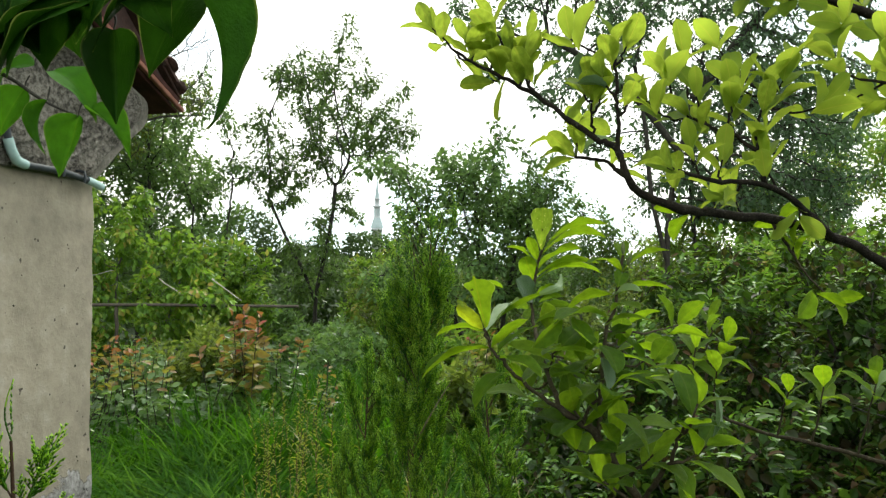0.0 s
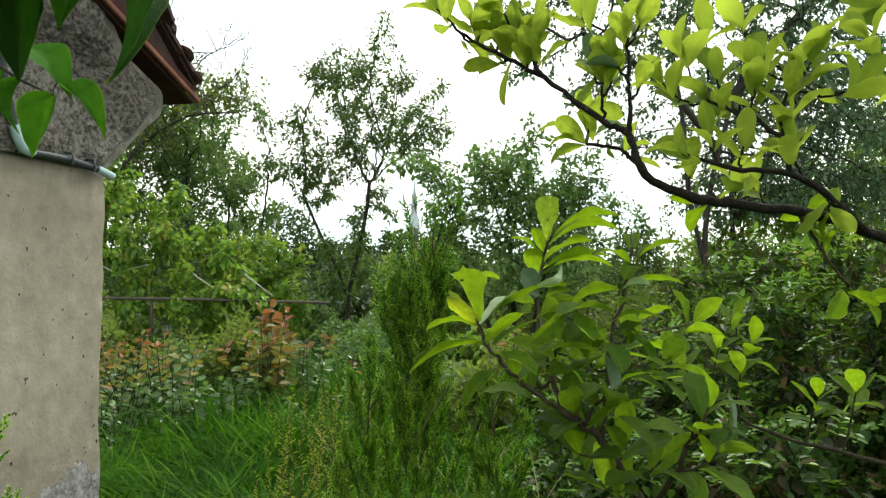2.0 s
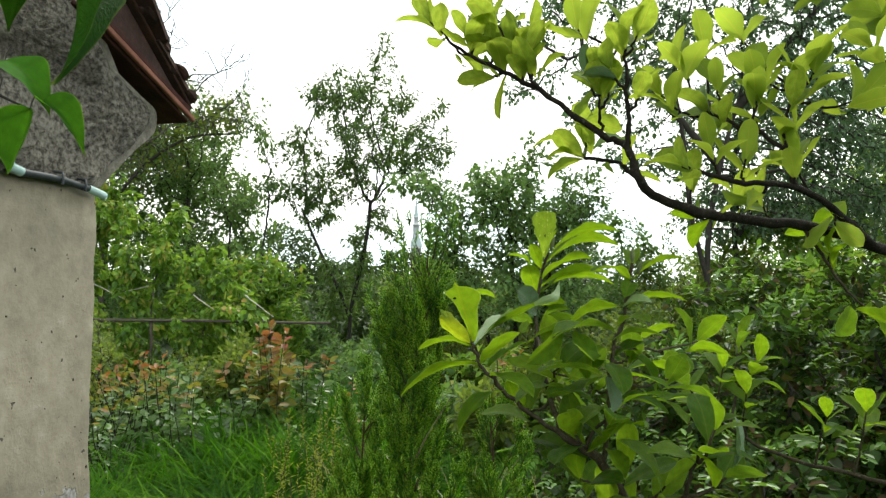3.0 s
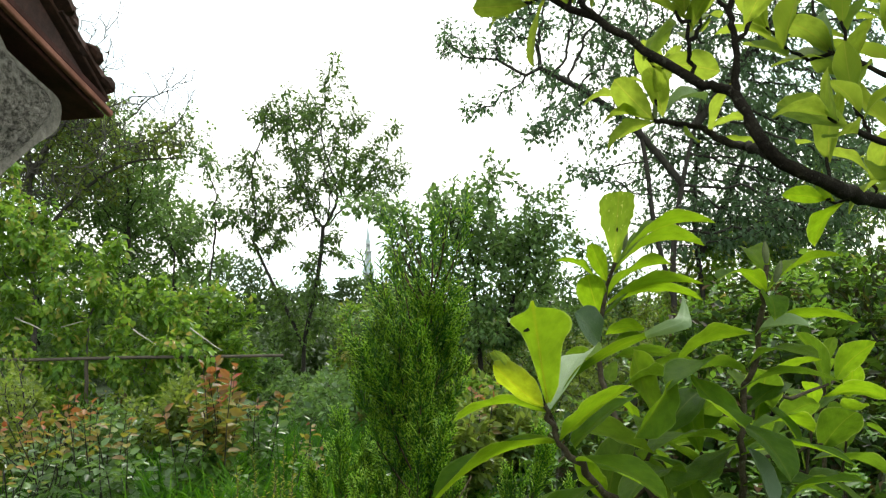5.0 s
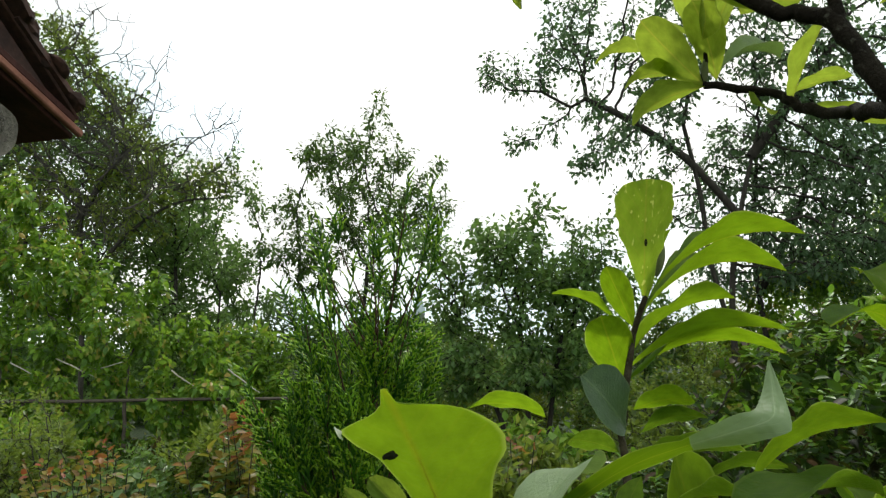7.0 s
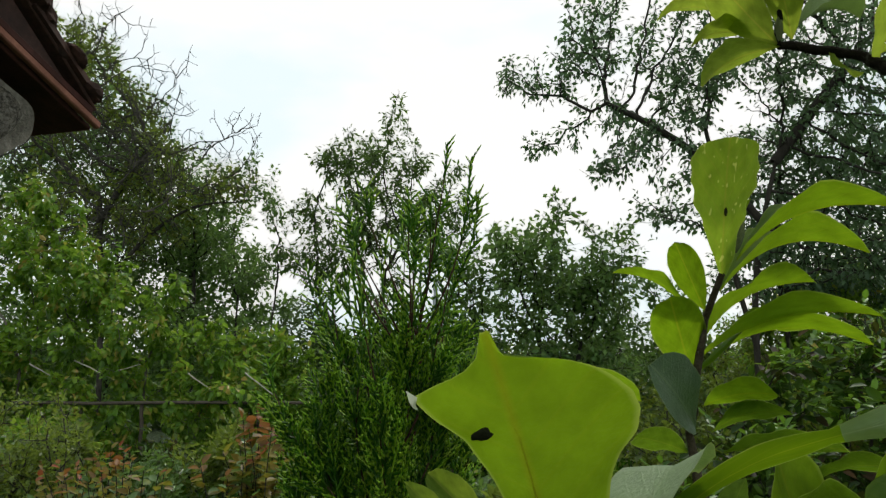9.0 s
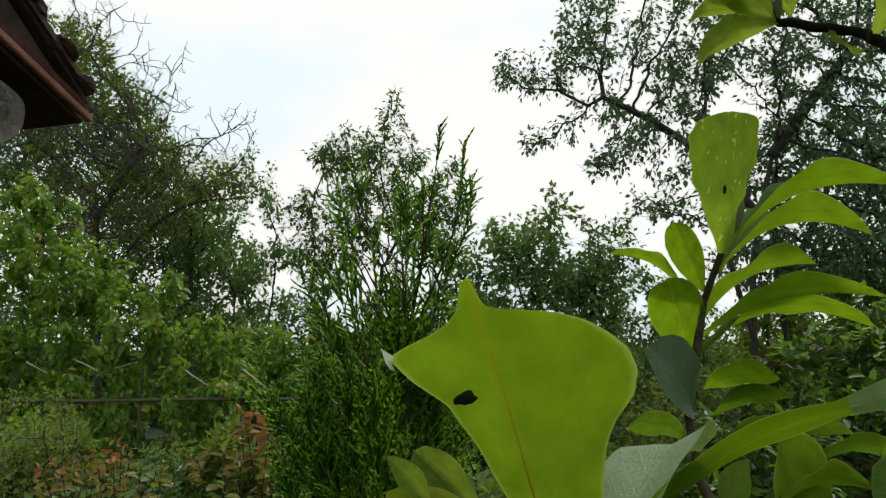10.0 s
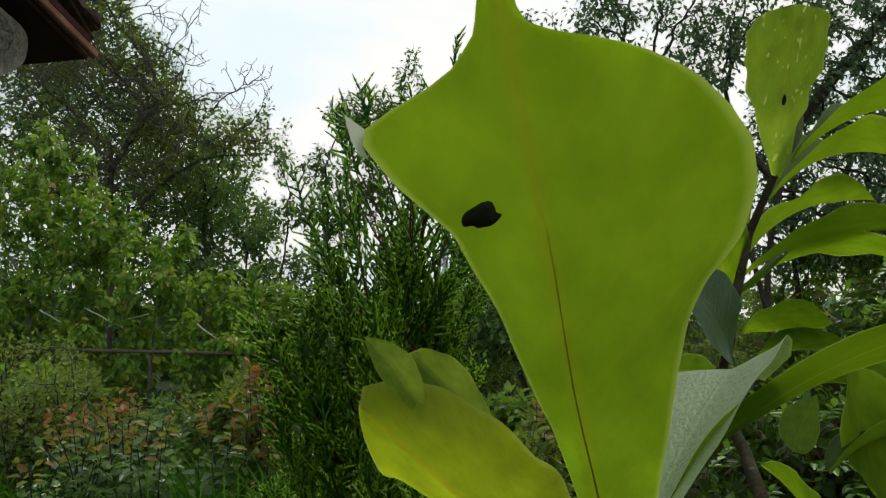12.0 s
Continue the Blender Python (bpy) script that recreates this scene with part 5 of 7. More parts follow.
def build_church():
    c = (-17.0, 190.0, -0.7)
    church = thing("church_tower", c, "pale church tower with tiered green spire, far away", "church")

    def tier(name, rings, sides, material, turn=0.0):
        verts, quads = [], []
        for r, z in rings:
            for i in range(sides):
                a = 2 * math.pi * i / sides + turn
                verts.append((0.76 * r * math.cos(a), 0.76 * r * math.sin(a), z))
        for k in range(len(rings) - 1):
            for i in range(sides):
                j = (i + 1) % sides
                quads.append((k * sides + i, k * sides + j, (k + 1) * sides + j, (k + 1) * sides + i))
        return part(name, mesh_of(name, verts, quads), material, church)

    tier("tower", [(2.2, 0), (2.2, 11.0), (2.4, 11.0), (2.4, 11.5), (0.5, 11.6)], 4, STONE_PALE, math.pi / 4)
    tier("lower_roof", [(2.1, 11.6), (1.9, 12.6), (1.3, 13.9), (1.2, 14.3)], 8, COPPER)
    lantern = tier("lantern", [(1.05, 14.3), (1.05, 17.0), (1.4, 17.05), (1.4, 17.4), (0.9, 17.5)], 8, STONE_PALE)
    tier("upper_lantern", [(0.75, 17.5), (0.75, 19.0), (1.0, 19.05), (1.0, 19.3), (0.7, 19.4)], 8, STONE_PALE)
    tier("spire", [(0.8, 19.4), (0.55, 20.6), (0.3, 22.4), (0.1, 24.4), (0.02, 25.4)], 8, COPPER)
    tier("finial", [(0.02, 25.2), (0.14, 25.45), (0.14, 25.6), (0.02, 25.8), (0.02, 26.6)], 6, COPPER)
    for i in range(8):
        a = 2 * math.pi * (i + 0.5) / 8
        bm = bmesh.new()
        bmesh.ops.create_cube(bm, size=1.0, matrix=Matrix.Translation((0.74 * math.cos(a), 0.74 * math.sin(a), 15.6)) @ Matrix.Rotation(a, 4, "Z") @ Matrix.Diagonal((0.12, 0.3, 1.7, 1)))
        part("louvre", bm, COPPER, lantern)


build_church()


# ---- the juniper ----
def juniper(name, seed, base, line, boughs, reach, label, low=0.12):
    """A young conifer: a thin stem, rising boughs, and along them upright plumes whose branchlets are clad in pressed scales."""
    rng = np.random.default_rng(seed)
    base = np.array([base[0], base[1], float(ground_at(base[0], base[1]))])
    stem = curve_through(line, 8)
    n = len(stem)
    woody, inner, fresh = [(stem - base, np.linspace(0.009, 0.002, n))], [], []

    def clad(a, c, tip_share, dense, thick=1.0):
        """A branchlet from a to c clad in pressed scales, knobbly from scale to scale; its end is fresh."""
        long = np.linalg.norm(c - a)
        k = max(2, int(long / 0.009 * dense))
        t = np.linspace(0, 1, k + 1)
        sag = unit(np.cross(c - a, rng.normal(size=3))) * long * rng.normal(0, 0.05)
        line = a + (c - a) * t[:, None] + sag * (np.sin(np.pi * t))[:, None] - base
        radius = 0.0016 * thick * (1 - 0.40 * t) * np.where(np.arange(k + 1) % 2, 1.3, 0.8) * rng.uniform(0.85, 1.15, k + 1)
        radius[-1] *= 0.35
        cut = min(max(1, int(round(k * tip_share))), k - 1)
        inner.append((line[:cut + 1], radius[:cut + 1]))
        fresh.append((line[cut:], radius[cut:]))

    def plume(a, way, long):
        """A flat feather of branchlets round a little axis."""
        way = unit(way + np.array([0, 0, 0.35]))
        side = unit(np.cross(way, rng.normal(size=3)))
        end = a + way * long + np.array([0, 0, 0.06 * long])
        clad(a, end, 0.52, 1.3)
        for i, t in enumerate(np.arange(0.16, 0.95, 0.085)):
            s = (1 if i % 2 else -1)
            root = a + (end - a) * t
            reach_ = long * 0.42 * (1.05 - t) * rng.uniform(0.7, 1.2) + 0.004
            tip = root + unit(way * 1.0 + side * s * 0.72 + rng.normal(0, 0.14, 3)) * reach_
            clad(root, tip, 0.45, 1.6)
            if reach_ > 0.016:
                for q in (0.4, 0.65):
                    mid = root + (tip - root) * q
                    clad(mid, mid + unit(way + side * s * rng.normal(0.2, 0.4)) * reach_ * 0.42, 0.45, 1.15)

    def rod(a, way, long):
        """A small sprig of the open top, with short branchlets to both sides."""
        way = unit(way + np.array([0, 0, 0.5]))
        side = unit(np.cross(way, rng.normal(size=3)))
        end = a + way * long
        clad(a, end, 0.6, 2.6, 1.0)
        for i, t in enumerate(np.arange(0.12, 0.95, 0.13)):
            root = a + (end - a) * t
            clad(root, root + unit(way + side * (0.85 if i % 2 else -0.85) + rng.normal(0, 0.2, 3)) * rng.uniform(0.010, 0.026), 0.5, 3.0, 0.95)

    for k in range(boughs):
        f = low + (1 - low) * ((k + rng.random()) / boughs) ** 0.8
        if f > 0.78 and rng.random() < 0.5:
            continue
        i = min(int(f * (n - 1)), n - 2)
        a = rng.uniform(0, 2 * np.pi)
        long = reach(f) * rng.uniform(0.7, 1.15)
        d = unit(np.array([np.cos(a) * 0.72, np.sin(a) * 0.72, 1.0]))
        edge = rng.uniform(1.42, 1.54)  # above it the sprays grow open
        pts = [stem[i]]
        steps = max(4, int(long / 0.022))
        for _ in range(steps):
            d = unit(d + np.array([0, 0, 0.11]) + rng.normal(0, 0.07, 3))
            pts.append(pts[-1] + d * long / steps)
        pts = np.array(pts)
        woody.append((pts - base, np.linspace(0.0018, 0.0007, len(pts))))
        for j in range(1, len(pts)):
            t = j / len(pts)
            thin = pts[j][2] > edge
            for _ in range(1 if thin else 3 if pts[j][2] > 1.0 else 2):
                if t > 0.18 and rng.random() < (0.62 if thin else 0.9):
                    out = unit(np.cross(pts[j] - pts[j - 1], rng.normal(size=3)))
                    (rod if thin else plume)(pts[j], unit(pts[j] - pts[j - 1]) + out * rng.uniform(0.35, 0.8), rng.uniform(0.04, 0.08) * (1.15 - 0.35 * t) * (0.62 if thin else 1.0))
        (rod if thin else plume)(pts[-1], d, 0.04 if thin else 0.05)
    rod(stem[-1], np.array([0.0, 0, 1]), 0.08)
    tree = thing(name, base, label, "conifer")
    part("trunk", tubes_mesh("trunk", woody, 6), BARK_RED, tree)
    for piece, rods, mat, text in (("foliage", inner, JUNIPER, "green scale sprays"), ("fresh_foliage", fresh, JUNIPER_TIP, "bright yellow-green tips")):
        part(piece, tubes_mesh(piece, rods, 3), mat, tree, text, "stuff")
    return tree


tall_juniper = juniper("juniper", 51, (-0.10, 2.12), [(-0.10, 2.12, 0), (-0.095, 2.12, 0.45), (-0.085, 2.12, 0.9), (-0.07, 2.11, 1.25), (-0.05, 2.10, 1.46), (-0.03, 2.10, 1.57)], 88, lambda f: 0.41 - 0.25 * f, "young bright green juniper with upright feathery sprays", 0.1)
juniper("juniper", 53, (0.16, 2.30), [(0.16, 2.30, 0), (0.155, 2.28, 0.5), (0.15, 2.26, 0.85), (0.13, 2.24, 1.14)], 36, lambda f: 0.34 - 0.20 * f, "low juniper beside the taller one", 0.15)
juniper("juniper", 54, (-0.27, 2.34), [(-0.27, 2.34, 0), (-0.26, 2.33, 0.5), (-0.25, 2.32, 0.85), (-0.235, 2.30, 1.16)], 36, lambda f: 0.34 - 0.20 * f, "low juniper beside the taller one", 0.15)
juniper("juniper", 52, (-0.58, 1.05), [(-0.58, 1.05, 0), (-0.585, 1.05, 0.6), (-0.60, 1.05, 1.05), (-0.612, 1.05, 1.30)], 16, lambda f: 0.19 - 0.10 * f, "small juniper shoot beside the path", 0.5)

# a dry twig of the taller one
DRY_WOOD = solid_material("dry brown twig", [(0.3, (0.10, 0.075, 0.045)), (0.7, (0.22, 0.175, 0.11))], 30)
twig_line = curve_through([(-0.088, 2.11, 1.02), (-0.060, 2.05, 1.085), (-0.030, 2.03, 1.145), (0.025, 2.05, 1.231)], 5) - np.array(tall_juniper.location)
part("dry_twig", tubes_mesh("dry_twig", [(twig_line, np.linspace(0.0026, 0.001, len(twig_line)))], 7), DRY_WOOD, tall_juniper, "dry brown twig")


# ---- broad leaves ----
def broad_leaf(name, outline, arch, fold, ripple, seed, rows=14, cols=4, ragged=0.05):
    """A leaf of unit length along x and unit width along y, arched, folded at the midrib, rippled at its edge."""
    verts, faces, uvs, rims = [], [], [], []
    for i in range(rows + 1):
        u = i / rows
        sides = (outline(u, -1) * 2, outline(u, 1) * 2) if outline is notched else (outline(u),) * 2
        for j in range(-cols, cols + 1):
            v = j / cols
            w = sides[j > 0]
            edge = 1 + ragged * noise.noise(Vector((u * 9 + seed, v * 2, seed))) * abs(v)
            z = arch * 4 * u * (1 - u) - arch * 0.8 * u * u + fold * abs(v) * w + ripple * abs(v) ** 2 * noise.noise(Vector((u * 4.5, v * 1.5, seed * 3.1)))
            verts.append((u + 0.02 * abs(v) * noise.noise(Vector((u * 6, v, seed))), v * w * 0.5 * edge, z))
            uvs.append((u, 0.5 + v * w * 0.5))
            rims.append((u, max(abs(v), (u - 0.93) / 0.07)))
    row = 2 * cols + 1
    for i in range(rows):
        for j in range(2 * cols):
            a = i * row + j
            faces.append((a, a + row, a + row + 1, a + 1))
    me = smooth(mesh_of(name, verts, faces))
    layer = me.uv_layers.new(name="leaf")
    index = np.empty(len(me.loops), np.int32)
    me.loops.foreach_get("vertex_index", index)
    layer.data.foreach_set("uv", np.array(uvs, np.float32)[index].ravel())
    me.uv_layers.new(name="rim").data.foreach_set("uv", np.array(rims, np.float32)[index].ravel())
    return me


def obovate(u):
    """Widest past the middle, wedge-shaped at the base, drawn out to a short point."""
    u = min(max(u, 0.0), 1.0)
    return 0.03 * (1 - u) + (u**0.95 * (1 - u) ** 0.62) / 0.4055


def notched(u, side):
    """Half the width of the notched leaf: its left side short with a horn, its right side full, a narrow spur at the tip."""
    about = np.clip(u + np.linspace(-0.007, 0.007, 5), 0, 1)
    if side < 0:
        knots = ((0, 0.2, 0.38, 0.58, 0.73, 0.80, 0.858, 0.876, 0.895, 0.93, 0.96, 1), (0.02, 0.05, 0.072, 0.108, 0.150, 0.212, 0.246, 0.185, 0.095, 0.042, 0.03, 0.012))
    else:
        knots = ((0, 0.16, 0.42, 0.57, 0.63, 0.70, 0.76, 0.81, 0.855, 0.89, 0.912, 0.93, 0.945, 1), (0.03, 0.142, 0.214, 0.285, 0.338, 0.366, 0.342, 0.300, 0.246, 0.185, 0.130, 0.062, 0.022, 0.012))
    return float(np.interp(about, *knots).mean())


def bitten_off(u):
    """A wedge that widens to a ragged, almost straight end with a notch."""
    return float(np.interp(u, (0, 0.1, 0.3, 0.5, 0.62, 0.75, 0.86, 0.93, 0.965, 0.98, 1.0), (0.08, 0.22, 0.50, 0.78, 0.92, 1.0, 0.98, 0.86, 0.66, 0.42, 0.10)))


def long_oval(u):
    return math.sin(math.pi * u**1.12) ** 0.75 * 0.98 + 0.02 if 0 < u < 1 else 0.02


def heart(u):
    if u < 0.30:
        return math.sqrt(max(0.0, 1 - ((0.30 - u) / 0.31) ** 2))
    return max(0.01, (1 - ((u - 0.30) / 0.70) ** 1.45)) ** 1.1


def ribbon_leaf(name, middle, widths, sides, fold, seed, split, first, second, parent, label):
    """A twisted leaf along a curved middle line; its width and the direction across it change on the way, and past split its other side shows."""
    line = curve_through(middle, 7)
    t = np.linspace(0, 1, len(line))
    at_ = np.linspace(0, 1, len(widths))
    wide = np.interp(t, at_, widths)
    across = unit(np.column_stack([np.interp(t, at_, [q[k] for q in sides]) for k in range(3)]))
    out = unit(np.cross(np.gradient(line, axis=0), across))
    cols = 4
    verts, faces, uvs, rims = [], [], [], []
    for i in range(len(line)):
        for j in range(-cols, cols + 1):
            v = j / cols
            w = wide[i] * (1 + 0.08 * noise.noise(Vector((t[i] * 9, v, seed))))
            verts.append(line[i] - np.array(parent.location) + across[i] * v * w / 2 + out[i] * (fold * abs(v) * w + 0.0015 * noise.noise(Vector((t[i] * 6, v * 2, seed)))))
            uvs.append((t[i], 0.5 + v * 0.3))
            rims.append((t[i], abs(v)))
    row = 2 * cols + 1
    for i in range(len(line) - 1):
        for j in range(2 * cols):
            a = i * row + j
            faces.append((a, a + row, a + row + 1, a + 1))
    me = smooth(mesh_of(name, verts, faces))
    index = np.empty(len(me.loops), np.int32)
    me.loops.foreach_get("vertex_index", index)
    me.uv_layers.new(name="leaf").data.foreach_set("uv", np.array(uvs, np.float32)[index].ravel())
    me.uv_layers.new(name="rim").data.foreach_set("uv", np.array(rims, np.float32)[index].ravel())
    me.materials.append(first)
    me.materials.append(second)
    for f in me.polygons:
        f.material_index = int(f.index // (2 * cols) > split * (len(line) - 1))
    ob = new(name, me)
    ob.parent = parent
    return tagged(ob, label)


def lay_leaf(me, base, tip, top, width, material, parent, label=""):
    """Sets a leaf from base to tip with its upper side towards top."""
    base, tip, top = Vector(base), Vector(tip), Vector(top)
    way = tip - base
    long = way.length
    way.normalize()
    side = top.cross(way).normalized()
    normal = way.cross(side)
    if not me.materials:
        me.materials.append(material)
    ob = new("leaf", me)
    ob.parent = parent
    m = Matrix((way * long, side * width, normal * long)).transposed().to_4x4()
    m.translation = base - parent.location
    ob.matrix_basis = m
    return tagged(ob, label)


# ---- the magnolia ----
def build_magnolia():
    rng = np.random.default_rng(81)
    root = Vector((1.46, 2.42, 0.0))
    tree = thing("magnolia", root, "magnolia with dark limbs and large backlit yellow-green leaves", "tree")
    limbs = []

    def limb(points, r0, r1, steps=6):
        line = curve_through(points, steps, 0.0022, rng)
        limbs.append((line - np.array(root), np.linspace(r0, r1, len(line)) * (1 + 0.05 * rng.normal(size=len(line)))))
        return line

    limb([(1.46, 2.42, -0.05), (1.53, 2.40, 0.5), (1.59, 2.38, 1.0), (1.57, 2.36, 1.45)], 0.045, 0.030)
    bough = limb([(1.55, 2.36, 1.45), (1.25, 2.22, 1.60), (0.95, 2.08, 1.672), (0.735, 1.99, 1.688), (0.585, 1.85, 1.694), (0.468, 1.805, 1.735),
                  (0.437, 1.849, 1.837), (0.385, 1.879, 1.876), (0.242, 1.918, 1.991), (0.14, 1.95, 2.055), (0.05, 1.99, 2.115), (-0.03, 2.02, 2.20)], 0.0165, 0.003)
    main, upper = bough[:31], bough[30:]
    limb([(0.468, 1.805, 1.735), (0.485, 1.92, 1.775), (0.478, 2.0, 1.802), (0.445, 2.035, 1.834), (0.364, 2.017, 1.843)], 0.0085, 0.0045)
    fork_up = limb([(0.437, 1.849, 1.837), (0.441, 1.84, 1.92), (0.436, 1.84, 2.0), (0.427, 1.85, 2.10)], 0.0062, 0.0032)
    bend_up = limb([(0.385, 1.879, 1.876), (0.380, 1.872, 1.935), (0.378, 1.87, 1.997)], 0.0045, 0.0028)
    tip_up = limb([(0.242, 1.918, 1.991), (0.195, 1.935, 2.08), (0.128, 1.96, 2.188)], 0.0048, 0.0028)
    second = limb([(1.132, 2.12, 1.621), (0.99, 2.03, 1.705), (0.855, 1.95, 1.761), (0.694, 1.88, 1.764), (0.545, 1.78, 1.785)], 0.0115, 0.004)
    third = limb([(0.855, 1.95, 1.761), (0.838, 1.96, 1.851), (0.749, 1.96, 1.903), (0.661, 1.97, 1.945)], 0.0078, 0.0034)
    third_up = limb([(0.838, 1.96, 1.851), (0.834, 1.95, 1.926), (0.85, 1.93, 2.0)], 0.0055, 0.003)
    under = limb([(0.925, 2.07, 1.668), (0.985, 2.09, 1.59), (1.035, 2.10, 1.522), (1.108, 2.10, 1.448)], 0.0048, 0.0026)
    high = limb([(1.55, 2.36, 1.45), (1.62, 2.30, 1.9), (1.42, 2.25, 2.24), (1.15, 2.22, 2.36), (0.9, 2.2, 2.40)], 0.026, 0.006)
    right = limb([(1.62, 2.30, 1.9), (1.55, 2.15, 2.0), (1.35, 2.05, 2.03), (1.18, 2.0, 2.05)], 0.012, 0.004)
    low = limb([(1.50, 2.40, 0.30), (1.0, 2.1, 0.55), (0.62, 1.86, 0.80), (0.47, 1.76, 0.98), (0.36, 1.71, 1.15), (0.27, 1.66, 1.22)], 0.016, 0.0078)
    limb([(0.27, 1.66, 1.22), (0.17, 1.60, 1.30), (0.11, 1.57, 1.365), (0.085, 1.557, 1.415)], 0.0056, 0.0030)
    middle = limb([(0.27, 1.66, 1.22), (0.25, 1.82, 1.30), (0.24, 1.96, 1.40), (0.242, 1.96, 1.50), (0.262, 1.91, 1.60)], 0.0066, 0.0028)
    bud_shoot = limb([(0.36, 1.71, 1.15), (0.375, 1.745, 1.30), (0.389, 1.758, 1.391), (0.413, 1.757, 1.47), (0.429, 1.754, 1.572)], 0.0054, 0.0036)
    lower_r = limb([(1.58, 2.38, 0.87), (1.28, 2.48, 0.94), (1.06, 2.5, 0.99), (0.87, 2.5, 1.08), (0.76, 2.48, 1.17)], 0.0075, 0.004)
    fore = limb([(0.87, 2.5, 1.08), (0.92, 2.58, 1.18), (0.93, 2.60, 1.30)], 0.006, 0.003)
    low_side = limb([(0.47, 1.76, 0.98), (0.50, 1.66, 1.10), (0.52, 1.6, 1.2)], 0.007, 0.003)

    kinds = [broad_leaf("leaf", shape, arch, fold, ripple, i) for i, (shape, arch, fold, ripple) in enumerate(
        [(obovate, 0.05, 0.06, 0.05), (obovate, 0.09, 0.10, 0.07), (obovate, 0.02, 0.14, 0.06), (obovate, 0.12, 0.06, 0.05), (obovate, -0.04, 0.09, 0.08), (long_oval, 0.10, 0.10, 0.05)])]
    pale = [broad_leaf("leaf", obovate, 0.10, 0.18, 0.05, 11), broad_leaf("leaf", obovate, 0.04, 0.12, 0.07, 12)]
    for me, mat in zip(pale, (MAGNOLIA_PALE, MAGNOLIA_GLOSSY)):
        me.materials.append(mat)

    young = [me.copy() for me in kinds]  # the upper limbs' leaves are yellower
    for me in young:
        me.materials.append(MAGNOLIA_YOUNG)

    old = [me.copy() for me in kinds]  # leaves inside the lower crown are darker: shade of upper layers in their colour
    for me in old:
        me.materials.append(MAGNOLIA_SHADED)

    rest = []  # leaves of the farther limbs, joined into one part

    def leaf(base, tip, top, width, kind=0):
        # many low leaves get the copy darkened to stand for shade
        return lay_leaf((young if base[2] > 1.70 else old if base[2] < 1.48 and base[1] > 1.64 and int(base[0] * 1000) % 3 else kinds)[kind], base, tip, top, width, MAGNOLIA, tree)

    def shoot(tip, way, count, size, start=0.0, spread=0.9, joined=False):
        """A whorl of leaves round the end of a twig, upper sides inwards and up."""
        tip, way = np.array(tip), unit(way)
        ref = unit(np.cross(way, [0.3, 0.9, 0.2]))
        other = np.cross(way, ref)
        for i in range(count):
            a = start + i * 2.4 + rng.normal(0, 0.25)
            out = ref * math.cos(a) + other * math.sin(a)
            open_ = spread * (0.5 + 0.9 * i / count) + rng.normal(0, 0.10)
            base = tip - way * 0.016 * i
            d = unit(way * math.cos(open_) + out * math.sin(open_) + np.array([0, 0, 0.10]))
            long = size * rng.uniform(0.95, 1.4) * (0.85 + 0.25 * i / count)
            top = unit(way * 0.9 - out * 0.45 + np.array([0, 0, 0.6]) + rng.normal(0, 0.2, 3))
            # low whorls mostly take the darker copy, its shade painted in
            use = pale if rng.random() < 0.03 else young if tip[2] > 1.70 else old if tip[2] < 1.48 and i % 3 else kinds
            wide = long * rng.uniform(0.48, 0.62)
            if joined:
                rest.append((rng.integers(len(kinds)), base, base + d * long, top, wide))
            else:
                lay_leaf(use[rng.integers(len(use))], base, base + d * long, top, wide, MAGNOLIA, tree)

    def twig(line, f, way, long, count, size, joined=False, spread=0.9):
        """A side twig off a limb, with a whorl at its end."""
        i = int(f * (len(line) - 1))
        a = line[i]
        way = unit(way)
        end = a + way * long + np.array([0, 0, 0.02])
        limb([a, a + way * long * 0.5 + rng.normal(0, 0.006, 3), end], 0.0042, 0.0024, 3)
        shoot(end, unit(way + np.array([0, 0, 0.6])), count, size, rng.uniform(0, 6), spread, joined)

    # the shoot that the camera comes close to
    notched_leaf = broad_leaf("leaf", notched, 0.015, 0.03, 0.03, 21, 72, 8)
    near = lay_leaf(notched_leaf, (0.0895, 1.556, 1.417), (0.0592, 1.430, 1.5295), (-0.12, 1.0, 0.80), 0.102, MAGNOLIA, tree, "broad notched leaf with a dark spot")
    spot = bmesh.new()
    bmesh.ops.create_icosphere(spot, subdivisions=3, radius=1.0, matrix=Matrix.Translation((0.758, -0.092, -0.004)) @ Matrix.Diagonal((0.0135, 0.031, 0.006, 1)))
    for v in spot.verts:
        v.co += Vector((0.006, 0.010, 0)) * noise.noise(v.co * 90) + Vector((0.007, 0.012, 0)) * noise.noise(v.co * 30)
    for f in spot.faces:
        f.smooth = True
    part("spot", spot, DROPPING, near, "small dark dropping on the leaf")
    u = np.linspace(0.0, 0.72, 30)
    rib = np.column_stack([u, 0.004 * np.sin(u * 11), 0.06 * u * (1 - u) - 0.012 * u * u - 0.0035])
    part("midrib", tubes_mesh("midrib", [(rib, np.linspace(0.0036, 0.0006, len(u)))], 6), RIB, near, "thin orange-brown midrib")
    corner = bmesh.new()
    rim = [corner.verts.new(q) for q in ((0.842, -0.236, 0.004), (0.856, -0.238, 0.006), (0.872, -0.226, 0.006), (0.888, -0.250, 0.012), (0.862, -0.253, 0.009), (0.848, -0.249, 0.007))]
    corner.faces.new((rim[0], rim[1], rim[4], rim[5]))
    corner.faces.new((rim[1], rim[2], rim[3], rim[4]))
    part("dry_corner", corner, DRY_EDGE, near, "whitish dried corner of the leaf")
    folded = broad_leaf("leaf", long_oval, -0.05, 0.10, 0.10, 23, 30, 6)
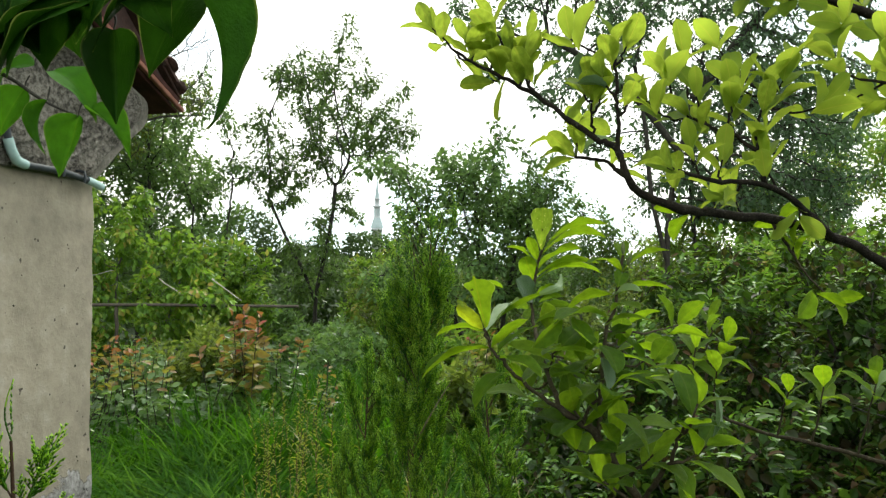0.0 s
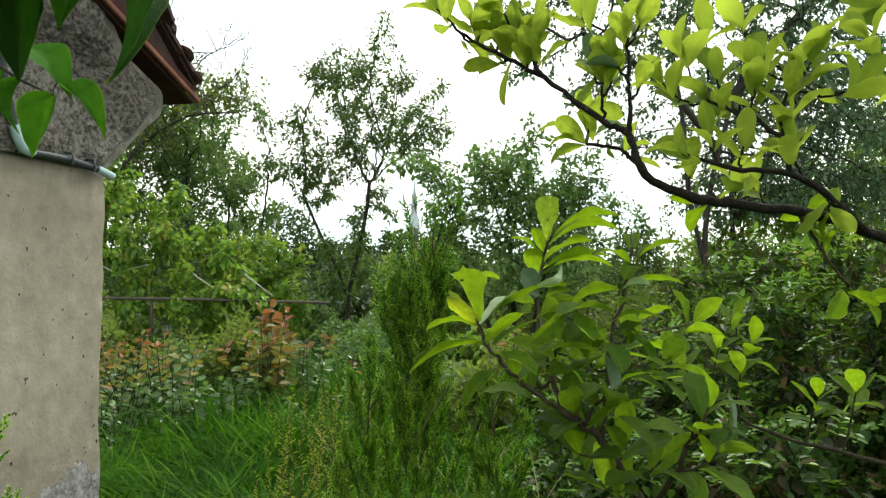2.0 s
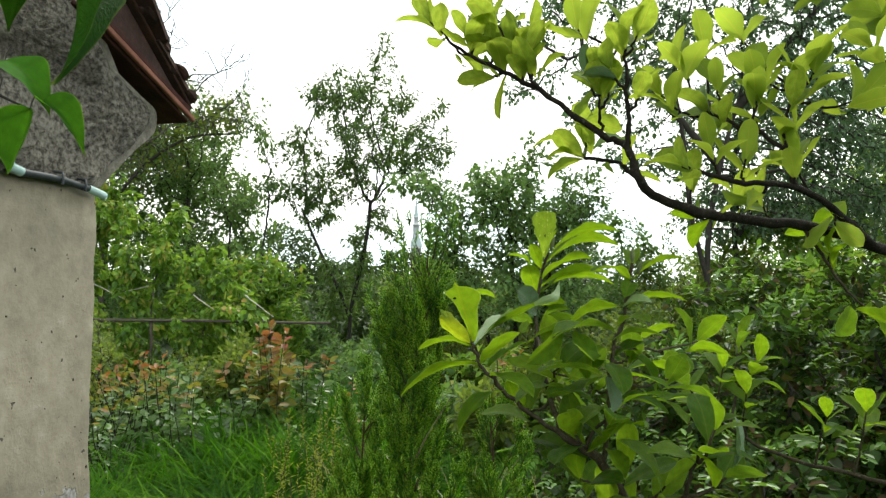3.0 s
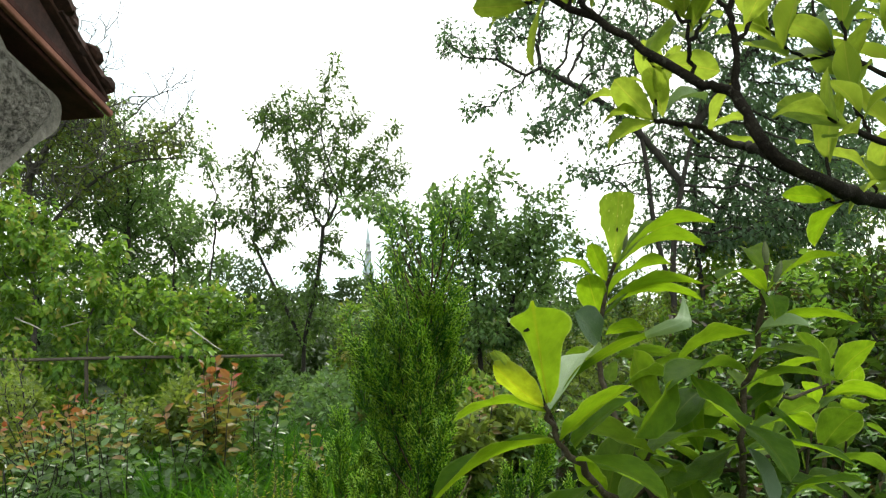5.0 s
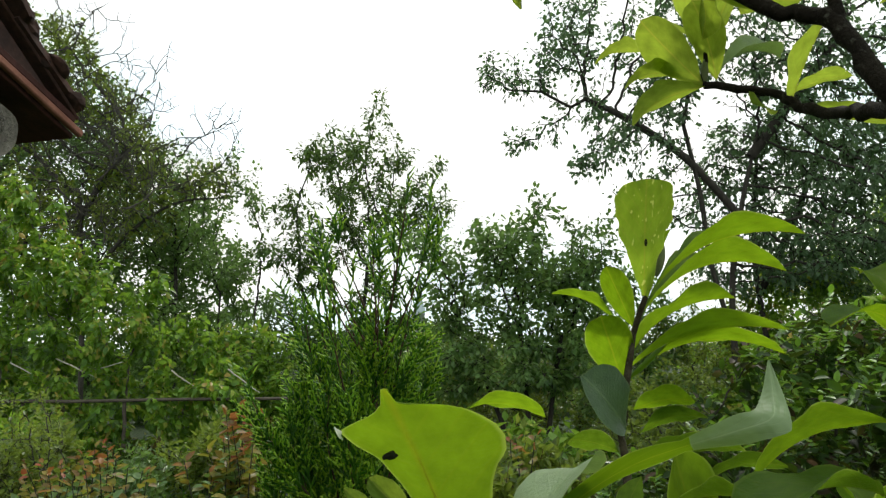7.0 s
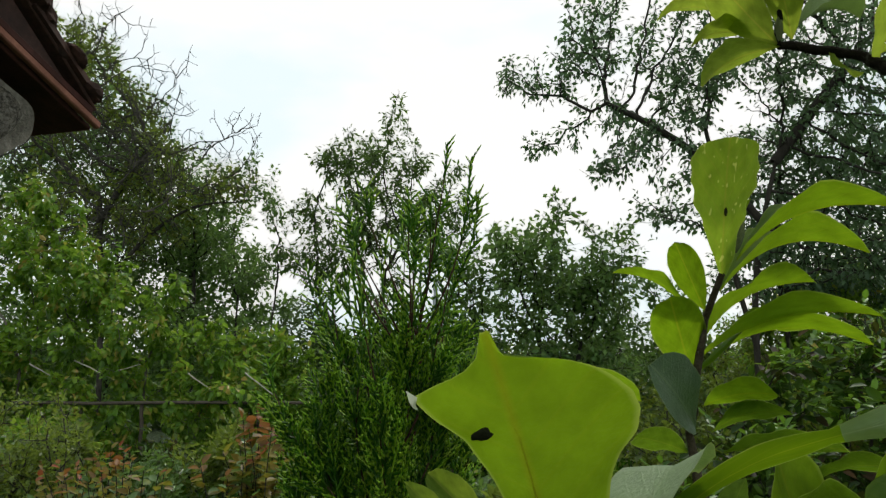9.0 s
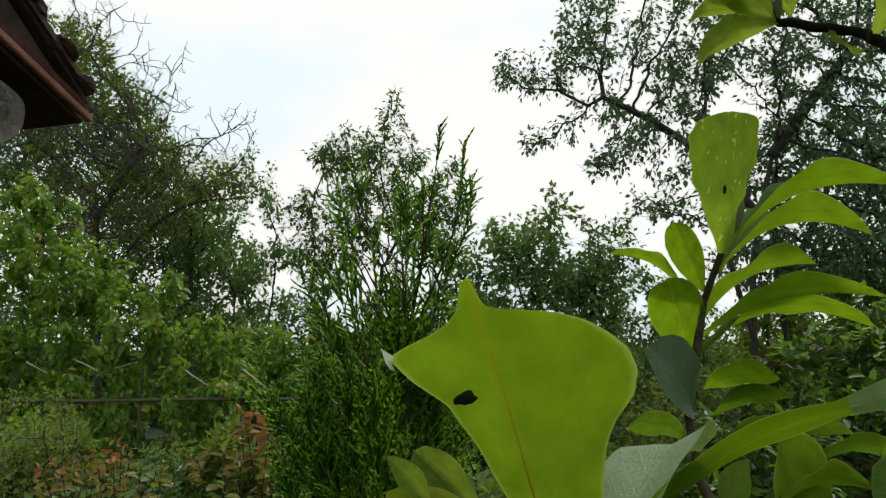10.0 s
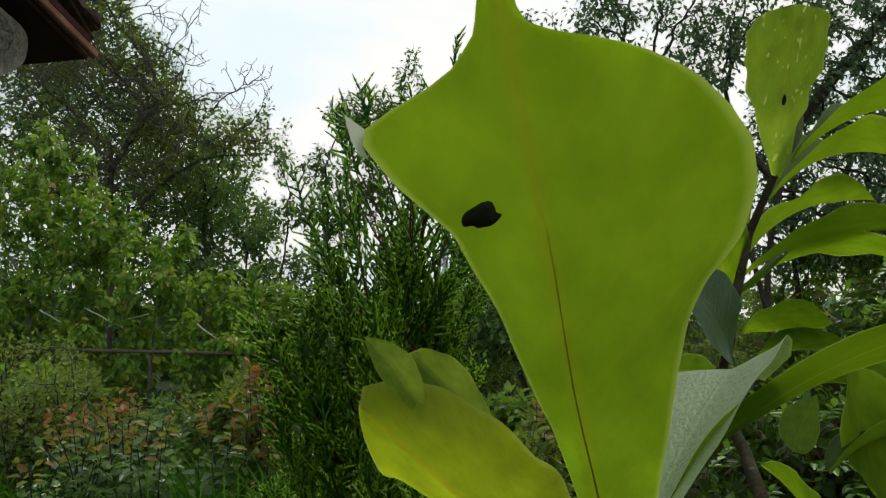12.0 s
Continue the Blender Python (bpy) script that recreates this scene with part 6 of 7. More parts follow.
    lay_leaf(folded, (0.084, 1.551, 1.414), (0.029, 1.505, 1.461), (0.1, 1.0, 0.45), 0.033, MAGNOLIA_YELLOW, tree, "yellowing leaf folded up along its midrib")
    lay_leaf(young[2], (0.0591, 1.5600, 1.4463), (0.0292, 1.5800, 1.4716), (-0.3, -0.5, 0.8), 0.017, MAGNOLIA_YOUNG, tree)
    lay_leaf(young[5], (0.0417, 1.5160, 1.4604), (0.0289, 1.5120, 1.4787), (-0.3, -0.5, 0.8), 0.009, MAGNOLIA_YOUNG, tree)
    leaf((0.088, 1.558, 1.408), (-0.016, 1.552, 1.408), (0.1, 0.5, 1), 0.040, 3)
    leaf((0.100, 1.566, 1.372), (-0.046, 1.512, 1.330), (0.1, 0.35, 1), 0.052, 1)
    # past the twist the sky's reflection is painted in by the pale material
    ribbon_leaf("leaf", [(0.094, 1.558, 1.408), (0.125, 1.592, 1.440), (0.152, 1.606, 1.457), (0.178, 1.604, 1.4715), (0.203, 1.583, 1.485), (0.226, 1.560, 1.496), (0.241, 1.553, 1.503), (0.249, 1.570, 1.513), (0.255, 1.589, 1.531)],
                (0.005, 0.012, 0.018, 0.019, 0.007, 0.016, 0.021, 0.012, 0.001), ((0, 0.6, -0.8), (0, 0.6, -0.8), (0.1, 0.65, -0.75), (0.2, 0.7, -0.7), (0.3, 0.3, -0.9), (0.4, -0.4, -0.8), (0.75, -0.5, -0.45), (0.9, -0.4, -0.2), (0.9, -0.3, 0.0)),
                0.12, 27, 0.505, MAGNOLIA, MAGNOLIA_PALE, tree, "long twisted leaf with its pale tip turned up")
    wedge = broad_leaf("leaf", bitten_off, 0.02, 0.05, 0.03, 28, 26, 8, 0.04)
    for v in wedge.vertices:  # one margin rolls up, the end droops
        v.co.z += 0.035 * max(0.0, (-v.co.y - 0.30) / 0.2) ** 1.5 - 0.10 * max(0.0, (v.co.x - 0.86) / 0.14) ** 2
    lay_leaf(wedge, (0.092, 1.558, 1.410), (0.155, 1.656, 1.472), (-0.50, -0.21, 0.84), 0.058, MAGNOLIA_PALE, tree, "pale upper side of a leaf with a rolled margin")
    leaf((0.075, 1.600, 1.501), (0.131, 1.630, 1.504), (-0.05, 0.35, 1), 0.030, 3)
    limb([(0.100, 1.566, 1.385), (0.075, 1.600, 1.501)], 0.0026, 0.0018, 4)
    leaf((0.10, 1.565, 1.37), (0.175, 1.53, 1.44), (-0.4, 0.6, 0.8), 0.05, 0)
    leaf((0.12, 1.575, 1.35), (0.20, 1.50, 1.33), (0, -0.2, 1), 0.055, 1)
    leaf((0.15, 1.59, 1.32), (0.06, 1.50, 1.27), (0, 0.2, 1), 0.055, 3)

    # the upright shoot with the bitten leaf
    bitten = broad_leaf("leaf", bitten_off, 0.03, 0.06, 0.09, 31, 36, 7, 0.13)
    eaten = lay_leaf(bitten, (0.252, 1.89, 1.588), (0.248, 1.832, 1.692), (0.05, 1, 0.5), 0.055, MAGNOLIA_BITTEN, tree, "leaf with pale bite marks")
    for u, v, r in ((0.90, 0.10, 0.030), (0.46, 0.02, 0.034)):
        speck = bmesh.new()
        bmesh.ops.create_icosphere(speck, subdivisions=2, radius=1.0, matrix=Matrix.Translation((u, v, 0.03 - 0.004)) @ Matrix.Diagonal((r, r * 0.8, 0.012, 1)))
        part("spot", speck, DROPPING, eaten)
    leaf((0.24, 1.962, 1.497), (0.212, 1.915, 1.573), (0.1, 1, 0.4), 0.056, 0)
    leaf((0.232, 1.945, 1.566), (0.168, 1.93, 1.600), (0.2, 0.3, 1), 0.020, 5)
    leaf((0.25, 1.945, 1.56), (0.222, 1.925, 1.622), (0.2, 1, 0.3), 0.034, 2)
    leaf((0.268, 1.90, 1.60), (0.435, 1.965, 1.668), (-0.25, 0.2, 1), 0.042, 5)
    leaf((0.258, 1.92, 1.575), (0.45, 2.06, 1.642), (-0.25, 0.1, 1), 0.045, 5)
    leaf((0.25, 1.95, 1.535), (0.375, 2.02, 1.600), (-0.3, 0.3, 1), 0.048, 1)
    leaf((0.245, 1.96, 1.515), (0.41, 1.96, 1.565), (-0.3, 0.2, 1), 0.05, 5)
    leaf((0.245, 1.965, 1.505), (0.43, 2.03, 1.545), (-0.3, 0.2, 1), 0.048, 3)
    lay_leaf(pale[1], (0.240, 1.965, 1.452), (0.192, 1.900, 1.512), (0.3, -0.9, 0.4), 0.074, MAGNOLIA_GLOSSY, tree)
    leaf((0.2495, 1.9650, 1.4727), (0.3055, 1.9300, 1.4869), (-0.1, 0.75, 0.65), 0.040, 1)
    leaf((0.2535, 1.9620, 1.4486), (0.3147, 1.9300, 1.4724), (-0.1, 0.70, 0.70), 0.034, 3)
    leaf((0.2304, 1.9600, 1.4307), (0.1768, 1.9300, 1.4496), (0.1, 0.75, 0.65), 0.040, 0)
    leaf((0.262, 1.915, 1.595), (0.283, 1.90, 1.655), (-0.8, 0.4, 0.4), 0.018, 2)

    # the shoot that ends in a bud, its leaves spread flat and drooping
    leaf((0.425, 1.750, 1.535), (0.330, 1.675, 1.562), (0.10, 0.10, 1), 0.050, 3)
    leaf((0.430, 1.760, 1.534), (0.540, 1.775, 1.592), (-0.3, 0.10, 1), 0.046, 5)
    leaf((0.430, 1.765, 1.555), (0.445, 1.860, 1.610), (0, -0.4, 1), 0.044, 1)
    leaf((0.425, 1.755, 1.528), (0.395, 1.660, 1.505), (0.2, -0.3, 1), 0.040, 1)
    leaf((0.402, 1.750, 1.478), (0.290, 1.745, 1.446), (0.1, 0.5, 0.85), 0.052, 5)
    leaf((0.242, 1.885, 1.440), (0.322, 1.838, 1.450), (-0.2, 0.70, 0.70), 0.042, 0)
    leaf((0.3449, 1.8100, 1.4370), (0.2619, 1.7900, 1.4288), (0.1, 0.60, 0.75), 0.038, 3)
    leaf((0.2955, 1.7600, 1.4210), (0.2125, 1.7200, 1.4175), (0.1, 0.5, 0.85), 0.040, 5)
    leaf((0.2020, 1.7000, 1.4496), (0.1865, 1.6900, 1.4254), (0.3, 0.8, 0.5), 0.022, 0)
    leaf((0.411, 1.760, 1.472), (0.535, 1.735, 1.503), (-0.1, 0.25, 1), 0.060, 3)
    lay_leaf(pale[0], (0.408, 1.755, 1.476), (0.455, 1.700, 1.492), (-0.2, -0.6, 0.9), 0.030, MAGNOLIA_PALE, tree)
    leaf((0.388, 1.745, 1.425), (0.245, 1.640, 1.428), (0.1, 0.2, 1), 0.060, 1)
    leaf((0.380, 1.745, 1.405), (0.490, 1.695, 1.425), (0, 0.2, 1), 0.060, 3)
    leaf((0.300, 1.705, 1.430), (0.322, 1.600, 1.374), (0.3, -0.4, 0.9), 0.060, 4)
    leaf((0.270, 1.685, 1.428), (0.192, 1.585, 1.372), (0.9, 0.1, 0.4), 0.046, 2)
    leaf((0.352, 1.725, 1.338), (0.215, 1.600, 1.362), (0.1, 0.35, 1), 0.066, 0)
    leaf((0.367, 1.725, 1.360), (0.385, 1.620, 1.318), (0.2, -0.3, 1), 0.062, 1)
    leaf((0.209, 1.625, 1.414), (0.116, 1.560, 1.372), (0.1, 0.3, 1), 0.056, 0)
    leaf((0.398, 1.760, 1.436), (0.440, 1.655, 1.460), (-0.3, 0.3, 1), 0.048, 3)
    leaf((0.359, 1.725, 1.334), (0.235, 1.600, 1.300), (0.1, 0.25, 1), 0.062, 4)
    leaf((0.372, 1.735, 1.320), (0.480, 1.660, 1.330), (-0.1, 0.2, 1), 0.064, 3)
    leaf((0.365, 1.72, 1.26), (0.30, 1.60, 1.265), (0.0, 0.3, 1), 0.060, 1)
    leaf((0.370, 1.73, 1.28), (0.49, 1.70, 1.27), (0.0, -0.1, 1), 0.060, 5)
    leaf((0.283, 1.685, 1.300), (0.170, 1.570, 1.316), (0.1, 0.3, 1), 0.058, 3)
    leaf((0.385, 1.752, 1.37), (0.47, 1.80, 1.41), (-0.2, -0.3, 1), 0.052, 0)
    for line, f, w, long, n, s in ((low, 0.80, (-0.6, -0.5, 0.5), 0.10, 5, 0.11), (low, 0.68, (0.4, -0.6, 0.5), 0.10, 5, 0.11), (low, 0.60, (-0.7, -0.2, 0.3), 0.11, 5, 0.11), (low, 0.9, (0.5, -0.4, 0.6), 0.10, 5, 0.10),
                                   (low, 0.52, (0.3, -0.7, 0.6), 0.13, 5, 0.10), (low_side, 0.95, (0.4, -0.3, 0.7), 0.06, 6, 0.10), (low_side, 0.6, (0.8, -0.2, 0.3), 0.09, 5, 0.10), (middle, 0.35, (0.6, 0.1, -0.3), 0.09, 5, 0.10),
                                   (lower_r, 0.98, (-0.5, -0.1, 0.6), 0.07, 6, 0.095), (lower_r, 0.86, (0.1, -0.2, 1), 0.14, 6, 0.092), (lower_r, 0.7, (-0.1, -0.3, 1), 0.13, 6, 0.092), (lower_r, 0.45, (0.2, -0.2, 1), 0.14, 6, 0.092),
                                   (fore, 0.98, (0.1, 0, 1), 0.05, 7, 0.092), (fore, 0.5, (0.6, 0.1, 0.7), 0.10, 6, 0.085), (lower_r, 0.2, (0.1, -0.3, 1), 0.25, 6, 0.092), (lower_r, 0.32, (0.0, -0.4, 0.9), 0.20, 6, 0.092)):
        twig(line, f, w, long, n, s, spread=1.3)

    # flat whorls that fill the lower crown
    inner = np.concatenate([low, middle, bud_shoot, low_side, lower_r])
    for x, y, z, count in ((0.27, 1.75, 1.36, 4), (0.34, 1.80, 1.31, 5), (0.45, 1.85, 1.375, 5), (0.52, 1.80, 1.32, 5), (0.62, 1.95, 1.39, 5), (0.31, 1.72, 1.12, 4), (0.41, 1.75, 1.13, 4), (0.20, 1.80, 1.25, 4)):
        end = np.array([x, y, z])
        root_ = inner[np.argmin(np.linalg.norm(inner - end, axis=1) + 0.5 * np.maximum(0, inner[:, 2] - z))]
        limb([root_, (root_ + end) / 2 + np.array([0.0, 0.01, -0.015]), end], 0.0034, 0.0022, 4)
        shoot(end, unit(end - root_ + np.array([0, -0.05, 0.15])), count, 0.098, rng.uniform(0, 6), 1.25)

    # the whorl at the end of the short front limb, and single leaves along it
    leaf((0.362, 2.015, 1.844), (0.280, 1.965, 1.905), (-0.1, 0.9, 0.5), 0.058, 0)
    leaf((0.305, 2.030, 1.892), (0.231, 1.990, 1.871), (0.1, 0.3, 1), 0.032, 5)
    leaf((0.340, 2.020, 1.859), (0.262, 1.985, 1.838), (0.1, 0.4, 1), 0.036, 5)
    leaf((0.363, 2.012, 1.840), (0.262, 1.970, 1.788), (-0.3, 0.6, 0.7), 0.038, 5)
    lay_leaf(pale[0], (0.385, 2.020, 1.866), (0.478, 2.070, 1.902), (-0.2, -0.7, 0.8), 0.040, MAGNOLIA_PALE, tree)
    leaf((0.468, 2.030, 1.822), (0.484, 1.965, 1.895), (-0.6, 0.8, 0.2), 0.044, 2)
    leaf((0.472, 2.030, 1.834), (0.527, 2.000, 1.845), (0, 0.4, 1), 0.030, 1)
    leaf((0.475, 2.020, 1.809), (0.545, 1.965, 1.776), (0.1, 0.5, 0.9), 0.036, 0)
    leaf((0.423, 2.030, 1.846), (0.436, 2.000, 1.800), (-0.5, 0.8, 0.3), 0.030, 1)
    shoot((0.372, 2.020, 1.900), (-0.2, -0.1, 1), 4, 0.085, 0.8, 0.8)
    limb([(0.364, 2.017, 1.843), (0.366, 2.022, 1.875), (0.372, 2.020, 1.900)], 0.0035, 0.0024, 3)
    limb([(0.364, 2.017, 1.843), (0.335, 2.025, 1.872), (0.305, 2.030, 1.892)], 0.0028, 0.0018, 3)

    # the upper limbs
    shoot(fork_up[-1], (0.0, 0, 1), 6, 0.095, 0.4)
    shoot(bend_up[-1], (-0.1, 0, 1), 5, 0.09, 1.4)
    shoot(tip_up[-1], (-0.3, 0.1, 1), 6, 0.095, 0.9)
    shoot(upper[-1], (-0.6, 0, 0.8), 5, 0.085, 2.0)
    shoot(second[-1], (-0.7, -0.1, 0.4), 4, 0.085, 0.3)
    shoot(third[-1], (-0.7, 0, 0.6), 5, 0.095, 1.1)
    shoot(third_up[-1], (0.2, 0, 1), 6, 0.10, 0.2)
    shoot(under[-1], (0.5, 0, -0.2), 5, 0.085, 0.2)
    twig(under, 0.6, (-0.3, -0.2, 0.6), 0.05, 4, 0.075)
    for i, f in enumerate((0.35, 0.6, 0.85)):
        twig(fork_up, f, (0.6 * (-1) ** i, -0.1, 0.6), 0.045, 3, 0.085)
    for i, f in enumerate((0.5, 0.8)):
        twig(bend_up, f, (0.6 * (-1) ** i, 0.1, 0.6), 0.03, 3, 0.08)
    for i, f in enumerate((0.35, 0.65)):
        twig(tip_up, f, (0.6 * (-1) ** (i + 1), 0.1, 0.6), 0.05, 4, 0.085)
    for i, f in enumerate((0.42, 0.50, 0.58, 0.65, 0.72, 0.80, 0.88)):
        twig(upper, f, (0.35 * (-1) ** i, 0.2, 0.8 if i % 3 else -0.35), rng.uniform(0.03, 0.08), 4, 0.082)
    for i, f in enumerate((0.40, 0.52, 0.60, 0.70, 0.80)):
        twig(main, f, (0.25 * (-1) ** i - 0.1, 0.5, 0.7 if i % 3 else -0.25), rng.uniform(0.04, 0.08), 3, 0.08)
    for i, f in enumerate((0.3, 0.42, 0.54, 0.64, 0.74, 0.84)):
        twig(second, f, (0.2 * (-1) ** i - 0.1, 0.1, 0.9 if i % 3 else -0.4), rng.uniform(0.04, 0.09), 4, 0.085, True)
    for i, f in enumerate((0.3, 0.5, 0.7, 0.85)):
        twig(third, f, (0.3 * (-1) ** i, 0.1, 0.8), rng.uniform(0.05, 0.09), 4, 0.092, True)
    for i, f in enumerate((0.45, 0.52, 0.6, 0.68, 0.76, 0.84, 0.92, 0.98)):
        twig(high, f, (-0.3, 0.3 * (-1) ** i, -0.5 if i % 2 else 0.6), rng.uniform(0.06, 0.14), 7, 0.10, True)
    for i, f in enumerate((0.4, 0.5, 0.6, 0.7, 0.8, 0.9, 0.98)):
        twig(right, f, (-0.3, 0.3 * (-1) ** i, 0.7 if i % 2 else -0.3), rng.uniform(0.05, 0.12), 7, 0.10, True)

    # upright twigs over the upper limbs
    spine = np.concatenate([upper, fork_up, second, third, third_up, high, right])
    for x, y, z, count in ((0.34, 1.95, 2.15, 4), (0.54, 1.95, 1.985, 5), (0.60, 2.0, 2.08, 4), (0.90, 1.92, 2.06, 6), (0.78, 2.1, 2.18, 3), (1.02, 1.97, 1.98, 5), (1.06, 2.0, 2.12, 5), (0.69, 2.1, 2.15, 4), (0.80, 2.0, 2.05, 4), (0.16, 1.96, 2.09, 4)):
        end = np.array([x, y, z])
        near_ = spine[np.argmin(np.linalg.norm(spine - end, axis=1) + 0.6 * np.maximum(0, spine[:, 2] - z))]
        limb([near_, (near_ + end) / 2 + np.array([0.01, 0.02, -0.02]), end], 0.0042, 0.0024, 4)
        shoot(end, unit(end - near_ + np.array([0, 0, 0.12])), count, 0.095, rng.uniform(0, 6), 0.95, True)

    # the farther leaves as one mesh
    shapes = []
    for me in kinds:
        co = np.empty(len(me.vertices) * 3, np.float32)
        me.vertices.foreach_get("co", co)
        uv, rim = np.empty(len(me.loops) * 2, np.float32), np.empty(len(me.loops) * 2, np.float32)
        me.uv_layers["leaf"].data.foreach_get("uv", uv)
        me.uv_layers["rim"].data.foreach_get("uv", rim)
        shapes.append((co.reshape(-1, 3), np.array([p.vertices[:] for p in me.polygons]), uv, rim))
    verts, quads, uvs, rims, n = [], [], [], [], 0
    for kind, base, tip, top, wide in rest:
        co, faces, uv, rim = shapes[kind]
        way = tip - base
        long = np.linalg.norm(way)
        way = way / long
        side = unit(np.cross(top, way))
        verts.append(base - np.array(root) + co[:, :1] * way * long + co[:, 1:2] * side * wide + co[:, 2:] * np.cross(way, side) * long)
        quads.append(faces + n)
        uvs.append(uv)
        rims.append(rim)
        n += len(co)
    me = smooth(mesh_of("foliage", np.concatenate(verts), np.concatenate(quads)))
    me.uv_layers.new(name="leaf").data.foreach_set("uv", np.concatenate(uvs))
    me.uv_layers.new(name="rim").data.foreach_set("uv", np.concatenate(rims))
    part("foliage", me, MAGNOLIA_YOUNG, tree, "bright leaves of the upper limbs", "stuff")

    part("trunk", tubes_mesh("trunk", limbs[:1], 10), BARK_MAGNOLIA, tree)
    for k, chain in enumerate(limbs[1:]):
        name = "branch" if k < 20 else "twig"
        part(name, tubes_mesh(name, [chain], 8), BARK_SHOOT if chain[0][-1, 2] < 1.65 else BARK_MAGNOLIA, tree)
    for at, way in (((0.429, 1.754, 1.574), (-0.02, 0, 1)), ((0.440, 1.756, 1.548), (0.3, -0.1, 1)), ((0.364, 2.017, 1.846), (0.1, 0, 1)), ((0.268, 1.905, 1.608), (0.3, -0.1, 1)), ((0.93, 2.60, 1.30), (0, 0, 1)), ((0.661, 1.97, 1.947), (-0.3, 0, 1))):
        at, way = np.array(at), unit(way)
        t = np.linspace(0, 1, 7)
        part("bud", tubes_mesh("bud", [(at + way * 0.032 * t[:, None] - np.array(root), 0.0052 * np.sin(np.pi * (0.12 + 0.86 * t)) ** 0.8)], 8), BUD, tree)
    return tree


build_magnolia()


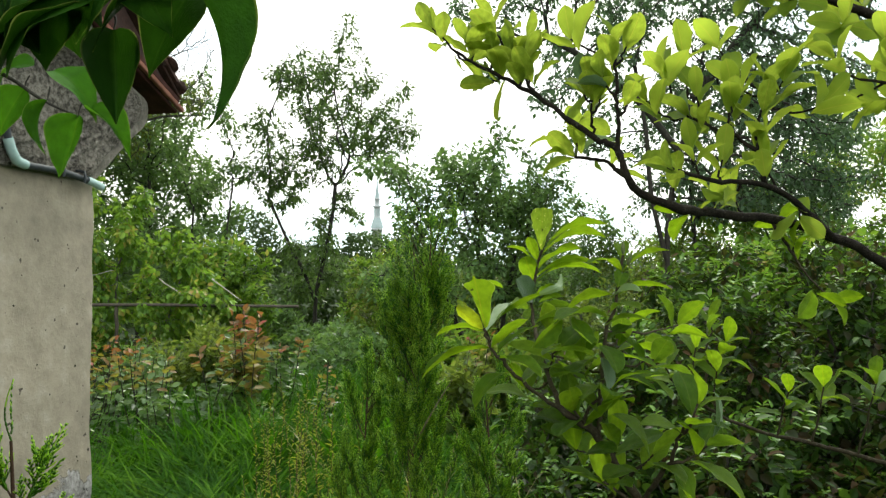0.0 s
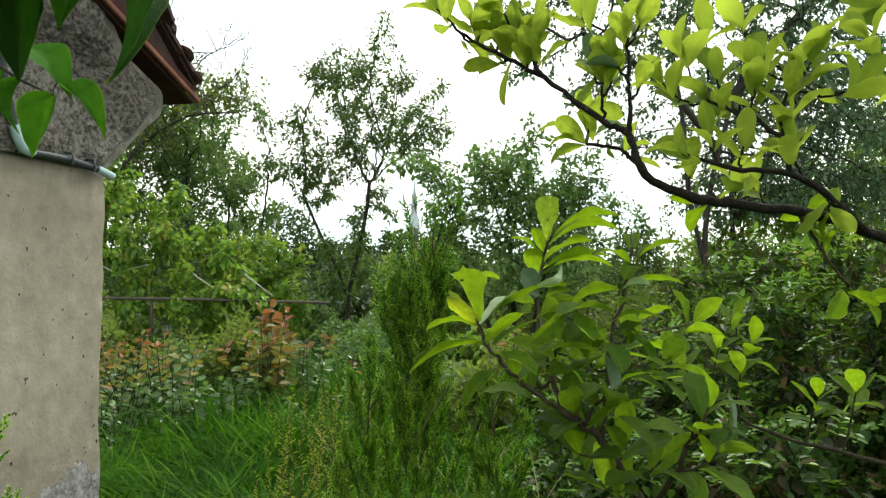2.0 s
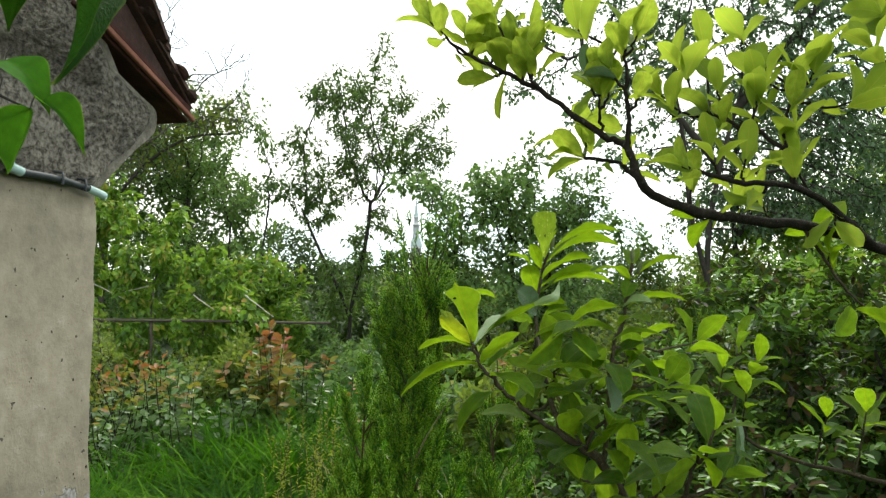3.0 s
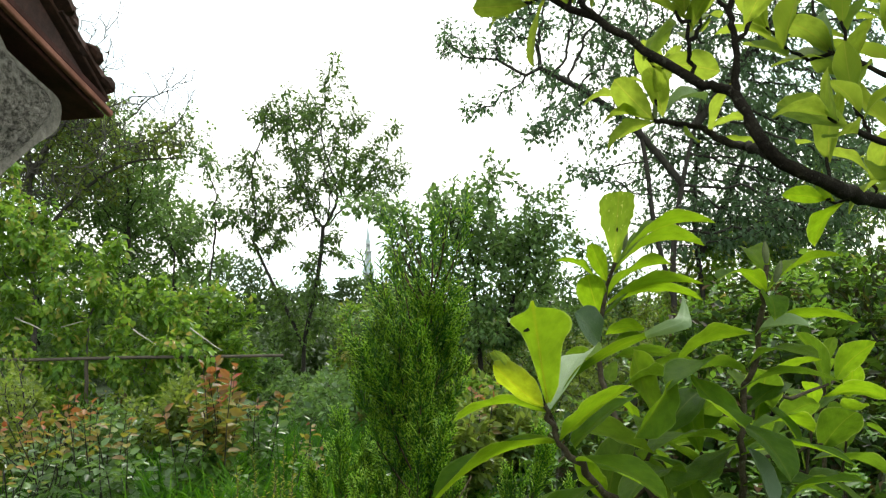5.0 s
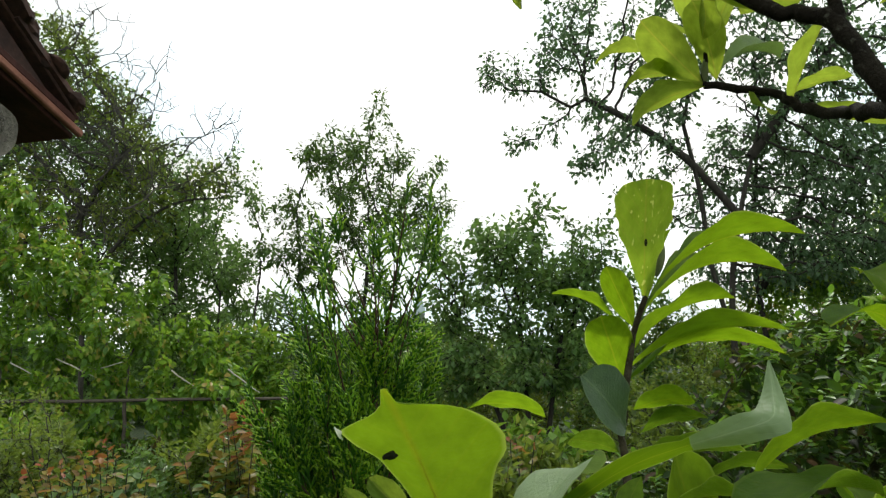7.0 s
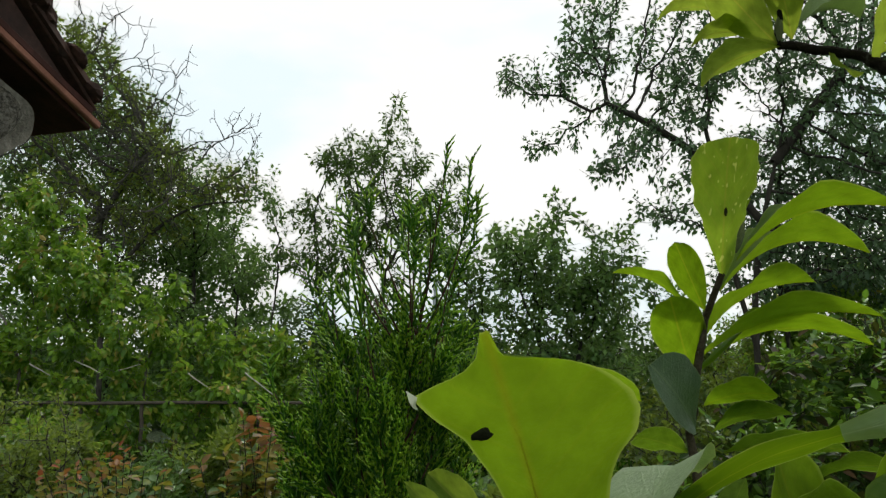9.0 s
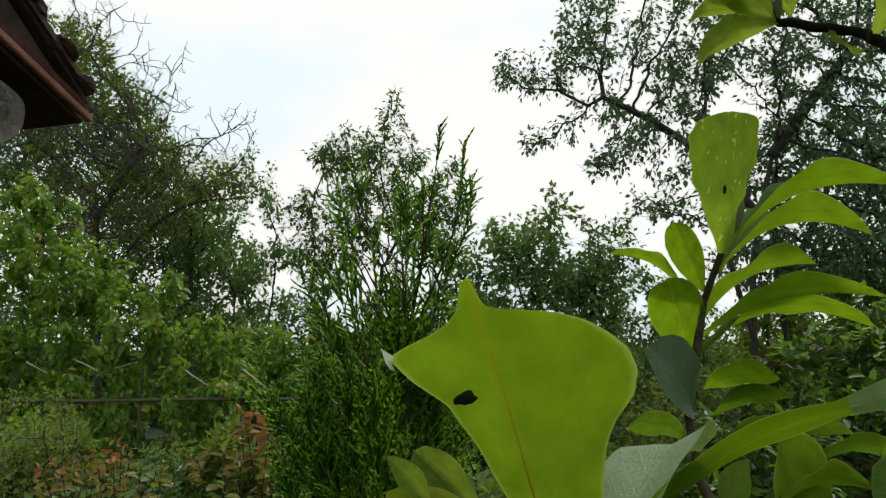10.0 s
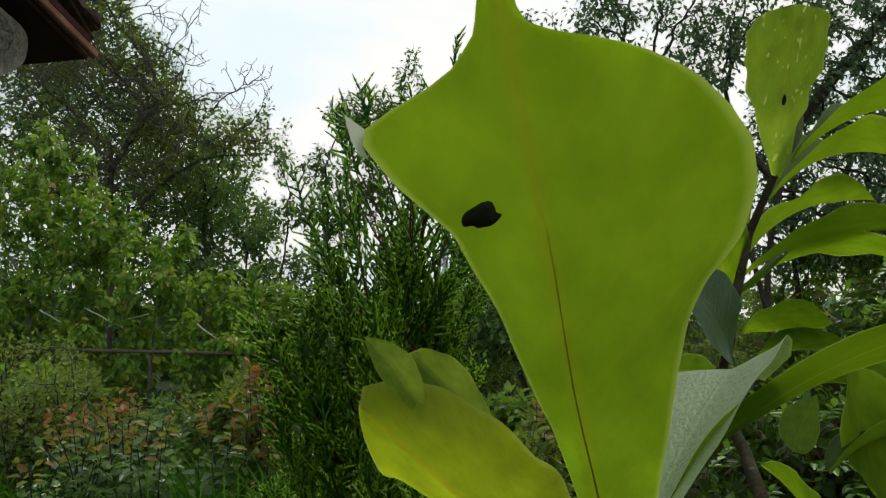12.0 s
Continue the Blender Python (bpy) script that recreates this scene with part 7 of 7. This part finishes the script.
# ---- the lilac overhead ----
def build_lilac():
    rng = np.random.default_rng(91)
    root = Vector((-1.15, 0.75, 0.0))
    tree = thing("lilac", root, "lilac branch with drooping heart-shaped dark green leaves", "shrub")
    limbs = []

    def limb(points, r0, r1):
        line = curve_through(points, 5)
        limbs.append((line - np.array(root), np.linspace(r0, r1, len(line))))
        return line

    limb([(-1.15, 0.75, -0.05), (-1.12, 0.78, 0.8), (-1.0, 0.82, 1.5), (-0.75, 0.80, 1.88), (-0.45, 0.76, 1.83), (-0.24, 0.745, 1.845)], 0.02, 0.003)
    limb([(-1.0, 0.82, 1.5), (-0.98, 1.1, 1.9), (-0.86, 1.36, 1.92), (-0.77, 1.42, 1.865), (-0.704, 1.42, 1.835)], 0.007, 0.0015)
    shapes = ((0.06, 0.16, 0.04), (0.12, 0.24, 0.05), (-0.04, 0.30, 0.04), (0.16, 0.12, 0.06))
    lit_kinds = [broad_leaf("leaf", heart, arch, fold, ripple, 46 + i, 18, 5) for i, (arch, fold, ripple) in enumerate(shapes)]
    kinds = [broad_leaf("leaf", heart, arch, fold, ripple, 41 + i, 18, 5) for i, (arch, fold, ripple) in enumerate(((0.06, 0.16, 0.04), (0.12, 0.24, 0.05), (-0.04, 0.30, 0.04), (0.16, 0.12, 0.06)))]

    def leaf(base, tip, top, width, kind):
        # beyond y 1.2 the lit copy, nearer the one with shade in its colour
        lay_leaf(lit_kinds[kind], base, tip, top, width, LILAC_LIT, tree) if base[1] > 1.2 else lay_leaf(kinds[kind], base, tip, top, width, LILAC, tree)
        mid = (np.array(base) + np.array([0.0, 0.004, 0.012]))
        limb([np.array(base) + np.array([rng.normal(0, 0.006), 0.01, 0.028]), mid, base], 0.0016, 0.0010)

    leaf((-0.248, 0.70, 1.83), (-0.206, 0.695, 1.680), (0.75, 0.35, 0.1), 0.075, 1)
    leaf((-0.252, 0.745, 1.836), (-0.303, 0.75, 1.742), (0.2, -0.8, 0.5), 0.07, 0)
    leaf((-0.337, 0.75, 1.790), (-0.331, 0.745, 1.690), (0.25, -0.9, 0.2), 0.055, 2)
    leaf((-0.262, 0.70, 1.815), (-0.345, 0.69, 1.772), (0.1, -0.55, 0.8), 0.075, 3)
    leaf((-0.36, 0.72, 1.822), (-0.475, 0.73, 1.742), (0.15, -0.6, 0.8), 0.085, 0)
    leaf((-0.43, 0.74, 1.84), (-0.50, 0.75, 1.70), (0.4, -0.8, 0.3), 0.08, 1)
    leaf((-0.338, 0.705, 1.806), (-0.428, 0.70, 1.738), (0.15, -0.7, 0.7), 0.086, 3)
    leaf((-0.322, 0.715, 1.838), (-0.418, 0.71, 1.800), (0.1, -0.6, 0.8), 0.080, 0)
    leaf((-0.300, 0.700, 1.848), (-0.262, 0.70, 1.770), (-0.2, -0.8, 0.5), 0.070, 3)
    leaf((-0.310, 0.735, 1.862), (-0.372, 0.725, 1.775), (0.2, -0.7, 0.6), 0.092, 3)
    leaf((-0.462, 0.735, 1.842), (-0.400, 0.725, 1.760), (-0.1, -0.7, 0.6), 0.088, 0)
    leaf((-0.430, 0.755, 1.868), (-0.345, 0.745, 1.800), (0.1, -0.6, 0.7), 0.085, 3)
    leaf((-0.40, 0.78, 1.85), (-0.40, 0.80, 1.775), (0.0, -0.8, 0.5), 0.07, 3)
    leaf((-0.345, 0.72, 1.805), (-0.445, 0.715, 1.735), (0.2, -0.6, 0.8), 0.092, 1)
    leaf((-0.240, 0.71, 1.812), (-0.345, 0.705, 1.768), (0.1, -0.5, 0.8), 0.072, 3)
    leaf((-0.390, 0.74, 1.83), (-0.400, 0.735, 1.745), (0.1, -0.7, 0.5), 0.080, 0)
    leaf((-0.755, 1.42, 1.925), (-0.665, 1.42, 1.835), (0.3, -0.6, 0.8), 0.085, 3)
    leaf((-0.690, 1.42, 1.850), (-0.596, 1.415, 1.757), (0.5, -0.5, 0.6), 0.062, 1)
    leaf((-0.705, 1.42, 1.838), (-0.735, 1.41, 1.714), (-0.1, -0.95, 0.1), 0.078, 2)
    leaf((-0.765, 1.42, 1.868), (-0.778, 1.42, 1.764), (-0.9, -0.3, 0.1), 0.055, 1)
    leaf((-0.81, 1.42, 1.89), (-0.865, 1.42, 1.79), (0.1, -0.9, 0.2), 0.075, 0)
    leaf((-0.78, 1.40, 1.93), (-0.86, 1.41, 1.90), (0.1, -0.6, 0.8), 0.07, 3)
    for k, chain in enumerate(limbs):
        name = "branch" if k < 2 else "leaf_stalk"
        part(name, tubes_mesh(name, [chain], 7), BARK_DARK, tree)


build_lilac()
